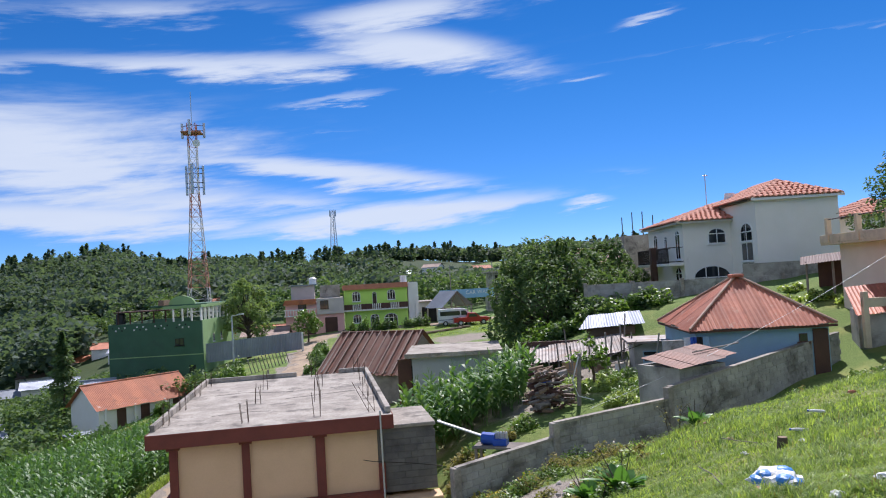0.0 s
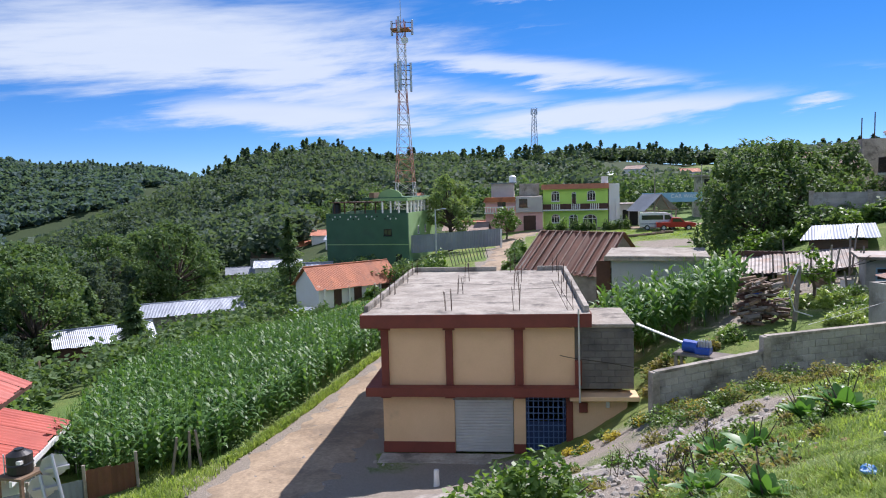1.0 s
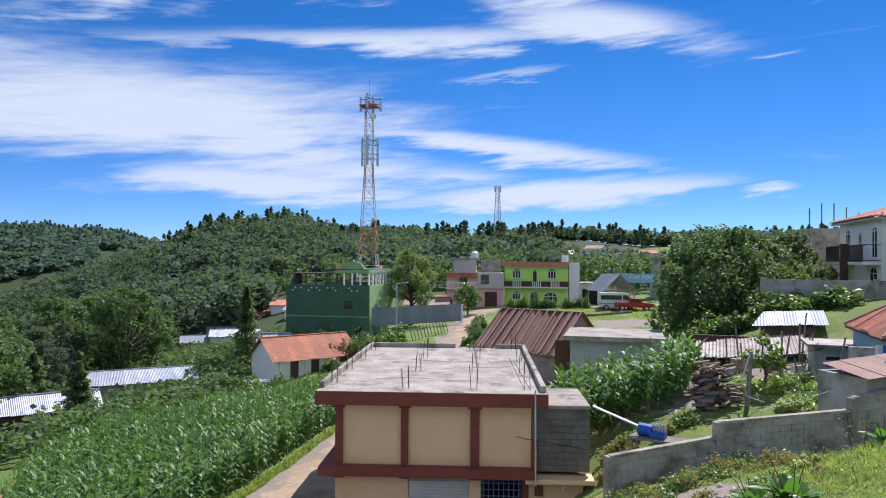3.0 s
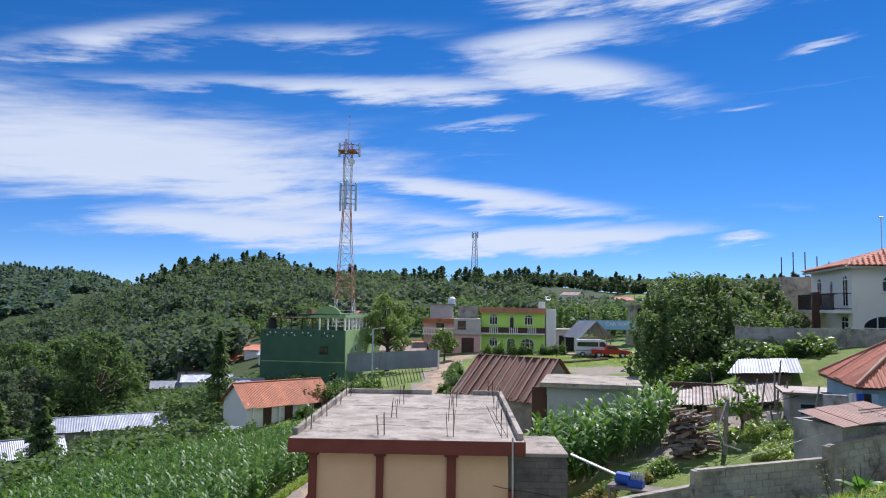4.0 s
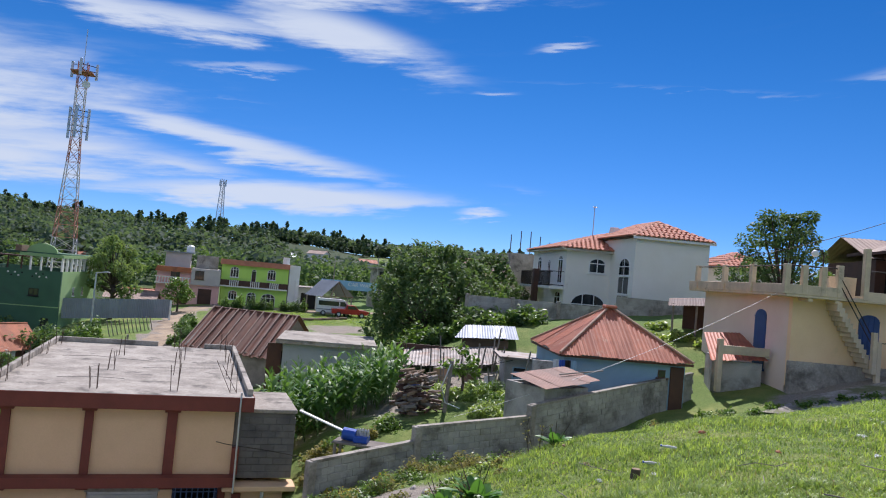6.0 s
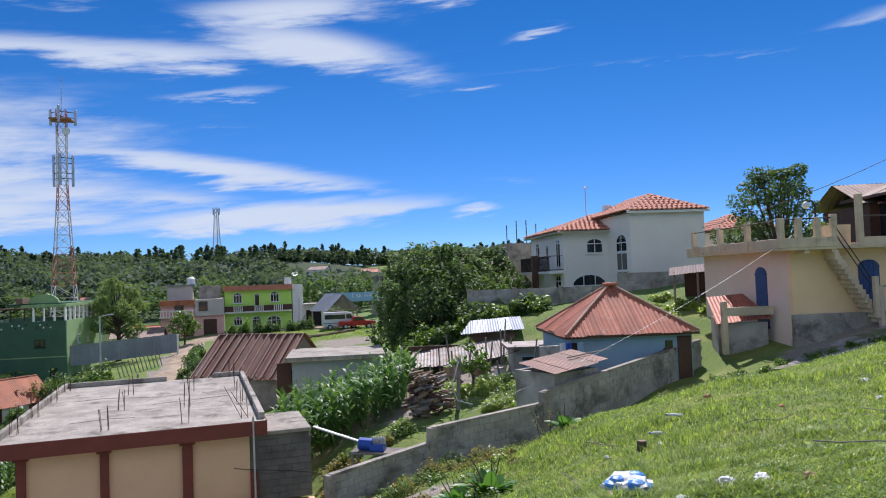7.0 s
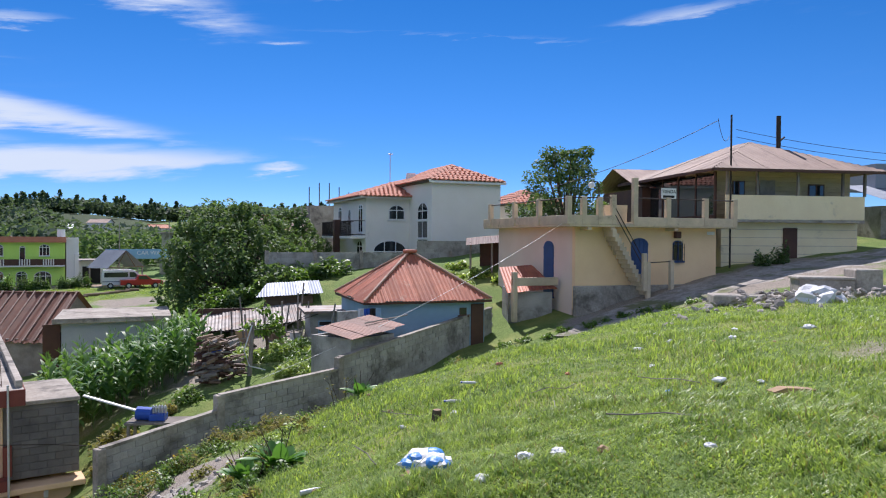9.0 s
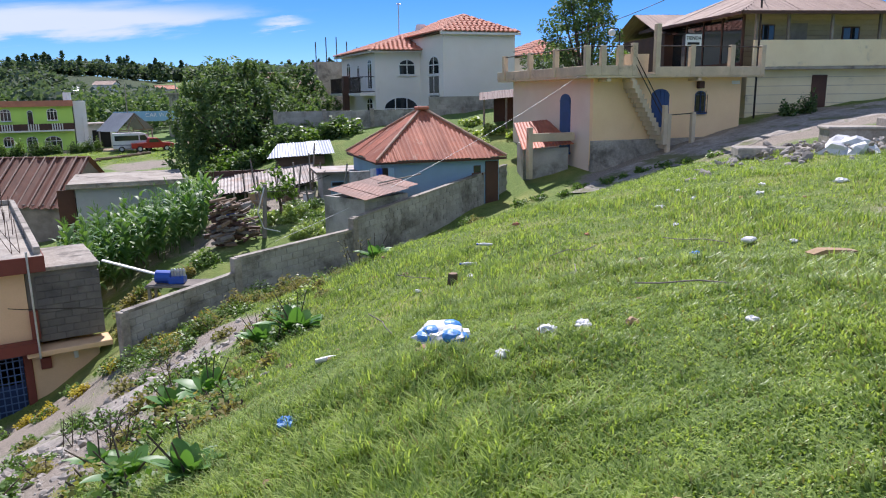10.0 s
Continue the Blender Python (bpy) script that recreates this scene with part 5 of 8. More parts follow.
    cs = ((-1, -1), (1, -1), (1, 1), (-1, 1))
    for k in range(n):
        za, zb = z0 + (z1 - z0) * k / n, z0 + (z1 - z0) * (k + 1) / n
        ha, hb = half(za), half(zb)
        bm = bm_new()
        for i in range(4):
            j = (i + 1) % 4
            A, B = (cs[i][0] * ha, cs[i][1] * ha, za), (cs[i][0] * hb, cs[i][1] * hb, zb)
            A2, B2 = (cs[j][0] * ha, cs[j][1] * ha, za), (cs[j][0] * hb, cs[j][1] * hb, zb)
            add_rod(bm, A, B, 0.06, n=5)
            add_rod(bm, A, B2, 0.026, n=4)
            add_rod(bm, A2, B, 0.026, n=4)
            add_rod(bm, A, A2, 0.026, n=4)
        part("lattice_section", bm, RR if k in (6, 7, 8, 12, 13, 18, 19) else RW, t)
    part("mast", rods(((0, 0, z1 - 1), (0, 0, 27.8), 0.05)), STEEL, t)
    for zc, rr in ((22.5, 1.7), (16.5, 1.3), (14.5, 1.3)):
        for i in range(3):
            a = 0.5 + i * math.tau / 3
            px, py = rr * math.cos(a), rr * math.sin(a)
            an = part("panel_antenna", boxes((px - 0.16, px + 0.16, py - 0.1, py + 0.1, zc - 1.0, zc + 1.1), bevel=0.03), STEEL, t)
            part("bracket", rods(((0, 0, zc), (px, py, zc), 0.05), ((0, 0, zc + 0.7), (px, py, zc + 0.7), 0.05)), IRON, an)
    part("platform", boxes((-1.3, 1.3, -1.3, 1.3, 22.0, 22.12)), RR, t)
    part("dish", rods(((0.7, -0.9, 20.4), (0.7, -1.15, 20.4), 0.45, 0.5), n=14), WHITE_PAINT, t)
    u = thing("far_mast", "slim lattice mast on the far ridge", "tower", -53.4, 396, 0, 0)
    bm = bm_new()
    for x, y in ((-1.2, -0.7), (1.2, -0.7), (0, 1.2)):
        add_rod(bm, (x * 2.2, y * 2.2, 4), (x * 0.7, y * 0.7, 40), 0.22, n=5)
    for k in range(18):
        z = 5 + k * 2
        r = 2.2 - 1.5 * k / 18
        add_rod(bm, (-1.2 * r, -0.7 * r, z), (1.2 * r * 0.96, -0.7 * r, z + 2), 0.11, n=4)
        add_rod(bm, (1.2 * r, -0.7 * r, z), (-1.2 * r * 0.96, -0.7 * r, z + 2), 0.11, n=4)
    part("lattice", bm, STEEL, u)
    part("panel_antenna", boxes((-1.8, -1.2, -0.8, -0.4, 37, 40.5)), STEEL, u)
    part("panel_antenna", boxes((1.2, 1.8, -0.8, -0.4, 37, 40.5)), STEEL, u)

    # pink, grey and lime green houses at the end of the road
    p = thing("pink_house", "pink and grey two-storey house with orange canopy", "house", -21.9, 105.8, 0, 8)
    box_walls(p, 4.5, 7, -7.2, -2.4, PINK)
    part("wall", boxes((4.5, 8.4, -0.3, 6.5, -4.2, -1.9)), TAUPE, p, "grey rendered upper storey")
    part("wall", boxes((4.5, 8.4, 0.0, 6.5, -7.2, -4.2)), PINK, p)
    part("rolling_door", boxes((5.6, 7.4, -0.06, 0, -7.0, -4.7)), DARK_WOOD, p, "dark red door")
    part("door", boxes((3.2, 4.2, -0.06, 0, -7.0, -4.8)), DARK_WOOD, p)
    part("canopy", slab_of([(-0.3, -2.6), (4.4, -2.6), (4.4, -1.9), (0.0, -1.9)], -0.5, 0.2), ORANGE_ROOF, p, "orange roof edge")
    part("balcony", boxes((-0.2, 4.4, -0.7, 0, -4.3, -4.15)), WHITE, p)
    for k in range(12):
        part("baluster", rods(((k * 0.38, -0.62, -4.15), (k * 0.38, -0.62, -3.4), 0.06)), WHITE, p)
    part("handrail", boxes((-0.2, 4.4, -0.7, -0.55, -3.4, -3.28)), WHITE, p)
    window(p, 2.4, -3.5, 1.2, 1.1, 0, DARK_WOOD)
    window(p, 5.6, -3.4, 1.2, 1.2, -0.3, DARK_WOOD)
    part("upper_storey", boxes((0.8, 4.2, 2.0, 6.5, -2.4, 0.1), bevel=0.02), TAUPE, p)
    part("upper_roof", boxes((0.5, 4.6, 1.7, 6.8, 0.1, 0.25)), GREYBLUE, p)
    part("upper_storey", boxes((5.0, 8.0, 2.5, 6.3, -1.9, 0.0), bevel=0.02), CONCRETE, p)
    part("water_tank", rods(((4.0, 3.5, 0.25), (4.0, 3.5, 1.1), 0.55), ((4.0, 3.5, 1.1), (4.0, 3.5, 1.35), 0.55, 0.2), n=12), WHITE_PAINT, p)
    g = thing("lime_house", "bright lime green two-storey house with white balusters", "house", -13.6, 108.0, 0, 4)
    W = 9.4
    box_walls(g, W, 7, -7.2, -0.9, LIME)
    part("tile_edge", slab_of([(-0.2, -0.95), (W + 0.1, -0.95), (W + 0.1, -0.2), (-0.2, -0.2)], -0.55, 0.1), RED_TILE, g, "clay tile roof edge")
    part("roof_slab", boxes((0, W, 0.1, 7, -0.9, -0.6)), CONCRETE, g)
    part("balcony", boxes((0, W, -0.8, 0, -4.1, -3.9)), WHITE, g)
    part("parapet", boxes((0, W, -0.8, -0.7, -3.9, -3.1)), DARK_WOOD, g, "maroon balcony panel")
    for x0 in (1.3, 4.2, 6.9):
        for k in range(5):
            part("baluster", rods(((x0 + k * 0.28, -0.83, -3.9), (x0 + k * 0.28, -0.83, -3.1), 0.07)), WHITE, g)
    for x in (1.8, 7.0):
        window(g, x, -2.7, 1.2, 1.5, 0, WHITE_PAINT, True, 3)
    window(g, 4.5, -3.2, 0.65, 1.8, 0, WHITE_PAINT, True, 1, name="door")
    window(g, 1.8, -5.9, 1.2, 1.3, 0, WHITE_PAINT, True, 3)
    window(g, 4.4, -6.9, 1.3, 2.2, 0, WHITE_PAINT, True, 2, name="door")
    window(g, 6.8, -6.9, 2.0, 2.2, 0, WHITE_PAINT, True, 3, name="door")
    part("water_tank", rods(((W - 0.4, 2.5, -0.6), (W - 0.4, 2.5, 0.8), 0.5), n=12), WHITE_PAINT, g)
    v = thing("white_narrow_house", "narrow whitewashed house side", "house", -4.1, 108.6, 0, 4)
    box_walls(v, 1.5, 6, -7.0, -0.3, WHITE)
    box_walls(v, 3.0, 5, -7.0, -3.4, WHITE, 1.5, 1.5)
    part("lower_block", boxes((1.0, 1.5, -0.3, 0.0, -7.0, -2.4)), WHITE, v)
    part("sheet_roof", boxes((1.4, 5.2, 0.8, 6.6, -3.4, -3.28)), OLDTIN, v)
    # dark panel: the shade of the open front, put into colour
    part("dark_opening", boxes((2.0, 4.2, 1.47, 1.5, -6.8, -4.2)), DARK, v)

    # sign over the car wash
    c = thing("car_wash_sign", "long pale blue painted car wash sign board", "sign", 0.6, 114, 0, 0)
    part("board", boxes((0, 8.6, 0, 0.1, -3.3, -1.9)), SIGN_BLUE, c)
    for word, x, z, m in (("CAR WASH", 6.2, -2.6, WHITE_PAINT),):
        cu = bpy.data.curves.new("text", "FONT")
        cu.body, cu.size, cu.extrude, cu.align_x = word, 0.8, 0.01, "CENTER"
        cu.materials.append(m)
        ob = new("writing", cu)
        ob.parent, ob.matrix_basis = c, pose(x, -0.03, z - 0.1, 90, 0, 0)
    part("logo_bar", boxes((0.5, 3.2, -0.02, 0, -2.95, -2.45)), SIGN_RED, c)
    for x in (0.1, 4.2, 8.3):
        part("post", boxes((x, x + 0.15, 0.1, 0.25, -6.8, -1.9)), CONCRETE, c)
    q = thing("concrete_shell", "unfinished grey concrete house", "house", 8.5, 120, 0, 0)
    box_walls(q, 5, 5, -7, -2.6, CONCRETE)
    part("upper_storey", boxes((0.3, 4.4, 0.3, 4.5, -2.6, 0.4)), CONCRETE, q)
    part("roof_slab", boxes((-0.4, 5.6, -0.5, 5, 0.4, 0.65)), CONCRETE, q)
    # two dark panels on the wall, coloured as the shade inside
    part("opening", boxes((1.5, 2.6, 0.27, 0.3, -2.2, 0.0)), DARK, q)
    part("opening", boxes((3.2, 4.0, 0.27, 0.3, -2.2, 0.0)), DARK, q)
    k = thing("market_stall", "open shed with grey gable roof on posts", "shelter", 0.2, 103.6, 0, 38)
    roof_sheets(k, (0, 3, -4.2), (0, -1, -4.2), (2.9, 3, -1.9), (2.9, -1, -1.9), GREYBLUE, 0.9)
    roof_sheets(k, (6.0, -1, -4.2), (6.0, 3, -4.2), (2.9, -1, -1.9), (2.9, 3, -1.9), GREYBLUE, 0.9)
    for x, y in ((0.3, -0.8), (5.6, -0.8), (0.3, 2.8), (5.6, 2.8)):
        part("post", boxes((x, x + 0.15, y, y + 0.15, -6.8, -4.0)), CONCRETE, k)
    part("truss", rods(((0.2, -0.9, -4.1), (5.8, -0.9, -4.1), 0.07), ((1.5, -0.9, -4.1), (2.9, -0.9, -2.0), 0.06), ((4.4, -0.9, -4.1), (2.9, -0.9, -2.0), 0.06)), WOOD, k)
    PALE_LAP = mat("pale_rust_lap", (0.42, 0.30, 0.23), (0.32, 0.21, 0.16), 2.0, 0.7)
    # pale lap strips down the barn's roof
    for k in range(11):
        x = -0.2 + k * 0.63
        part("lap_strip", rods(((x, -0.22, -5.86), (x, 3.3, -3.36), 0.055), n=5), PALE_LAP, b)
    # small houses of the valley, sheet roofs
    rng = random.Random(12)
    for (x, y, rz, L, wd, wallm, roofm) in ((-48.5, 62, 40, 10, 5.0, CONCRETE, TIN), (-43.5, 45.5, 48, 7, 3.2, DARK_WOOD, TIN), (-36, 73, 20, 3.0, 2.2, DARK_WOOD, TIN), (-66.6, 140.7, 15, 8, 6, WHITE, RED_TILE), (-60, 133, 0, 6, 4, WHITE, TIN), (-65.6, 114.9, 25, 8, 5, WHITE, TIN), (-70, 113, 30, 6, 4, CONCRETE, GREYBLUE), (-103.5, 164.7, 20, 9, 6, CONCRETE, TIN),
                                            (-75.2, 138.4, 30, 9, 6, PINK_BEIGE, ORANGE_ROOF), (-75.8, 131.1, 20, 8, 5, WHITE, BROWN_ROOF), (-87.2, 105.7, 25, 6, 4, WHITE, TIN), (-55, 128, 10, 6, 4, WHITE, RUST), (-27, 101, 5, 6, 4, WHITE, BROWN_ROOF), (-30, 118, 0, 7, 5, WHITE, ORANGE_ROOF)):
        h = h1(x, y)
        gable_house("village_house", "small village house with sheet metal roof among trees", x, y, rz, L, wd, h + 2.1, h + 3.0, h - 1, wallm, roofm, 1.2)
    for k in range(26):
        az = radians(rng.uniform(-12, 20) if k < 10 else rng.uniform(34, 48))
        r = rng.uniform(190, 300) if k < 10 else rng.uniform(500, 1150)
        x, y = -r * math.sin(az), r * math.cos(az)
        z = h1(x, y)
        gable_house("hill_house", "tiny far house on the wooded hill", x, y, rng.uniform(-30, 40), 7, 5, z + 2.4, z + 3.6, z - 2, WHITE if k % 3 else CONCRETE, (TIN, BROWN_ROOF, ORANGE_ROOF)[k % 3], 3.5)

    # houses by the near road corner
    r = thing("red_roof_house", "white house with red painted sheet roofs", "house", -18.83, 17.89, 0, 26)
    box_walls(r, 6.2, 5.4, -11.5, -8.5, WHITE, -6.7, -1.3)
    roof_sheets(r, (0, -1.5, -8.4), (0, 4.3, -8.4), (-5, -1.5, -6.9), (-5, 4.3, -6.9), RED_PAINT_TIN, 0.8, 0.25, 0.025)
    part("fascia", boxes((-0.03, 0.05, -1.5, 4.3, -8.62, -8.45)), WHITE_PAINT, r)
    part("upper_wall", boxes((-6.0, -1.3, -3.5, 0.5, -8.3, -5.75)), WHITE, r)
    roof_sheets(r, (-0.2, -3.5, -6.15), (-0.2, 1.3, -6.15), (-3.6, -3.5, -4.5), (-3.6, 1.3, -4.5), RED_PAINT_TIN, 0.8, 0.25, 0.025)
    part("gutter_edge", boxes((-0.28, -0.16, -3.5, 1.3, -6.29, -6.17)), DARK_WOOD, r)
    t = thing("water_tank", "black plastic water tank on a wooden stand", "water tank", -15.0, 13.9, -6.85)
    t.scale = (0.56, 0.56, 0.56)
    prof = [(0.0, 0.5), (0.06, 0.53), (0.4, 0.53), (0.43, 0.56), (0.5, 0.53), (0.86, 0.53), (1.0, 0.3), (1.04, 0.2), (1.1, 0.2)]
    bm = bm_new()
    rings = [[bm.verts.new((rr * math.cos(j * math.tau / 24), rr * math.sin(j * math.tau / 24), zz)) for j in range(24)] for zz, rr in prof]
    for lo, hi in zip(rings[:-1], rings[1:]):
        for j in range(24):
            bm.faces.new((lo[j], lo[(j + 1) % 24], hi[(j + 1) % 24], hi[j]))
    bm.faces.new(rings[0][::-1])
    bm.faces.new(rings[-1])
    part("tank", bm, BLACK_PLASTIC, t)
    part("label", boxes((0.3, 0.52, -0.5, -0.32, 0.55, 0.7)), WHITE_PAINT, t)
    part("pipe", rods(((-0.5, -0.35, -0.4), (-0.5, -0.35, 0.9), 0.03)), WHITE_PAINT, t)
    part("stand", boxes((-0.7, 0.7, -0.7, 0.7, -0.12, 0.0)), WOOD, t)
    for x, y in ((-0.6, -0.6), (0.6, -0.6), (0.6, 0.6), (-0.6, 0.6)):
        part("leg", boxes((x - 0.06, x + 0.06, y - 0.06, y + 0.06, -2.2, -0.12)), WOOD, t)
    f = thing("sheet_fence", "patched fence of rusty and grey metal sheets", "fence", -16.1, 19.5, 0, 230)
    for k in range(6):
        fx, fy = -16.1 - 0.643 * 0.78 * k, 19.5 - 0.766 * 0.78 * k
        hh = 0.95 + 0.12 * math.sin(k * 2.3)
        part("fence_sheet", corrugated(0.8, lambda x: (0, hh), 0.2, 0.015), RUST if k in (0, 1, 5) else GREYBLUE, f, m=pose(k * 0.78, 0, h1(fx, fy) - 0.1, 90, 0, 0))
        if k % 2 == 0:
            part("fence_post", rods(((k * 0.78, 0.08, h1(fx, fy) - 0.3), (k * 0.78 + 0.04, 0.08, h1(fx, fy) + 1.2), 0.05)), GREY_WOOD, f)
    dr = thing("culvert_sheet", "curved grey corrugated sheet standing on edge", "sheet", -17.2, 16.4, h1(-17.2, 16.4), 230)
    part("sheet", corrugated(1.5, lambda x: (0, 0.75), 0.09, 0.02), STEEL, dr, m=pose(-0.2, 0, 0, 78, 0, 0))
    for k, (px, py) in enumerate(((-15.4, 20.3), (-15.1, 20.9), (-14.9, 21.3))):
        ps = thing("fence_stake", "leaning grey wooden stake at the maize edge", "stake", px, py, h1(px, py), 40 * k, "stakes")
        part("stake", rods(((0, 0, -0.2), (0.25 - 0.2 * k, 0.05, 1.3), 0.06, 0.045)), GREY_WOOD, ps)
    sh = thing("tin_lean_to", "lean-to roof of grey and rusty sheets", "roof", -18.9, 20.6, -0.4, 35)
    roof_sheets(sh, (-1.2, 0, -8.8), (0.5, 0, -8.8), (-1.2, 1.5, -8.4), (0.5, 1.5, -8.4), GREYBLUE, 0.6, 0.12, 0.01)
    part("post", boxes((-0.5, -0.4, 0.1, 0.2, -11, -8.8)), GREY_WOOD, sh)
    # back of the road signs
    for k, (x, y, z) in enumerate(((-11.35, 11.15, -5.12), (-11.42, 10.9, -5.45))):
        d = Vector((0.45, -0.17, -1.2 - 0.1 * k))
        low = Vector((x, y, z)) + d * 2.6
        sg = thing("road_sign", "octagonal road sign seen from behind on a leaning steel post", "road sign", x, y, z, 44, "road signs")
        inv = sg.matrix_basis.inverted()
        part("post", rods((inv @ low, (0, 0, 0), 0.035), n=8), STEEL, sg)
        o8 = [(0.25 * math.cos(radians(22.5 + 45 * j)), -0.25 + 0.25 * math.sin(radians(22.5 + 45 * j))) for j in range(8)]
        part("plate", slab_of(o8, 0.05, 0.062), STEEL, sg, "bare grey back of the plate", m=pose(0.1, 0, 0, 0, 18, 0))
        part("clamp", boxes((-0.14, 0.3, -0.05, 0.05, -0.32, -0.25)), STEEL, sg)

    # street lamps and poles
    for (x, y, z0, z1, lamp) in ((-21.05, 74.8, -8.8, -2.6, True), (2.4, 112, -7, 1.9, False), (9.5, 119, -7, 2.3, False), (-13.2, 56, -9, -6.2, False)):
        pl = thing("street_lamp" if lamp else "utility_pole", "slim grey steel street lamp" if lamp else "grey concrete utility pole", "street lamp" if lamp else "pole", x, y, 0)
        part("pole", rods(((0, 0, z0), (0, 0, z1), 0.11, 0.07)), STEEL if lamp else CONCRETE, pl)
        if lamp:
            part("arm", rods(((0, 0, z1), (0.9, -0.2, z1 + 0.15), 0.04)), STEEL, pl)
            part("lamp_head", boxes((0.7, 1.3, -0.32, -0.12, z1 + 0.1, z1 + 0.22), bevel=0.03), STEEL, pl)


village()


def car_wheel(parent, x, y, z, r):
    t = part("tyre", rods(((x, y - 0.11, z), (x, y + 0.11, z), r), n=18), RUBBER, parent)
    part("rim", rods(((x, y - 0.125, z), (x, y + 0.125, z), r * 0.58), n=14), STEEL, t)


def vehicles():
    v = thing("minibus", "white minibus with dark windows parked on the grass", "van", 0.2, 99.9, h1(3, 99.9), 2)
    body = [(0, 0.45), (5.0, 0.45), (5.1, 1.0), (4.6, 1.35), (3.9, 2.15), (3.4, 2.3), (0.1, 2.3), (-0.05, 1.6)]
    bm = slab_of(body, 0, 1.75)
    part("body", bm, WHITE_CAR, v)
    part("side_glass", slab_of([(0.25, 1.4), (3.0, 1.4), (3.0, 2.0), (0.25, 2.0)], -0.015, 0.0), GLASS, v)
    part("front_glass", slab_of([(3.15, 1.4), (4.2, 1.4), (3.75, 2.02), (3.15, 2.02)], -0.015, 0.0), GLASS, v)
    part("stripe", boxes((0.0, 4.9, -0.012, 0.0, 0.8, 0.92)), GREYBLUE, v)
    part("roof_rack", rods(((0.4, 0.2, 2.42), (3.2, 0.2, 2.42), 0.03), ((0.4, 1.5, 2.42), (3.2, 1.5, 2.42), 0.03)), IRON, v)
    for x in (0.95, 4.1):
        for y in (0.02, 1.73):
            car_wheel(v, x, y, 0.35, 0.35)
    p = thing("pickup_truck", "red pickup truck parked beside the minibus", "car", 2.3, 98.2, h1(4, 98.2), 3)
    body = [(0.0, 0.45), (4.9, 0.45), (4.95, 0.9), (4.5, 1.02), (3.6, 1.08), (3.0, 1.62), (2.0, 1.65), (1.75, 1.08), (0.0, 1.05)]
    part("body", slab_of(body, 0, 1.65), RED_CAR, p)
    part("side_glass", slab_of([(2.0, 1.12), (3.35, 1.12), (2.93, 1.54), (2.1, 1.56)], -0.015, 0.0), GLASS, p)
    part("bed", boxes((0.1, 1.6, 0.1, 1.55, 1.06, 1.062)), DARK, p)
    part("headlight", boxes((4.9, 4.97, 0.1, 0.4, 0.75, 0.9)), WHITE_PAINT, p)
    for x in (0.9, 4.0):
        for y in (0.02, 1.63):
            car_wheel(p, x, y, 0.36, 0.36)


vehicles()


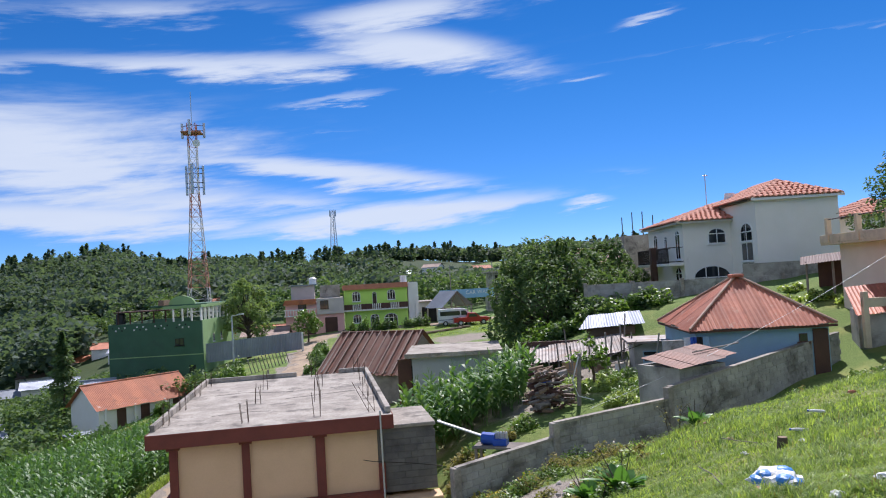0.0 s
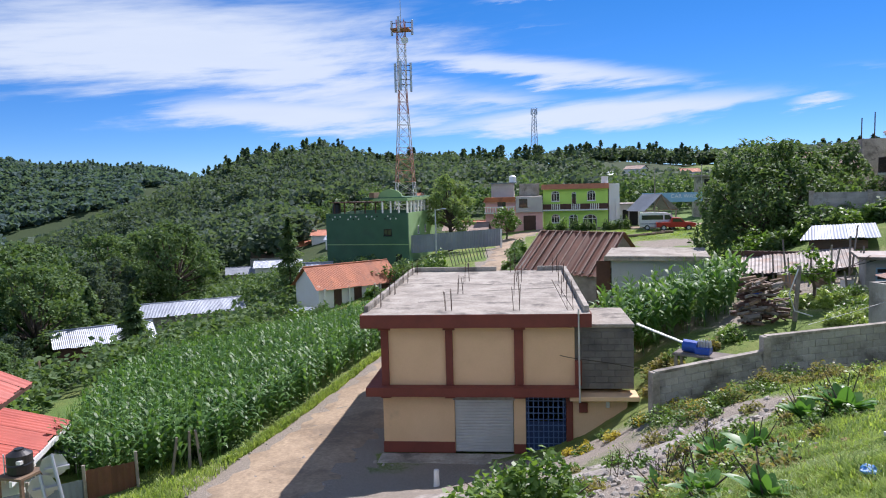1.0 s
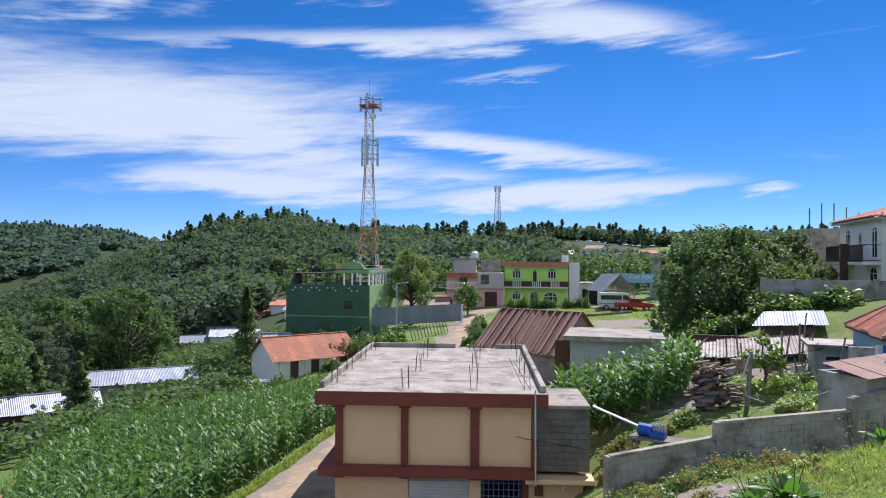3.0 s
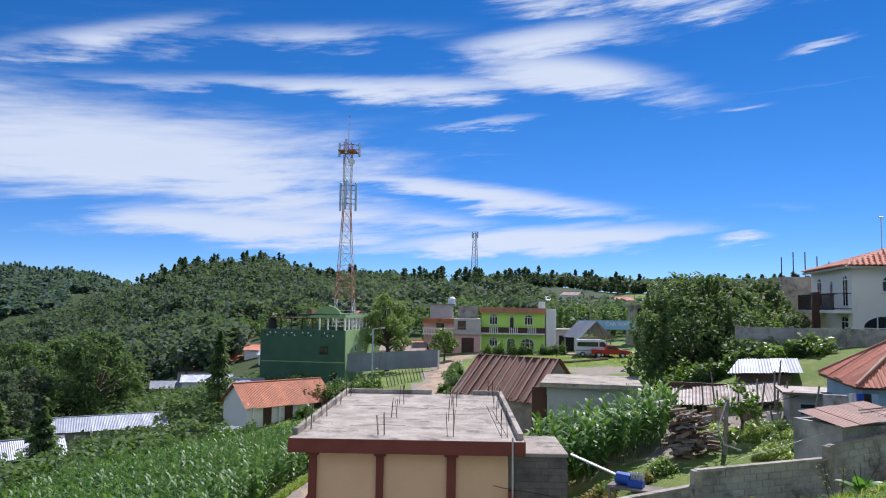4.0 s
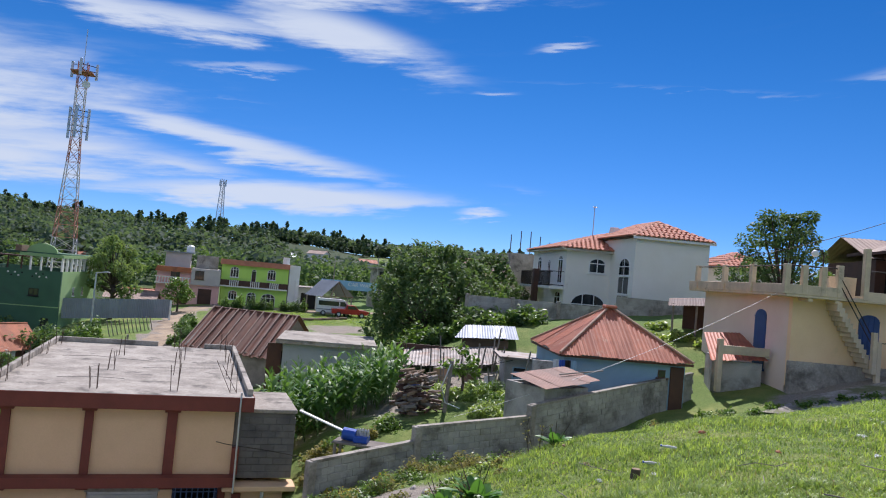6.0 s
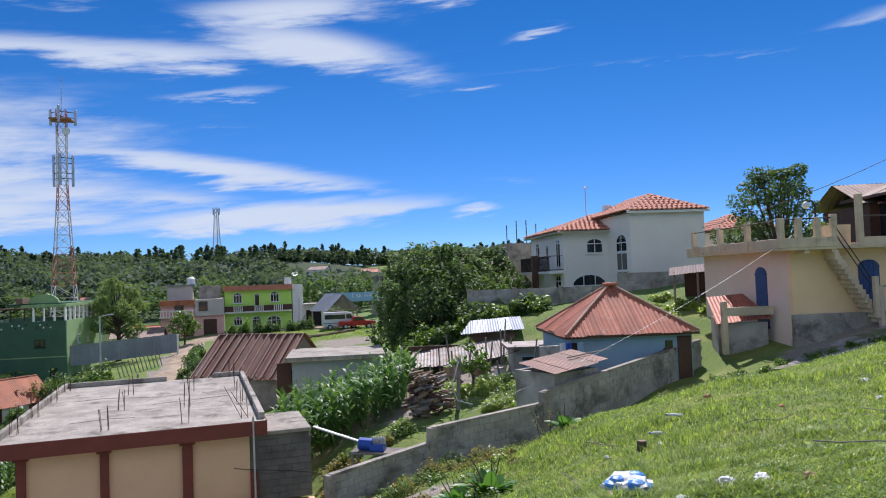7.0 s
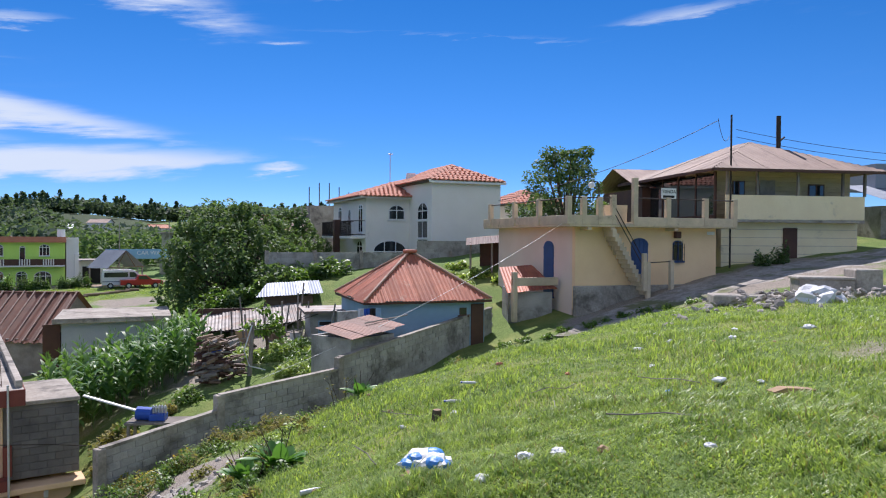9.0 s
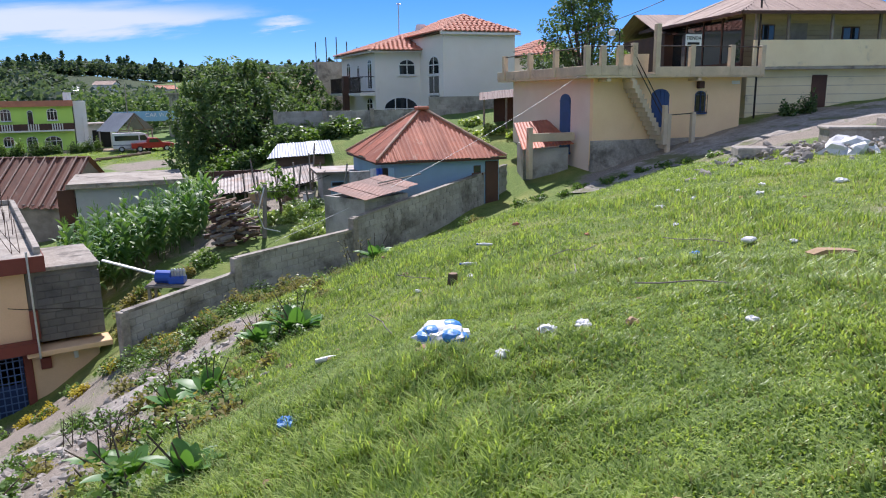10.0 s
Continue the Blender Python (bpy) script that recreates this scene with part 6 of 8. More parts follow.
def yard():
    # ramshackle sheds between the maize and the blue house
    s = thing("plank_shed", "ramshackle plank shed with weathered sheet roof", "shed", 4.0, 35.6, 0, -8)
    roof_sheets(s, (-0.2, -0.4, -4.5), (5.2, -0.6, -3.95), (0.6, 2.6, -3.85), (5.4, 2.6, -3.4), OLDTIN, 0.75, 0.16, 0.014, seed=2, droop=3)
    rng = random.Random(7)
    for k in range(20):
        if k not in (3, 4, 5, 9, 10):
            part("plank", boxes((k * 0.26, k * 0.26 + 0.22, 1.6, 1.64, -6.6, -4.4 + 0.03 * k - rng.random() * 0.2)), GREY_WOOD if k % 3 else DARK_WOOD, s)
    part("back_wall", boxes((0, 5.2, 2.4, 2.5, -6.6, -3.6)), DARK_WOOD, s)
    for x in (0.0, 1.8, 3.5, 5.0):
        part("post", rods(((x, -0.2, -6.6), (x + rng.uniform(-0.1, 0.1), -0.2, -4.3), 0.06)), GREY_WOOD, s)
    part("brace", rods(((0.4, -0.2, -6.3), (1.9, -0.1, -4.6), 0.06)), GREY_WOOD, s)
    t = thing("tin_roof_shed", "block shed with bright tin roof", "shed", 7.9, 38.4, 0, -12)
    box_walls(t, 2.5, 2.5, -6.0, -3.1, WOOD)
    roof_sheets(t, (-0.4, -0.5, -3.1), (3.0, -0.5, -2.9), (0.1, 2.8, -2.6), (3.0, 2.8, -2.5), TIN, 0.7, seed=5)
    u = thing("block_shed", "small grey block shed with blue door", "shed", 8.6, 31.8, 0, -8)
    box_walls(u, 1.9, 2.0, -6.0, -3.35, BLOCK)
    part("door", boxes((0.35, 1.05, -0.05, 0, -5.6, -3.7)), BLUE_WALL, u, "pale blue door with slats")
    for k in range(7):
        part("slat", boxes((0.4, 1.0, -0.07, -0.05, -5.4 + k * 0.25, -5.25 + k * 0.25)), DARK, u)
    part("roof", boxes((-0.3, 2.2, -0.4, 2.3, -3.35, -3.25)), OLDTIN, u)
    w = thing("woodpile", "heap of split firewood and old planks", "woodpile", 4.1, 27.6, h1(4.1, 27.6), 20)
    for k in range(190):
        a, L = rng.uniform(-0.7, 0.7), rng.uniform(0.25, 0.6)
        x, y, z = rng.uniform(-0.9, 0.9), rng.uniform(-0.4, 0.4), 0.05 + rng.random() ** 1.2 * 1.5
        x *= 1 - z * 0.3
        part("log", rods(((x - L / 2 * math.cos(a), y - L / 2 * math.sin(a), z), (x + L / 2 * math.cos(a), y + L / 2 * math.sin(a), z + rng.uniform(-0.12, 0.16)), rng.uniform(0.03, 0.075)), n=5), (GREY_WOOD, DARK_WOOD, WOOD)[k % 3], w)
    for k in range(26):
        x, y = rng.uniform(3.4, 9.2), rng.uniform(30.5, 35.2)
        z = h1(x, y)
        q = thing("timber_pole", "rough old pole or plank leaning in the yard", "timber", x, y, z, rng.uniform(0, 360), "yard timber")
        if k % 3:
            part("pole", rods(((0, 0, -0.1), (rng.uniform(-0.5, 0.5), 0.1, rng.uniform(0.9, 2.2)), 0.05, 0.035), n=6), GREY_WOOD, q)
        else:
            part("plank", boxes((-0.8, 0.8, -0.12, 0.12, 0.0, 0.04)), GREY_WOOD, q, m=pose(0, 0, 0.15, rng.uniform(-10, 10), rng.uniform(-35, -10), 0))
    for x, y, s2, mt in ((5.0, 33.2, 0.4, PLASTIC_BLUE), (6.1, 33.6, 0.5, CARDBOARD), (4.4, 34.4, 0.5, RUST), (8.0, 32.2, 0.35, CLOTH_WHITE), (7.2, 33.0, 0.45, WOOD)):
        q = thing("crate", "old crate and oddments in the cluttered yard", "crate", x, y, h1(x, y), rng.uniform(0, 90), "yard clutter")
        part("crate_body", wall_with_holes(0, s2, 0, s2, 0, s2, []), mt, q)
        part("rim", boxes((-0.02, s2 + 0.02, -0.02, s2 + 0.02, s2, s2 + 0.03)), GREY_WOOD, q)
    p = thing("dead_post", "old timber post with rope and branches", "post", 5.2, 27.6, h1(5.2, 27.6))
    part("post", rods(((0, 0, -0.3), (0.15, 0, 2.0), 0.09, 0.07)), GREY_WOOD, p)
    part("rope", tube([(0.1, -0.1, 1.9), (-0.2, -0.15, 1.0), (0.0, -0.1, 0.4), (0.6, 0, 0.2)], 0.025), CLOTH_WHITE, p)
    # blue hand mill with a long white chute, and its bottles
    m = thing("maize_mill", "blue maize sheller with pale wooden chute", "mill", 1.5, 24.2, h1(1.5, 24.2) + 0.05, -20)
    part("drum", rods(((-0.25, 0, 0.75), (0.2, 0, 0.72), 0.2), n=14), PLASTIC_BLUE, m)
    part("crate", boxes((0.15, 0.62, -0.2, 0.2, 0.53, 0.74), bevel=0.02), PLASTIC_BLUE, m, "blue plastic crate")
    part("chute", boxes((-1.9, -0.1, -0.07, 0.07, -0.02, 0.02)), WHITE_PAINT, m, "long pale chute board", m=pose(0, 0, 0.75, 0, 17, 0))
    part("table", boxes((-0.5, 1.3, -0.4, 0.4, 0.47, 0.53)), GREY_WOOD, m)
    for x, y in ((-0.4, -0.3), (1.2, -0.3), (1.2, 0.3), (-0.4, 0.3)):
        part("leg", boxes((x - 0.04, x + 0.04, y - 0.04, y + 0.04, -0.6, 0.47)), GREY_WOOD, m)
    for k in range(5):
        b = thing("water_bottle", "clear plastic bottle standing in the blue crate", "bottle", 1.72 + k * 0.085, 24.12 - k * 0.03, h1(1.5, 24.2) + 0.79, 0, "bottles")
        part("bottle", rods(((0, 0, 0), (0, 0, 0.17), 0.05), ((0, 0, 0.17), (0, 0, 0.24), 0.05, 0.018), n=10), STEEL, b)
    # fence of leaning stakes by the far road
    f = thing("stake_fence", "leaning stakes fence beside the dirt road", "fence", -18.5, 72, 0, 60)
    for k in range(12):
        z = h1(-18.5 + k * 0.25, 72 + k * 0.43)
        part("stake", rods(((k * 0.5, 0, z - 0.2), (k * 0.5 - 0.5, 0.1, z + 1.4), 0.045)), GREY_WOOD, f)
    # logs on the lawn
    for k in range(6):
        x, y = -2 + k * 1.1, 92 + k * 0.7
        l = thing("log_pile", "cut logs lying on the lawn", "logs", x, y, h1(x, y), 20, "logs on lawn")
        part("log", rods(((-0.8, 0, 0.15), (0.8, 0, 0.15), 0.16), n=9), WOOD, l)
    # rebar house behind the tree
    q = thing("unfinished_house", "unfinished concrete house with rebar on its roof", "house", 17.5, 66, 0, 0)
    box_walls(q, 8, 6, -3, 2.9, CONCRETE)
    for k in range(9):
        part("rebar", rods(((k * 0.95, 0.2, 2.9), (k * 0.95, 0.2, 4.6 + 0.5 * math.sin(k)), 0.045)), REBAR, q)
    q = gable_house("rust_roof_house", "small house with rusty roof behind the trees", 12.2, 64, 0, 4.5, 5, 0.4, 1.9, -4, PINK_BEIGE, RUST)
    # dark sheet on the wall, coloured as the shade indoors
    part("opening", boxes((2.2, 3.4, -0.03, 0, -1.0, 0.1)), DARK, q)
    # overhead cables
    for a, b, sag in (((20.0, 26.0, 1.9), (5.0, 24.5, -4.7), 0.5), ((26.5, 25.9, 5.6), (17.6, 31, 1.8), 0.4), ((5.2, 27.6, -3.4), (8.7, 31.6, -3.2), 0.3), ((26.5, 25.9, 5.7), (31.0, 29.5, 5.6), 0.6), ((31.5, 29.5, 6.0), (46, 24, 4.6), 0.4), ((31.5, 29.5, 5.6), (46, 24, 4.2), 0.4), ((3.4, 36, -4.3), (8.9, 31.6, -3.4), 0.4)):
        pts = []
        for k in range(13):
            u = k / 12
            pts.append(tuple(a[i] + (b[i] - a[i]) * u - (sag * 4 * u * (1 - u) if i == 2 else 0) for i in range(3)))
        tagged(part("overhead_cable", tube(pts, 0.014 if b[0] > 8 else 0.006, 5), IRON if b[0] > 8 else CLOTH_WHITE), "thin slack overhead cable", "cable", "cables")
    # concrete wash trough, rubble, sacks, litter on the grass
    t = thing("wash_trough", "grey concrete wash trough", "trough", 17.6, 14.2, h1(17.6, 14.2), -35)
    part("basin", wall_with_holes(0, 1.4, 0, 0.55, 0, 0.9, []), CONCRETE, t)
    part("tub", boxes((1.4, 2.1, 0, 0.9, -0.2, 0.85), bevel=0.03), CONCRETE, t)
    part("basin_rim", boxes((-0.05, 1.4, -0.05, 0.95, 0.55, 0.63), bevel=0.02), CONCRETE, t)
    part("slab", boxes((2.1, 3.4, 0.1, 0.8, -0.2, 0.4), bevel=0.03), CONCRETE, t)
    part("basin", boxes((-2.6, -0.8, -1.9, -1.0, -0.1, 0.22), bevel=0.03), CONCRETE, t)


yard()


# ---- plants ----
def mesh_from(name, co, faces, material, kind="", label="", category="", parent=None, m=None, smooth=False):
    """A mesh object from arrays of corners and of faces with equally many corners."""
    me = bpy.data.meshes.new(name)
    k = faces.shape[1]
    me.vertices.add(len(co))
    me.vertices.foreach_set("co", np.ascontiguousarray(co, dtype=np.float32).ravel())
    me.loops.add(faces.size)
    me.loops.foreach_set("vertex_index", faces.ravel().astype(np.int32))
    me.polygons.add(len(faces))
    me.polygons.foreach_set("loop_start", np.arange(0, faces.size, k, dtype=np.int32))
    if smooth:
        me.polygons.foreach_set("use_smooth", np.ones(len(faces), bool))
    me.update(calc_edges=True)
    me.materials.append(material)
    ob = new(name, me)
    if parent:
        ob.parent = parent
    if m is not None:
        ob.matrix_basis = m
    return tagged(ob, label, category, "", kind)


def leaves(centres, size, rng, flat=0.5, slim=0.45, outward=None):
    """Rhombic leaves folded along the rib, at random turns. flat: how much they lie level; outward: the direction each hangs to."""
    n = len(centres)
    d = rng.normal(size=(n, 3))
    if outward is not None:
        d = d * 0.6 + outward
    d[:, 2] = d[:, 2] * (1 - flat) - 0.25
    d /= np.linalg.norm(d, axis=1)[:, None]
    u = np.cross(d, rng.normal(size=(n, 3)) * 0.5 + np.array([0, 0, 1.0]))
    u /= np.linalg.norm(u, axis=1)[:, None]
    w = np.cross(u, d)
    s = (size * rng.uniform(0.6, 1.35, n))[:, None]
    a, c = centres - d * s * 0.5, centres + d * s * 0.5
    b = centres + u * s * slim * 0.5 + w * s * 0.1
    e = centres - u * s * slim * 0.5 + w * s * 0.1
    co = np.stack((a, b, c, e), 1).reshape(-1, 3)
    return co, np.arange(4 * n).reshape(-1, 4)


def ball(n, rng, shell=0.55):
    p = rng.normal(size=(n, 3))
    p /= np.linalg.norm(p, axis=1)[:, None]
    return p * (shell + (1 - shell) * rng.random(n)[:, None] ** 0.5)


def make_tree(name, label, x, y, z, tall, radius, crown_from, leaf, seed, count=5000, leaf_size=0.28, clumps=16, sparse=1.0, lobe=1.0, squash=0.72):
    """A tapered trunk with limbs, and a crown of clumps of leaves round the limbs' ends."""
    rng = np.random.default_rng(seed)
    g = thing(name, label, "tree", x, y, z)
    bm = bm_new()
    fork = crown_from + (tall - crown_from) * 0.25
    add_rod(bm, (0, 0, -0.5), (0.1, 0.05, fork * 0.6), 0.035 * tall, 0.026 * tall, n=9)
    add_rod(bm, (0.1, 0.05, fork * 0.6), (0, 0.1, fork), 0.026 * tall, 0.02 * tall, n=9)
    centres = []
    for k in range(clumps):
        u = (k + 0.5) / clumps
        zz = crown_from + (tall - crown_from) * (0.12 + 0.8 * u) + rng.normal() * 0.25
        prof = math.sin(math.pi * min(0.97, 0.25 + 0.7 * u)) ** 0.7
        a = k * 2.4 + rng.normal() * 0.4
        rr = radius * prof * rng.uniform(0.45, 0.78 + 0.2 * (lobe < 1))
        c = np.array([rr * math.cos(a), rr * math.sin(a), zz])
        centres.append((c, lobe * radius * rng.uniform(0.3, 0.46) * (0.75 + 0.35 * prof)))
        mid = Vector(c) * 0.55 + Vector((0, 0, fork * 0.4))
        add_rod(bm, (0, 0.05, min(fork, zz * 0.8)), mid, 0.012 * tall, 0.008 * tall, n=6)
        add_rod(bm, mid, c, 0.008 * tall, 0.003 * tall, n=5)
    part("trunk", bm, BARK, g, smooth=True)
    pts, outs = [], []
    for c, r in centres:
        n = int(count / clumps * sparse)
        b = ball(n, rng, 0.45)
        pts.append(c + b * r * np.array([1, 1, squash]) * (1 + 0.25 * np.sin(b[:, :1] * 5 + c[0])))
        outs.append(b)
    co, f = leaves(np.concatenate(pts), leaf_size, rng, 0.35, 0.5, np.concatenate(outs) * 0.7)
    mesh_from("crown", co, f, leaf, parent=g)
    return g


def make_pine(x, y, z, tall, radius, seed, label="dark narrow conifer among the houses"):
    rng = np.random.default_rng(seed)
    g = thing("conifer_tree", label, "tree", x, y, z)
    part("trunk", rods(((0, 0, -0.5), (0, 0, tall * 0.95), 0.02 * tall, 0.02)), BARK, g)
    n = 3600
    u = rng.random(n) ** 0.8
    tier = 0.75 + 0.25 * np.sin(u * 40)
    r = radius * (1 - u) ** 0.8 * tier * np.sqrt(rng.random(n)) * (0.8 + 0.3 * np.sin(3 * rng.random(n)))
    a = rng.random(n) * math.tau
    c = np.column_stack((r * np.cos(a), r * np.sin(a), tall * (0.12 + 0.88 * u)))
    co, f = leaves(c, 0.42, rng, 0.6, 0.35, np.column_stack((np.cos(a), np.sin(a), -0.3 * np.ones(n))))
    mesh_from("crown", co, f, TREE_LEAF, parent=g)


def trees():
    make_tree("broadleaf_tree", "large dark green broadleaf tree beside the lawn", 8.7, 52.5, -6.3, 8.6, 6.2, 0.2, TREE_LEAF, 1, 30000, 0.3, 80, lobe=0.5, squash=0.7)
    make_tree("broadleaf_tree", "dark bushy tree beside the villa wall", 14.0, 58, -4.0, 6.4, 2.9, 0.8, TREE_LEAF, 2, 8000, 0.26, 28, lobe=0.7)
    make_tree("broadleaf_tree", "bright green young tree by the block wall", 12.2, 47.2, -4.4, 3.4, 1.8, 0.8, BUSH_LEAF, 3, 2500, 0.3, 10)
    make_tree("broadleaf_tree", "small tree in front of the compound wall", 10.6, 45.0, -5.5, 4.0, 2.1, 0.8, TREE_LEAF, 33, 3000, 0.28, 12)
    make_tree("broadleaf_tree", "sparse tree rising behind the roof terrace", 23.2, 33.4, -2.0, 7.3, 2.7, 0.6, TREE_LEAF, 4, 9000, 0.22, 36, lobe=0.66, squash=0.6)
    make_tree("broadleaf_tree", "pale green airy tree beside the green building", -23.0, 88.5, -8.2, 9.6, 3.4, 2.0, PALE_LEAF, 5, 9000, 0.3, 34, lobe=0.66)
    make_tree("broadleaf_tree", "small round tree before the pink house", -17.2, 96.5, -7.6, 4.2, 2.0, 1.2, BUSH_LEAF, 6, 2500, 0.3, 10)
    make_tree("broadleaf_tree", "slender young tree in the yard", 6.2, 29.6, -5.2, 2.4, 0.9, 1.2, BUSH_LEAF, 7, 500, 0.22, 7)
    make_pine(-34.2, 66.5, -11.4, 8.6, 2.3, 8)
    make_pine(-38.8, 48.4, -13.3, 5.3, 2.2, 9)
    make_pine(-46.0, 52.0, -14.0, 6.0, 2.4, 10)
    rng = random.Random(21)
    spots = [(-47, 47), (-52, 51), (-45, 42.5), (-56, 56), (-60, 62), (-38.5, 34.5), (-34, 30), (-30.5, 26), (-64, 76), (-70, 84), (-76, 78), (-80, 92), (-66, 94), (-60, 84), (-62, 70), (-58, 60), (-86, 84), (-90, 100), (-70, 104), (-74, 68), (-66, 58), (-72, 94), (-80, 74), (-68, 50), (-62, 52),
             (-64, 44), (-58, 42), (-52, 38), (-47, 35), (-40, 33), (-36, 30), (-33, 27), (-43, 38), (-50, 30), (-44, 28), (-56, 34), (-30, 24), (-84, 66), (-78, 60)]
    base = [make_tree("broadleaf_tree", "dark valley tree in a dense grove", 0, 0, -500, 9.5, 3.9, 1.0, (TREE_LEAF, TREE_LEAF, FAR_LEAF)[k], 40 + k, 6500, 0.4, 30, lobe=0.72) for k in range(3)]
    for k, (x, y) in enumerate(spots):
        s = rng.uniform(0.8, 1.2) * (0.5 if y < 45 else 1.14)
        o = copy_thing(base[k % 3], pose(x, y, h1(x, y) - 0.3, 0, 0, rng.uniform(0, 360)))
        o.scale = (s, s, s)
        tagged(o, group="valley grove")
    for b in base:
        for o in (*b.children_recursive, b):
            bpy.data.objects.remove(o)


trees()


def bush(x, y, r, tall, leaf, seed, count=900, size=0.16, label="leafy green bush", z=None, slim=0.6):
    rng = np.random.default_rng(seed)
    b = ball(count, rng, 0.35)
    b[:, 2] = np.abs(b[:, 2])
    lump = 0.75 + 0.35 * np.sin(b[:, :1] * 4 + seed) * np.cos(b[:, 1:2] * 5 - seed)
    pts = b * np.array([r, r, tall]) * lump
    co, f = leaves(pts, size, rng, 0.4, slim, b * 0.8)
    g = thing("bush", label, "bush", x, y, (h1(x, y) if z is None else z) - 0.05)
    mesh_from("foliage", co, f, leaf, parent=g)
    bm = bm_new()
    for k in range(6):
        a = k * 1.1 + seed
        add_rod(bm, (0, 0, -0.1), (0.6 * r * math.cos(a), 0.6 * r * math.sin(a), tall * 0.6), 0.025, 0.008, n=5)
    part("branching_stem", bm, BARK, g)


def bushes():
    bush(-1.7, 9.5, 1.45, 1.0, BUSH_LEAF, 1, 4200, 0.13, "big leafy bush low on the slope")
    rng = random.Random(31)
    k = 2
    rows = [((-30, 69), (-19.5, 70), 9, 1.9, 2.0), ((-10.8, 62), (-14.0, 88), 12, 0.9, 1.2), ((-12.5, 102), (-1, 103.5), 11, 0.9, 1.9), ((-28, 65), (-18.5, 66), 9, 1.7, 2.4), ((5.5, 42.5), (14, 43), 7, 1.4, 1.5), ((-34, 62), (-30, 66), 3, 1.3, 1.5), ((-24, 62), (-17, 58), 5, 1.2, 1.0), ((-16.5, 20.5), (-15.3, 24), 4, 0.9, 1.0),
            ((-31, 36), (-25, 56), 8, 1.4, 1.8), ((-22, 22), (-19, 20.5), 3, 1.2, 1.6), ((1.0, 60), (4, 57), 2, 1.4, 1.6), ((-27, 24), (-22.5, 21), 4, 1.8, 2.4)]
    for (xa, ya), (xb, yb), n, r, tall in rows:
        for i in range(n):
            u = (i + 0.5) / n
            bush(xa + (xb - xa) * u + rng.uniform(-0.5, 0.5), ya + (yb - ya) * u + rng.uniform(-0.5, 0.5), r * rng.uniform(0.8, 1.2), tall * rng.uniform(0.7, 1.2), (BUSH_LEAF, TREE_LEAF)[i % 2], k, 900, 0.2 if r < 1.2 else 0.28, "leafy green bush along the road and yards")
            k += 1
    # weeds along the foot of the wall and on the stony slope
    for i in range(46):
        u = i / 45
        x, y = 0.4 + 11.5 * u + rng.uniform(-0.5, 0.5), 19.3 + 5.2 * u + rng.uniform(-1.3, 0.2)
        bush(x, y, rng.uniform(0.45, 0.85), rng.uniform(0.3, 0.65), (BUSH_LEAF, DRY_LEAF, BUSH_LEAF, PALE_LEAF, DRY_LEAF)[i % 5], 200 + i, 800, 0.075, "straggling weeds at the foot of the wall")
    for i in range(26):
        y = rng.uniform(9.0, 19)
        x = rng.uniform(-2.6, 0.6 + 0.2 * (y - 8))
        bush(x, y, rng.uniform(0.25, 0.55), rng.uniform(0.15, 0.4), (BUSH_LEAF, DRY_LEAF, BUSH_LEAF, DRY_LEAF, BUSH_LEAF)[i % 5], 300 + i, 320, 0.09, "low weeds on the stony slope")
    for i in range(60):
        u = rng.random()
        x, y = 0.2 + 3.6 * u + rng.gauss(0, 0.35), 6.2 + 9.0 * u + rng.gauss(0, 0.5)
        bush(x, y, rng.uniform(0.2, 0.45), rng.uniform(0.12, 0.3), (BUSH_LEAF, GRASS_LEAF, BUSH_LEAF, DRY_LEAF)[i % 4], 520 + i, 260, 0.07, "low creeping weeds on the brow of the bank")
    for i in range(14):
        x, y = -2.5 + i * 0.36 + rng.uniform(-0.2, 0.2), 20.3 + rng.uniform(-0.8, 0.4)
        bush(x, y, rng.uniform(0.3, 0.5), rng.uniform(0.25, 0.4), YELLOW_LEAF if i % 2 else BUSH_LEAF, 360 + i, 380, 0.08, "yellow flowering weeds at the verge")
    for i in range(16):
        bush(-24.5 + rng.uniform(-1.5, 7), 53 + rng.uniform(-2.5, 4.5), rng.uniform(0.7, 1.2), rng.uniform(0.4, 0.8), (DRY_LEAF, DRY_LEAF, BUSH_LEAF)[i % 3], 600 + i, 700, 0.2, "dry tall grass beside the maize", slim=0.2)
    # the green thicket and weedy ground behind the wall
    for i in range(16):
        bush(5.8 + rng.uniform(-0.4, 2.6), 28 + rng.uniform(-1.2, 2.6), rng.uniform(0.8, 1.2), rng.uniform(0.35, 0.75), (GRASS_LEAF, GRASS_LEAF, BUSH_LEAF)[i % 3], 400 + i, 2200, 0.26, "bright green undergrowth in the yard", slim=0.16)
    for i in range(10):
        bush(1.2 + rng.uniform(-1.0, 1.8), 24.5 + rng.uniform(-0.6, 2.0), rng.uniform(0.4, 0.7), rng.uniform(0.4, 0.7), (DRY_LEAF, BUSH_LEAF, DRY_LEAF)[i % 3], 430 + i, 500, 0.13, "dry grass and weeds")
    for i in range(10):
        bush(15 + rng.uniform(0, 5), 34 + rng.uniform(0, 5), rng.uniform(0.6, 1.1), rng.uniform(0.4, 0.9), GRASS_LEAF, 450 + i, 800, 0.2, "lush grass bank behind the houses")
    for i, (x, y) in enumerate(((28.2, 24.8), (29.2, 24.5))):
        bush(x, y, 0.55, 0.9 + 0.3 * i, TREE_LEAF, 470 + i, 700, 0.14, "round shrub against the cream wall")
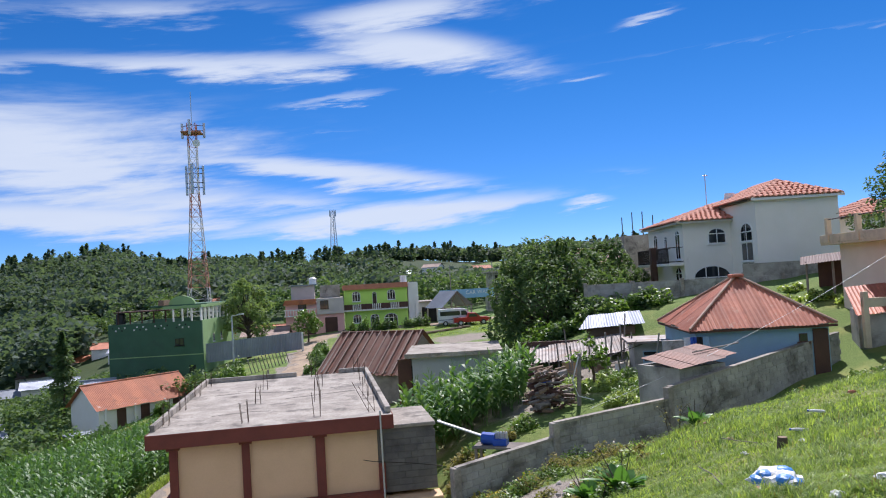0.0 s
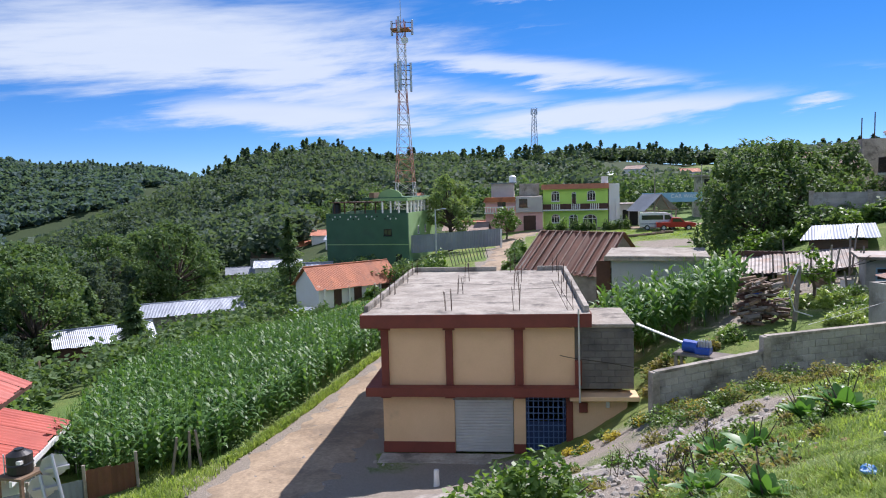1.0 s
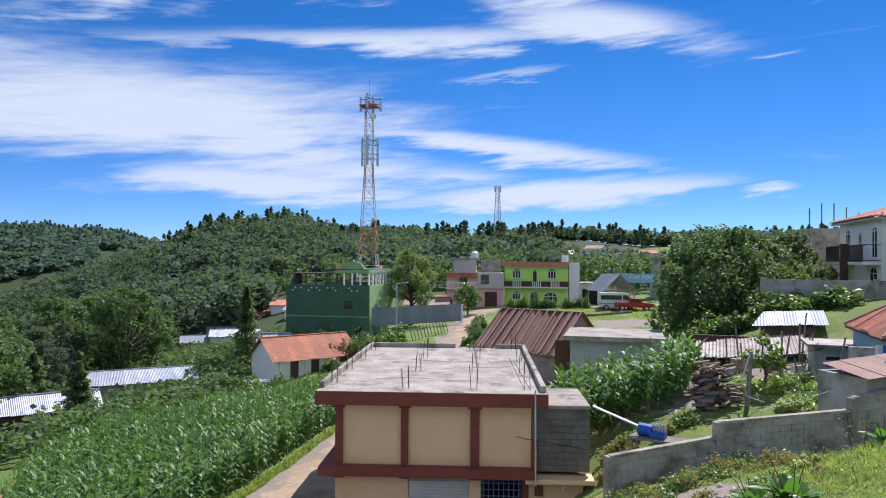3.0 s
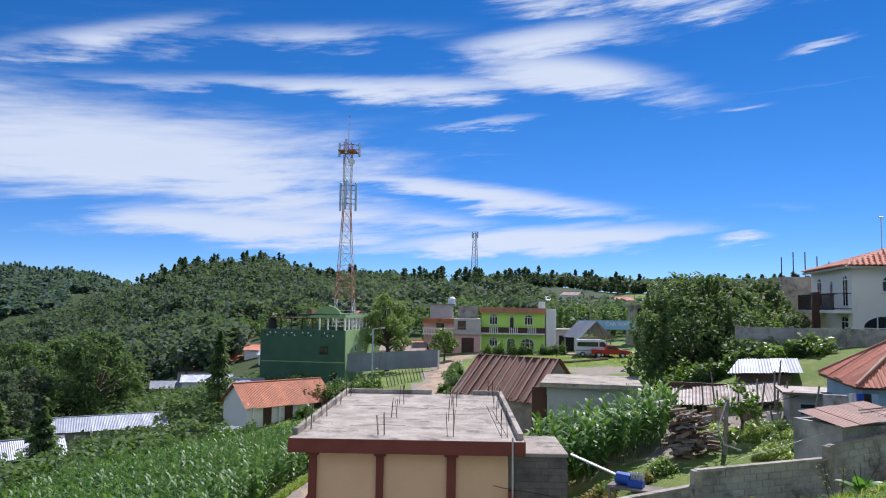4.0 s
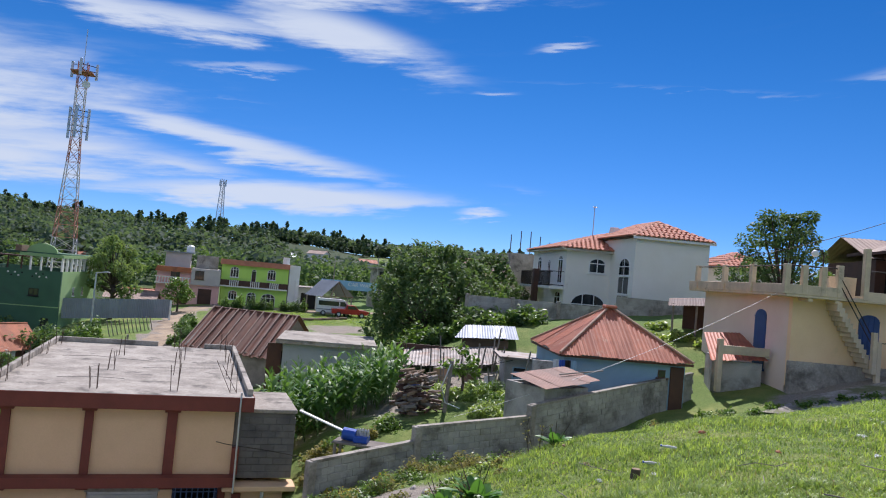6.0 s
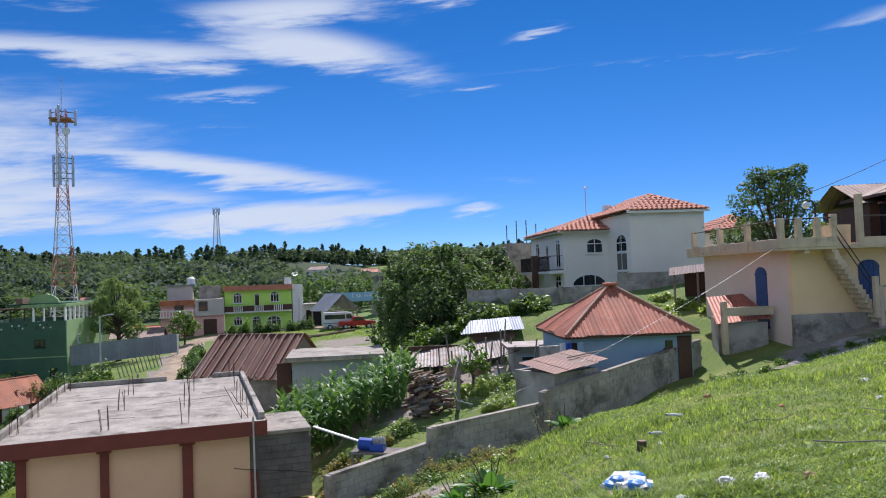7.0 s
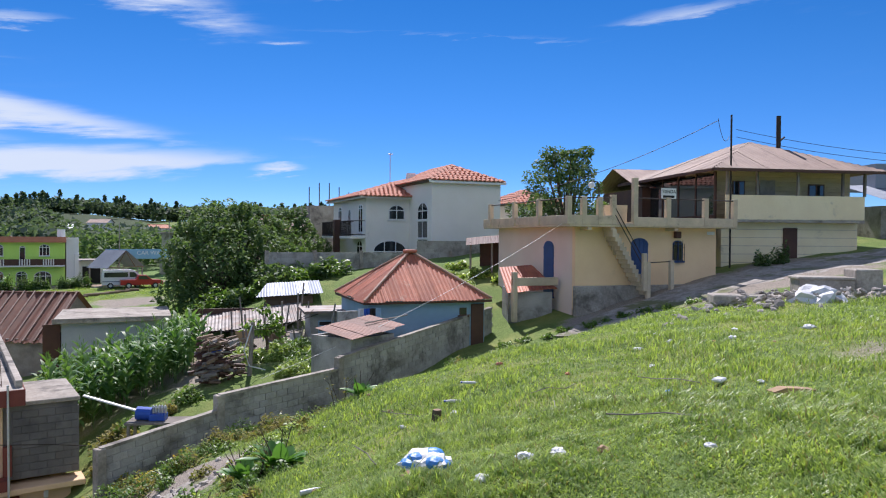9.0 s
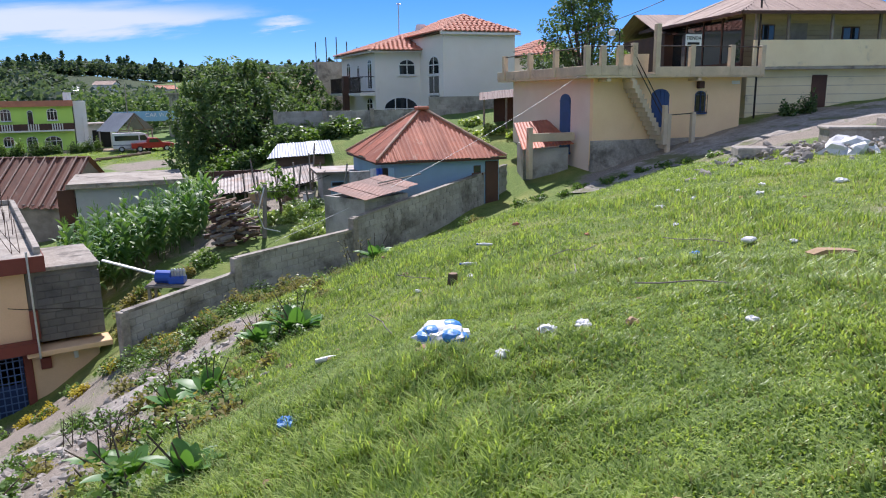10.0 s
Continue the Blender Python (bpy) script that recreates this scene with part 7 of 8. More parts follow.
    for i in range(10):
        x, y = 14.4 + i * 0.7, 24.6 - i * 0.35
        bush(x, y + rng.uniform(-0.3, 0.3), 0.45, 0.3, BUSH_LEAF, 480 + i, 300, 0.12, "low broad-leaved weeds at the grass edge")
    bush(20.5, 26.9, 0.4, 0.4, BUSH_LEAF, 495, 400, 0.13, "plant in the terrace planter", z=1.45)


bushes()


def fleshy_plant(x, y, seed, n=16, size=0.75):
    rng = random.Random(seed)
    g = thing("broad_leaf_plant", "clump of large upright fleshy green leaves", "plant", x, y, h1(x, y), 0, "slope plants")
    for k in range(n):
        a, lean = k * 2.4 + rng.uniform(-0.3, 0.3), rng.uniform(0.35, 1.5)
        L, w = size * rng.uniform(0.6, 1.2), size * rng.uniform(0.18, 0.3)
        bm = bm_new()
        rows = []
        for i in range(7):
            u = i / 6
            out, up = L * u * lean * 0.8, L * (u - 0.42 * lean * u * u)
            ww = w * math.sin(math.pi * (0.12 + 0.86 * u)) ** 0.8
            c = Vector((math.cos(a) * out, math.sin(a) * out, up))
            side = Vector((-math.sin(a), math.cos(a), 0)) * ww
            rows.append([bm.verts.new(c - side + Vector((0, 0, 0.04 * size))), bm.verts.new(c), bm.verts.new(c + side + Vector((0, 0, 0.04 * size)))])
        for p, q in zip(rows[:-1], rows[1:]):
            bm.faces.new((p[0], p[1], q[1], q[0]))
            bm.faces.new((p[1], p[2], q[2], q[1]))
        part("leaf", bm, BIG_LEAF, g, smooth=True)
    for k in range(3):
        bm = rods(((0, 0, 0), (rng.uniform(-0.3, 0.3), rng.uniform(-0.3, 0.3), size * 1.3), 0.012, 0.006), n=5)
        part("dry_stalk", bm, BARK, g)


def stalk_weed(x, y, seed, tall=0.9):
    """Bare brown branching stems with a few small leaves."""
    rng = random.Random(seed)
    g = thing("stalk_weed", "dry brown branching weed stalks with few leaves", "weed", x, y, h1(x, y), 0, "stalk weeds")
    tips = []
    for k in range(4):
        bx, by = rng.uniform(-0.12, 0.12), rng.uniform(-0.12, 0.12)
        tx, ty, tz = bx + rng.uniform(-0.2, 0.2), by + rng.uniform(-0.2, 0.2), tall * rng.uniform(0.7, 1.1)
        stem = part("stalk", rods(((bx, by, -0.05), (tx, ty, tz), 0.009, 0.005), n=5), BARK, g)
        for j in range(5):
            u = rng.uniform(0.35, 0.95)
            c = Vector((bx + (tx - bx) * u, by + (ty - by) * u, tz * u))
            e = c + Vector((rng.uniform(-0.2, 0.2), rng.uniform(-0.2, 0.2), rng.uniform(0.05, 0.2)))
            part("twig", rods((c, e, 0.005, 0.003), n=4), BARK, stem)
            tips += [e, c]
    r2 = np.random.default_rng(seed)
    c = np.array([tuple(p) for p in tips]) + r2.normal(0, 0.02, (len(tips), 3))
    co, f = leaves(c, 0.06, r2, 0.4, 0.5)
    mesh_from("foliage", co, f, DRY_LEAF if seed % 2 else BUSH_LEAF, parent=g)


for i, (x, y) in enumerate(((0.05, 10.2), (1.03, 12.6), (0.2, 8.9), (2.6, 11.6), (-0.6, 12.6), (4.6, 14.2))):
    stalk_weed(x, y, 70 + i, 0.4 + 0.1 * (i % 3))


for i, (x, y, s) in enumerate(((2.75, 11.3, 0.5), (2.3, 11.8, 0.38), (1.3, 9.7, 0.42), (0.9, 10.2, 0.4), (4.9, 13.9, 0.36), (0.75, 5.6, 0.26), (0.35, 6.4, 0.3), (0.05, 8.6, 0.3))):
    fleshy_plant(x, y, i + 1, 24, s)


# ---- maize ----
def maize(name, label, spots, tall, seed, leafy=1.0):
    """Maize plants: a stalk, arching leaves on two sides, and a tassel; one sheet of crop."""
    rng = np.random.default_rng(seed)
    n = len(spots)
    z = height(spots[:, 0], spots[:, 1])
    H = tall * rng.uniform(0.8, 1.12, n)
    base = np.column_stack((spots, z))
    verts, faces, off = [], [], 0
    # stalks: three-sided
    for k in range(3):
        a = k * math.tau / 3
        r = 0.018
        verts.append(base + np.array([r * math.cos(a), r * math.sin(a), -0.1]))
    for k in range(3):
        a = k * math.tau / 3
        verts.append(base + np.column_stack((0.006 * math.cos(a) + 0 * H, 0.006 * math.sin(a) + 0 * H, H)))
    i = np.arange(n)
    for k in range(3):
        j = (k + 1) % 3
        faces.append(np.stack((i + k * n, i + j * n, i + (3 + j) * n, i + (3 + k) * n), 1))
    off = 6 * n
    heading = rng.random(n) * math.pi
    for L in range(10):
        u0 = 0.18 + 0.075 * L
        a = heading + (L % 2) * math.pi + rng.normal(0, 0.35, n)
        length = leafy * (0.62 + 0.35 * math.sin(math.pi * (L + 1) / 11)) * tall / 2.2 * rng.uniform(0.75, 1.2, n)
        d = np.column_stack((np.cos(a), np.sin(a), 0 * a))
        s = np.column_stack((-np.sin(a), np.cos(a), 0 * a))
        start = base + np.column_stack((0 * H, 0 * H, H * u0))
        droop = rng.uniform(0.3, 1.0, n)
        rings = []
        for q, w in ((0.0, 0.045), (0.33, 0.085 * leafy), (0.68, 0.066 * leafy), (1.0, 0.005)):
            up = length * (1.0 * q - droop * 1.1 * q * q)
            c = start + d * (length * 0.72 * q)[:, None] + np.column_stack((0 * H, 0 * H, up))
            rings.append((c - s * w, c + s * w))
        for c in rings:
            verts += [c[0], c[1]]
        for q in range(3):
            b = off + q * 2 * n
            faces.append(np.stack((b + i, b + n + i, b + 3 * n + i, b + 2 * n + i), 1))
        off += 8 * n
    for k in range(4):
        a = rng.random(n) * math.tau
        d = np.column_stack((np.cos(a) * 0.1, np.sin(a) * 0.1, 0.22 + 0 * a))
        s = np.column_stack((-np.sin(a), np.cos(a), 0 * a)) * 0.008
        top = base + np.column_stack((0 * H, 0 * H, H))
        verts += [top - s, top + s, top + d + s, top + d - s]
        faces.append(np.stack((off + i, off + n + i, off + 2 * n + i, off + 3 * n + i), 1))
        off += 4 * n
    mesh_from(name, np.concatenate(verts), np.concatenate(faces), CORN_LEAF, "stuff", label, "maize")


def inside(p, poly):
    x, y = p[:, 0], p[:, 1]
    c = np.zeros(len(p), bool)
    for (xa, ya), (xb, yb) in zip(poly, poly[1:] + poly[:1]):
        c ^= ((ya > y) != (yb > y)) & (x < (xb - xa) * (y - ya) / (yb - ya + 1e-12) + xa)
    return c


def crop(poly, gap, seed, turn):
    rng = np.random.default_rng(seed)
    q = np.array(poly, float)
    lo, hi = q.min(0) - 5, q.max(0) + 5
    c = (lo + hi) / 2
    span = np.hypot(*(hi - lo)) / 2
    g = np.arange(-span, span, gap)
    a, b = np.meshgrid(g, np.arange(-span, span, gap * 0.62))
    p = np.column_stack((a.ravel(), b.ravel())) + rng.normal(0, gap * 0.13, (a.size, 2))
    t = radians(turn)
    p = p @ np.array([[math.cos(t), math.sin(t)], [-math.sin(t), math.cos(t)]]) + c
    return p[inside(p, poly)]


maize("maize_field", "dense green maize field beside the dirt road", crop([(-14.3, 21.8), (-14.6, 40), (-15.0, 49.5), (-19.7, 49.8), (-23.1, 44), (-24.8, 39.5), (-26.6, 36), (-26.7, 31.6), (-20.5, 20.5), (-17.0, 19.0)], 0.52, 1, 12), 1.85, 1, 0.78)
maize("maize_plot", "tall maize plot behind the peach building", crop([(-1.3, 28.2), (2.6, 28.6), (4.0, 31), (3.8, 34.5), (-2.4, 35.5)], 0.6, 2, 5), 2.1, 2)


# ---- grass ----
def grass(name, label, p, tall, material, seed, width=0.006, bend=0.6):
    rng = np.random.default_rng(seed)
    n = len(p)
    z = height(p[:, 0], p[:, 1])
    a = rng.random(n) * math.tau
    H = tall * rng.uniform(0.45, 1.2, n) * (0.6 + 0.8 * np.clip(np.sin(p[:, 0] * 1.7 + 1.3 * np.sin(p[:, 1] * 1.1)) * 0.5 + 0.5, 0, 1))
    px, py = p[:, 0], p[:, 1]
    clump = 0.5 + 0.5 * np.sin(8.3 * px + 2.4 * np.sin(6.1 * py + 1)) * np.sin(7.7 * py + 2.1 * np.sin(5.3 * px))
    H = H * (0.62 + 0.95 * clump * (0.7 + 0.3 * np.sin(19 * px + 3 * np.sin(17 * py))))
    d = np.column_stack((np.cos(a), np.sin(a), 0 * a))
    s = np.column_stack((-np.sin(a), np.cos(a), 0 * a))
    b0 = np.column_stack((p, z - 0.01))
    f = (bend * H * rng.uniform(0.3, 1.3, n))[:, None]
    up = np.array([0, 0, 1.0])
    m = b0 + d * f * 0.3 + up * (H * 0.6)[:, None]
    t = b0 + d * f + up * (H * 0.92)[:, None]
    co = np.stack((b0 - s * width, b0 + s * width, m + s * width * 0.8, m - s * width * 0.8, t + s * 0.001, t - s * 0.001), 1).reshape(-1, 3)
    i = np.arange(n)[:, None] * 6
    faces = np.concatenate((i + np.array([0, 1, 2, 3]), i + np.array([3, 2, 4, 5])))
    mesh_from(name, co, faces, material, "stuff", label, "grass")


def meadow():
    rng = np.random.default_rng(9)

    def scatter(n, r0, r1, a0, a1, power=1.0):
        r = r0 + (r1 - r0) * rng.random(n) ** power
        a = np.radians(a0 + (a1 - a0) * rng.random(n))
        return np.column_stack((r * np.sin(a), r * np.cos(a)))

    def keep(p, limit=0.42):
        wall = (p[:, 1] > 19.6 + 0.52 * p[:, 0]) & (p[:, 0] < 15.5) & (p[:, 1] > 18)
        road = (p[:, 1] > 21.6 - 0.12 * (p[:, 0] - 18)) & (p[:, 0] > 15.5)
        slope = (p[:, 0] < 0.7 + 0.23 * (p[:, 1] - 8)) & (p[:, 1] > 7.8)
        return p[(bare_at(p[:, 0], p[:, 1]) < limit * rng.uniform(0.5, 1.6, len(p))) & ~wall & ~road & ~(slope & (rng.random(len(p)) < 0.88))]
    grass("short_grass", "short bright green grass on the hilltop", keep(scatter(310000, 1.7, 8.5, -14, 68)), 0.05, GRASS_LEAF, 1, 0.0052, 1.1)
    grass("short_grass", "short bright green grass on the hilltop", keep(scatter(160000, 8, 26, -12, 66, 0.8)), 0.085, GRASS_LEAF, 2, 0.008, 0.9)
    c = keep(scatter(300, 3.5, 16, -14, 30))
    tuft = (c[:, None, :] + rng.normal(0, 0.13, (len(c), 60, 2))).reshape(-1, 2)
    grass("tall_grass", "taller tufts of grass down the slope", tuft, 0.1, GRASS_LEAF, 3, 0.005, 0.9)
    c = np.column_stack((rng.normal(1.2, 0.5, 50), rng.normal(3.4, 0.5, 50)))
    tuft = (c[:, None, :] + rng.normal(0, 0.1, (len(c), 130, 2))).reshape(-1, 2)
    grass("tall_grass", "long bright grass on the brow", tuft, 0.085, GRASS_LEAF, 8, 0.005, 0.7)
    c = keep(scatter(260, 6, 24, 20, 64))
    tuft = (c[:, None, :] + rng.normal(0, 0.12, (len(c), 30, 2))).reshape(-1, 2)
    grass("tall_grass", "taller tufts of grass on the hilltop", tuft, 0.10, GRASS_LEAF, 4, 0.005, 0.9)
    grass("dry_grass", "dry straw blades among the grass", keep(scatter(26000, 2.2, 16, -12, 66)), 0.06, DRY_LEAF, 7, 0.005, 0.9)
    # verges by the dirt road
    u = ROAD_PTS[(ROAD_PTS[:, 1] > 4) & (ROAD_PTS[:, 1] < 60)]
    k = rng.integers(0, len(u), 36000)
    side = -1
    p = u[k, :2] + np.column_stack((side * (u[k, 2] / 2 + rng.random(len(k)) * (0.5 + 2.2 * (u[k, 1] < 21))), rng.uniform(-0.6, 0.6, len(k))))
    grass("verge_grass", "bright grass verge along the dirt road", p, 0.2, GRASS_LEAF, 5, 0.014, 0.6)
    p = np.column_stack((rng.uniform(-8, 14, 36000), rng.uniform(70, 105, 36000)))
    p = p[bare_at(p[:, 0], p[:, 1]) < 0.35]
    grass("lawn_grass", "mown green lawn by the parked cars", p, 0.12, GRASS_LEAF, 6, 0.03, 0.5)


meadow()


# ---- far woods ----
def woods():
    rng = np.random.default_rng(17)

    def fan(n, a0, a1, r0, r1):
        a = np.radians(rng.uniform(a0, a1, n))
        r = np.sqrt(rng.uniform(r0 * r0, r1 * r1, n))
        return np.column_stack((-r * np.sin(a), r * np.cos(a)))

    def stand(name, label, p, tall, radius, cards, size, material, pine):
        n = len(p)
        z = height(p[:, 0], p[:, 1])
        T = tall * rng.uniform(0.65, 1.25, n)
        if pine:
            u = rng.random((n, cards)) ** 0.7
            r = radius * (1 - u) ** 0.7 * np.sqrt(rng.random((n, cards))) * (0.7 + 0.3 * np.sin(u * 30))
            a = rng.random((n, cards)) * math.tau
            q = np.stack((r * np.cos(a), r * np.sin(a), T[:, None] * (0.1 + 0.9 * u)), -1)
        else:
            b = ball(n * cards, rng, 0.75).reshape(n, cards, 3)
            lump = 0.8 + 0.3 * np.sin(b[..., :1] * 4 + rng.random((n, 1, 1)) * 6)
            q = b * lump * np.array([radius, radius, 1.0]) * np.stack((T / tall, T / tall, T * 0.42), -1)[:, None, :]
            q[..., 2] += T[:, None] * 0.55
        c = (np.column_stack((p, z))[:, None, :] + q).reshape(-1, 3)
        co, f = leaves(c, size, rng, 0.3, 0.75, (q / np.maximum(np.linalg.norm(q, axis=-1, keepdims=True), 1e-6)).reshape(-1, 3) * 0.5)
        mesh_from(name, co, f, material, "stuff", label, "trees")

    hill = np.concatenate((fan(1250, 14, 47, 200, 415), fan(260, 26, 46, 150, 240)))
    stand("far_woods", "dense broadleaf woods on the hill", hill, 8.0, 4.4, 115, 1.45, FAR_LEAF, False)
    stand("far_pines", "pines standing out on the hill's crest", fan(90, 17, 33, 330, 415), 10, 4.0, 90, 1.6, PINE_LEAF, True)
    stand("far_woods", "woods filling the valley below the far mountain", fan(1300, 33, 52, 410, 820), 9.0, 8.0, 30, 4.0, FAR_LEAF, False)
    ridge = np.concatenate((fan(420, -14, 17, 170, 330), fan(1000, -18, 18, 330, 440)))
    keep = noise_mask(ridge, 0.013) > -0.08
    stand("far_woods", "scattered woods and hedges on the plateau", ridge[keep], 7.0, 4.6, 90, 1.7, FAR_LEAF, False)
    stand("far_pines", "dark pines along the skyline", fan(190, -18, 20, 340, 440), 8.5, 4.2, 80, 1.7, PINE_LEAF, True)
    stand("far_woods", "village trees between the roofs", np.concatenate((fan(60, 33, 46, 115, 180), fan(26, 18, 33, 165, 205), fan(60, -14, 14, 130, 190))), 7, 3.2, 260, 0.8, TREE_LEAF, False)
    low = np.column_stack((rng.uniform(-75, -29, 900), rng.uniform(18, 112, 900)))
    roofs = np.array([(-46, 65), (-43, 62), (-49, 68), (-42, 47), (-40, 50), (-44, 46), (-35, 73), (-27, 61), (-25, 63), (-41, 63)])
    low = low[np.min(np.hypot(low[:, None, 0] - roofs[None, :, 0], low[:, None, 1] - roofs[None, :, 1]), axis=1) > 4.5]
    low = low[low[:, 1] > 14 + 0.0 * low[:, 0]]
    stand("undergrowth", "dark shrubs and undergrowth in the valley", low, 1.9, 1.7, 90, 0.42, TREE_LEAF, False)
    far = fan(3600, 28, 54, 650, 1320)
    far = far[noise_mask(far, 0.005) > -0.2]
    stand("far_woods", "hazy blue-green woods on the far mountain", far, 11, 9, 26, 6.5, HAZE_LEAF, False)
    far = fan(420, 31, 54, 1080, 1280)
    stand("far_pines", "pines on the far mountain's crest", far, 14, 5.0, 40, 3.6, HAZE_LEAF, True)
    right = fan(700, -50, -10, 420, 900)
    stand("far_woods", "woods on the ridge behind the village", right, 9, 6, 60, 2.6, FAR_LEAF, False)


def noise_mask(p, scale):
    return np.array([noise.noise(Vector((x * scale, y * scale, 0.3))) for x, y in p])


woods()


# ---- small things on the ground ----
def crumpled(name, label, category, x, y, size, material, seed, second=None, group="", tall=0.5):
    rng = np.random.default_rng(seed)
    bm = bmesh.new()
    bmesh.ops.create_icosphere(bm, subdivisions=3, radius=1)
    for v in bm.verts:
        n3 = noise.noise(v.co * 1.8 + Vector((seed, 0, 0))) * 0.45 + noise.noise(v.co * 4.5 + Vector((0, seed, 0))) * 0.25
        v.co *= 1 + n3
        v.co.z = max(v.co.z, -0.35) * tall
        v.co *= size
    g = thing(name, label, category, x, y, h1(x, y) + 0.12 * size, rng.uniform(0, 360), group)
    part("bag", bm, material, g)
    if second:
        for k in range(6):
            b2 = bmesh.new()
            bmesh.ops.create_icosphere(b2, subdivisions=2, radius=0.37 * size)
            for v in b2.verts:
                v.co *= 1 + noise.noise(v.co * 5 + Vector((seed + k, 3, 0))) * 0.6
                v.co.z *= 0.6
            part("blue_fold", b2, second, g, "light blue patches", m=pose((0.35 + 0.08 * k) * size * math.cos(k * 2.2), (0.35 + 0.08 * k) * size * math.sin(k * 2.2), (0.42 - 0.05 * k) * size))
    return g


def litter():
    rng = random.Random(44)
    crumpled("plastic_bag", "crumpled white and light blue plastic bag", "bag", 2.45, 5.1, 0.19, CLOTH_WHITE, 3, CLOTH_BLUE, tall=0.55)
    crumpled("sack", "full white sack lying on the rubble", "sack", 15.3, 11.9, 0.55, CLOTH_WHITE, 5, None, tall=0.6)
    crumpled("plastic_bag", "torn light blue bag on the rubble", "bag", 16.9, 13.2, 0.35, CLOTH_BLUE, 7, CLOTH_WHITE)
    crumpled("paper_bag", "crumpled pale paper in the grass", "paper", 2.03, 2.32, 0.075, CARDBOARD, 9)
    board = thing("cardboard_strip", "flat torn strip of cardboard on the grass", "cardboard", 5.75, 4.75, h1(5.75, 4.75) + 0.05, -10)
    part("strip", slab_of([(-0.22, 0), (-0.1, 0.03), (0.1, 0.015), (0.22, 0.0), (0.2, -0.012), (-0.2, -0.012)], -0.05, 0.05), CARDBOARD, board)
    for k in range(42):
        a, r = radians(rng.uniform(8, 58)), rng.uniform(4.5, 18)
        x, y = r * math.sin(a), r * math.cos(a)
        if k % 9 == 0:
            b = thing("bottle", "crushed clear plastic bottle in the grass", "bottle", x, y, h1(x, y) + 0.05, rng.uniform(0, 180), "litter")
            part("body", rods(((0, 0, 0), (0.14, 0, 0.01), 0.024), ((0.14, 0, 0.01), (0.22, 0, 0.01), 0.024, 0.013), n=9), CLOTH_WHITE, b)
            part("cap", rods(((0.22, 0, 0.01), (0.245, 0, 0.01), 0.017), n=8), PLASTIC_BLUE, b)
        else:
            crumpled("litter", "small crumpled scrap of plastic litter", "litter", x, y, rng.uniform(0.025, 0.06), (CLOTH_WHITE, CARDBOARD, CARDBOARD, RED_TILE)[k % 4], k, None, "litter", 0.7)
    for k, (x, y, sz) in enumerate(((5.94, 6.47, 0.06), (3.5, 3.45, 0.035), (11.1, 8.8, 0.1), (6.8, 6.0, 0.04), (4.8, 5.0, 0.04), (2.9, 4.5, 0.06), (3.1, 4.4, 0.05), (6.3, 5.05, 0.045), (9.8, 9.2, 0.07), (9.5, 10.7, 0.06), (8.4, 9.9, 0.07), (1.37, 5.2, 0.07), (7.4, 8.4, 0.05), (10.6, 9.9, 0.06))):
        crumpled("litter", "small crumpled scrap of white plastic litter", "litter", x, y, sz, CLOTH_BLUE if k in (0, 11) else CLOTH_WHITE, 60 + k, None, "litter", 0.6)
    foam = thing("foam_tray", "white foam food tray lying in the grass", "tray", 6.64, 6.43, h1(6.64, 6.43) + 0.03, 25)
    part("tray", boxes((-0.09, 0.09, -0.06, 0.06, 0.0, 0.045), bevel=0.015), CLOTH_WHITE, foam)
    stump = thing("tree_stump", "small sawn tree stump in the grass", "stump", 4.25, 8.9, h1(4.25, 8.9))
    part("stump", rods(((0, 0, -0.1), (0.02, 0, 0.13), 0.07, 0.06), n=10), BARK, stump)
    part("cut_face", rods(((0.02, 0, 0.13), (0.02, 0, 0.136), 0.055), n=10), WOOD, stump)
    for k in range(6):
        a, r = radians(rng.uniform(10, 45)), rng.uniform(5.5, 11)
        x, y = r * math.sin(a), r * math.cos(a)
        t = thing("dry_twig", "dry grey twig lying in the grass", "twig", x, y, h1(x, y) + 0.03, rng.uniform(0, 180), "twigs")
        part("twig", tube([(-0.3, 0, 0), (-0.05, 0.03, 0.04), (0.2, -0.02, 0.02), (0.4, 0.05, 0.05)], 0.006, 5), GREY_WOOD, t)
    # rubble heap, stones on the slope, stones by the road
    shapes = []
    for s in range(5):
        bm = bmesh.new()
        bmesh.ops.create_icosphere(bm, subdivisions=1, radius=1)
        for v in bm.verts:
            v.co *= 1 + noise.noise(v.co * 1.5 + Vector((s * 3.1, 0, 0))) * 0.55
            v.co.z *= 0.62
        ob = part("stone", bm, STONE, m=pose(0, 0, -300))
        shapes.append(ob.data)
        bpy.data.objects.remove(ob)
    heap = thing("rubble_heap", "heap of broken concrete and pale rubble", "rubble", 15.9, 12.9, 0)
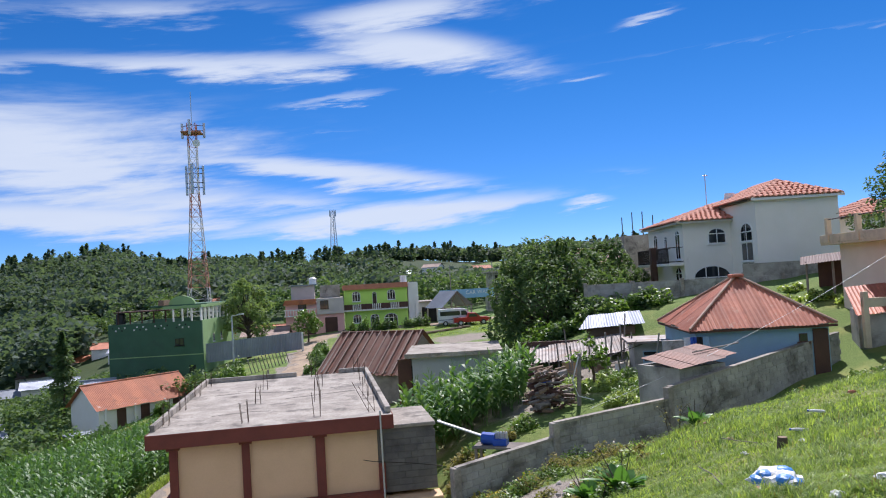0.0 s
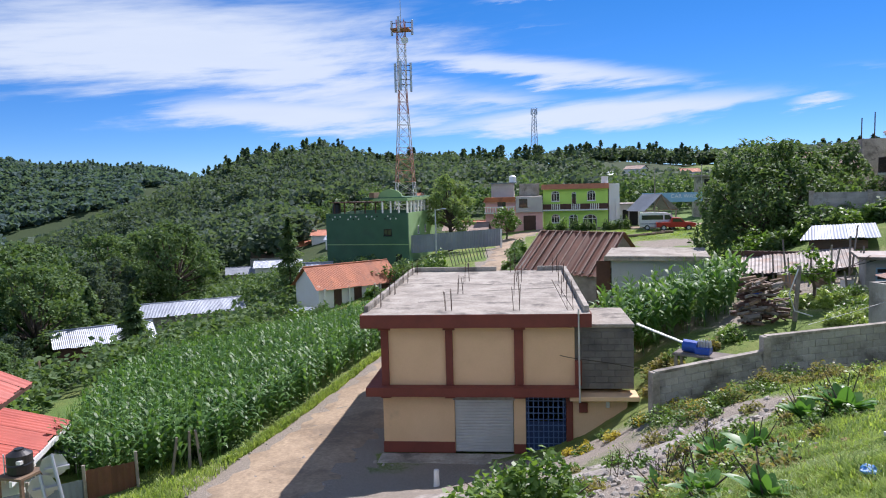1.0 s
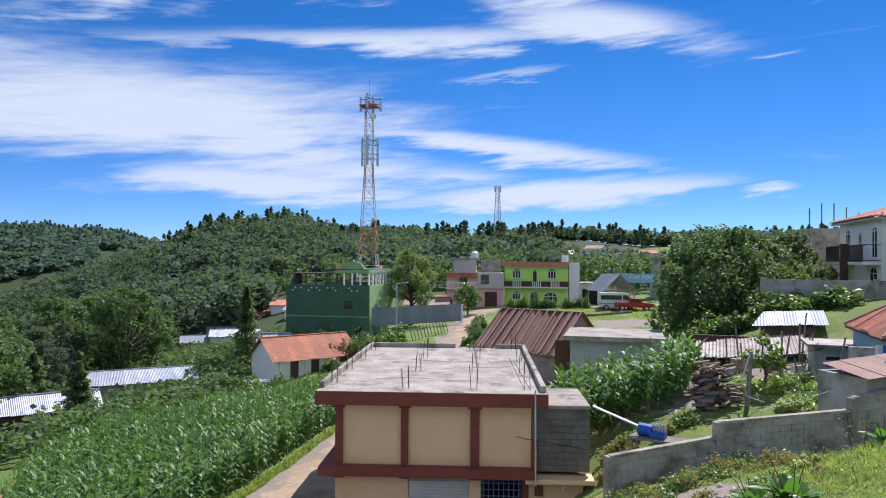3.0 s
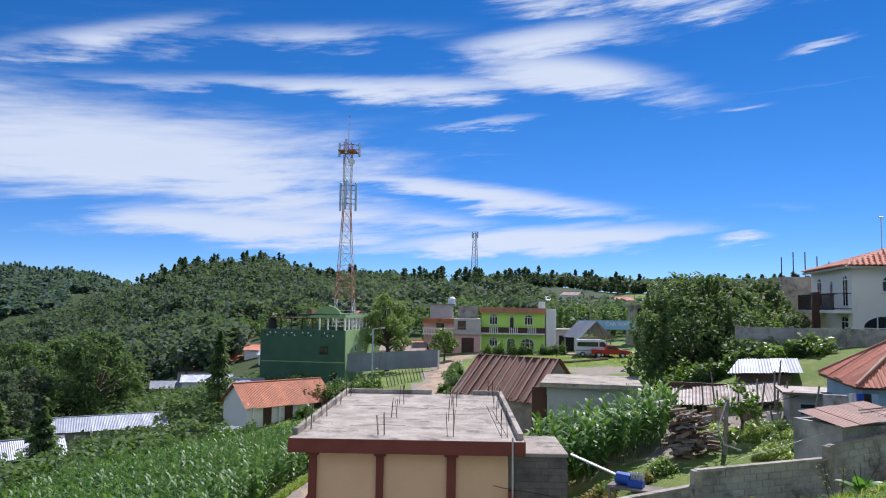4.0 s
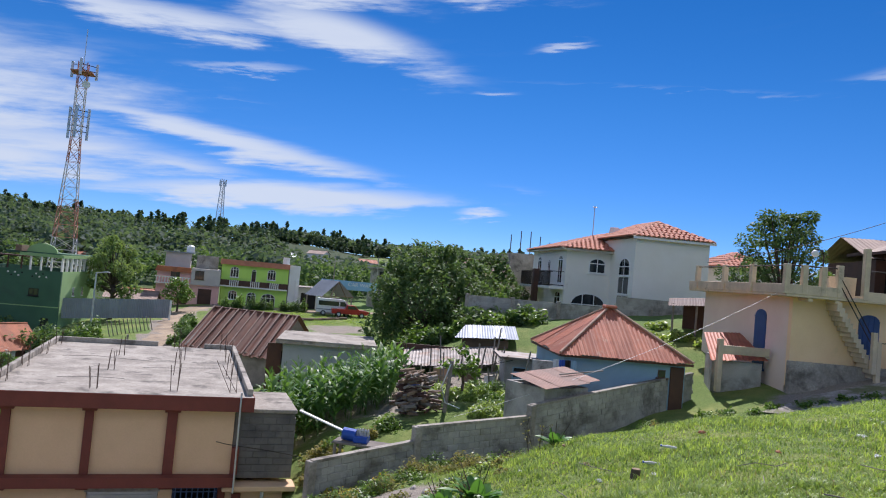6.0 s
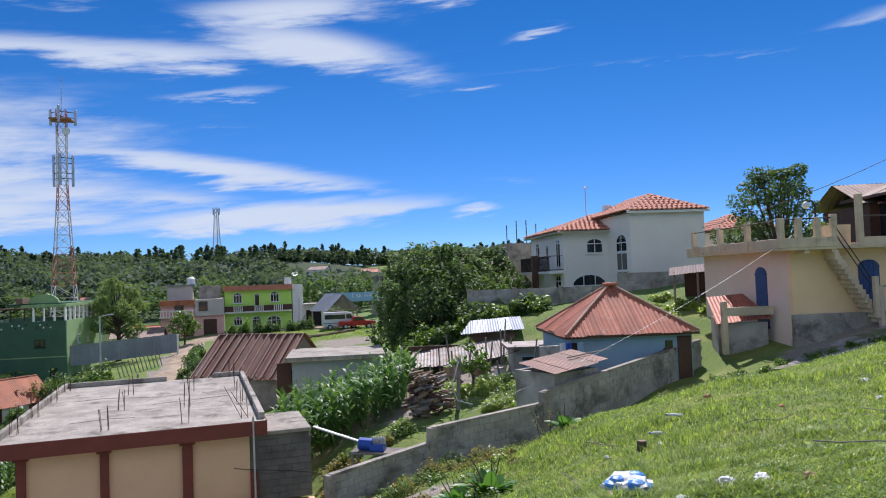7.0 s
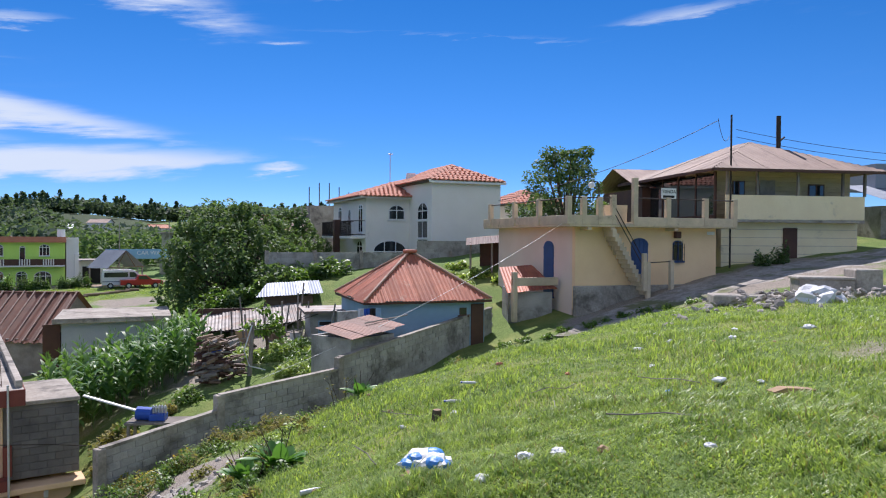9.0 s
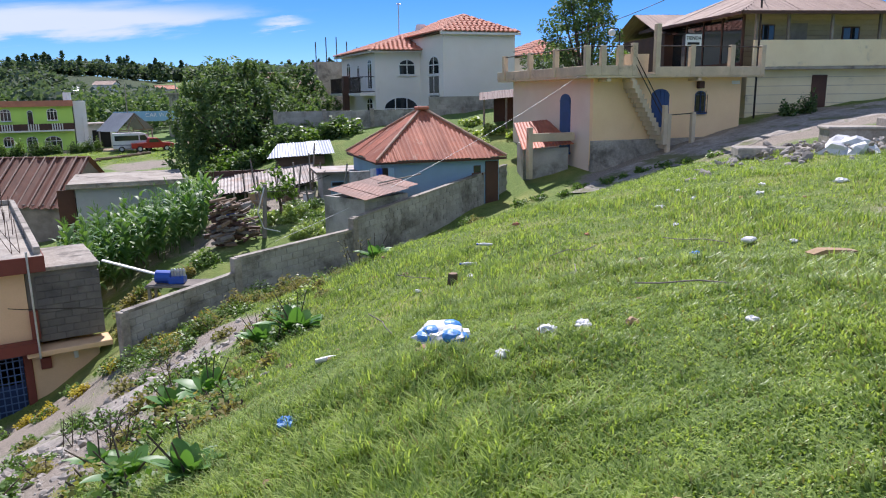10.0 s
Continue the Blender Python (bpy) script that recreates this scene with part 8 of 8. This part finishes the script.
    slope = thing("slope_stones", "loose pale stones on the bare slope", "stones", 0, 0, 0)
    verge = thing("road_stones", "stones and clods along the dirt road", "stones", 0, 0, 0)

    def drop(parent, x, y, s, lift=0.0, o=(0, 0)):
        ob = new("stone", rng.choice(shapes))
        ob.parent = parent
        ob.matrix_basis = pose(x - o[0], y - o[1], h1(x, y) + s * 0.2 + lift, rng.uniform(0, 40), rng.uniform(0, 40), rng.uniform(0, 360)) @ Matrix.Diagonal((s, s * rng.uniform(0.6, 1), s * rng.uniform(0.5, 1), 1))
    for k in range(290):
        x, y = rng.gauss(16.4, 1.8), rng.gauss(13.0, 0.8)
        drop(heap, x, y, rng.uniform(0.04, 0.15), 0.25 * max(0, 1 - ((x - 16) / 2) ** 2) * rng.random(), (15.9, 12.9))
    for k in range(280):
        u = rng.random()
        x, y = -2.5 + 4.6 * u + rng.gauss(0, 0.9), 12.2 + 5.2 * u + rng.gauss(0, 0.9)
        drop(slope, x, y, rng.uniform(0.03, 0.12))
    upper = thing("slope_stones", "loose pale stones and clods on the steep bank", "stones", 0, 0, 0)
    for k in range(280):
        drop(upper, rng.gauss(-0.6, 0.9), rng.uniform(8.2, 13.5), rng.uniform(0.02, 0.09))
    for k in range(150):
        y = rng.uniform(8, 26)
        x = -11.4 + rng.choice((-2.3, 2.2, 0)) + rng.gauss(0, 0.4 if rng.random() < 0.8 else 1.2)
        drop(verge, x, y, rng.uniform(0.02, 0.09))
    m = thing("marker_stone", "short white painted marker post", "post", -5.9, 19.6, h1(-5.9, 19.6))
    part("post", rods(((0, 0, -0.2), (0, 0, 0.5), 0.1, 0.08), n=10), WHITE_PAINT, m)


litter()
strip("side_track", [(-6.5, 17.5, 3.4), (-3.0, 15.6, 3.8), (0.0, 15.4, 3.0), (2.4, 17.0, 1.6)], GRAVEL, "stony track up the slope", "track", 0.03)
strip("street", [(16.0, 23.0, 2.0), (19, 23.4, 3.4), (25, 22.9, 4.2), (32, 22.0, 4.6), (44, 20.5, 5.5)], GRAVEL, "stony street climbing past the houses", "street", 0.05)
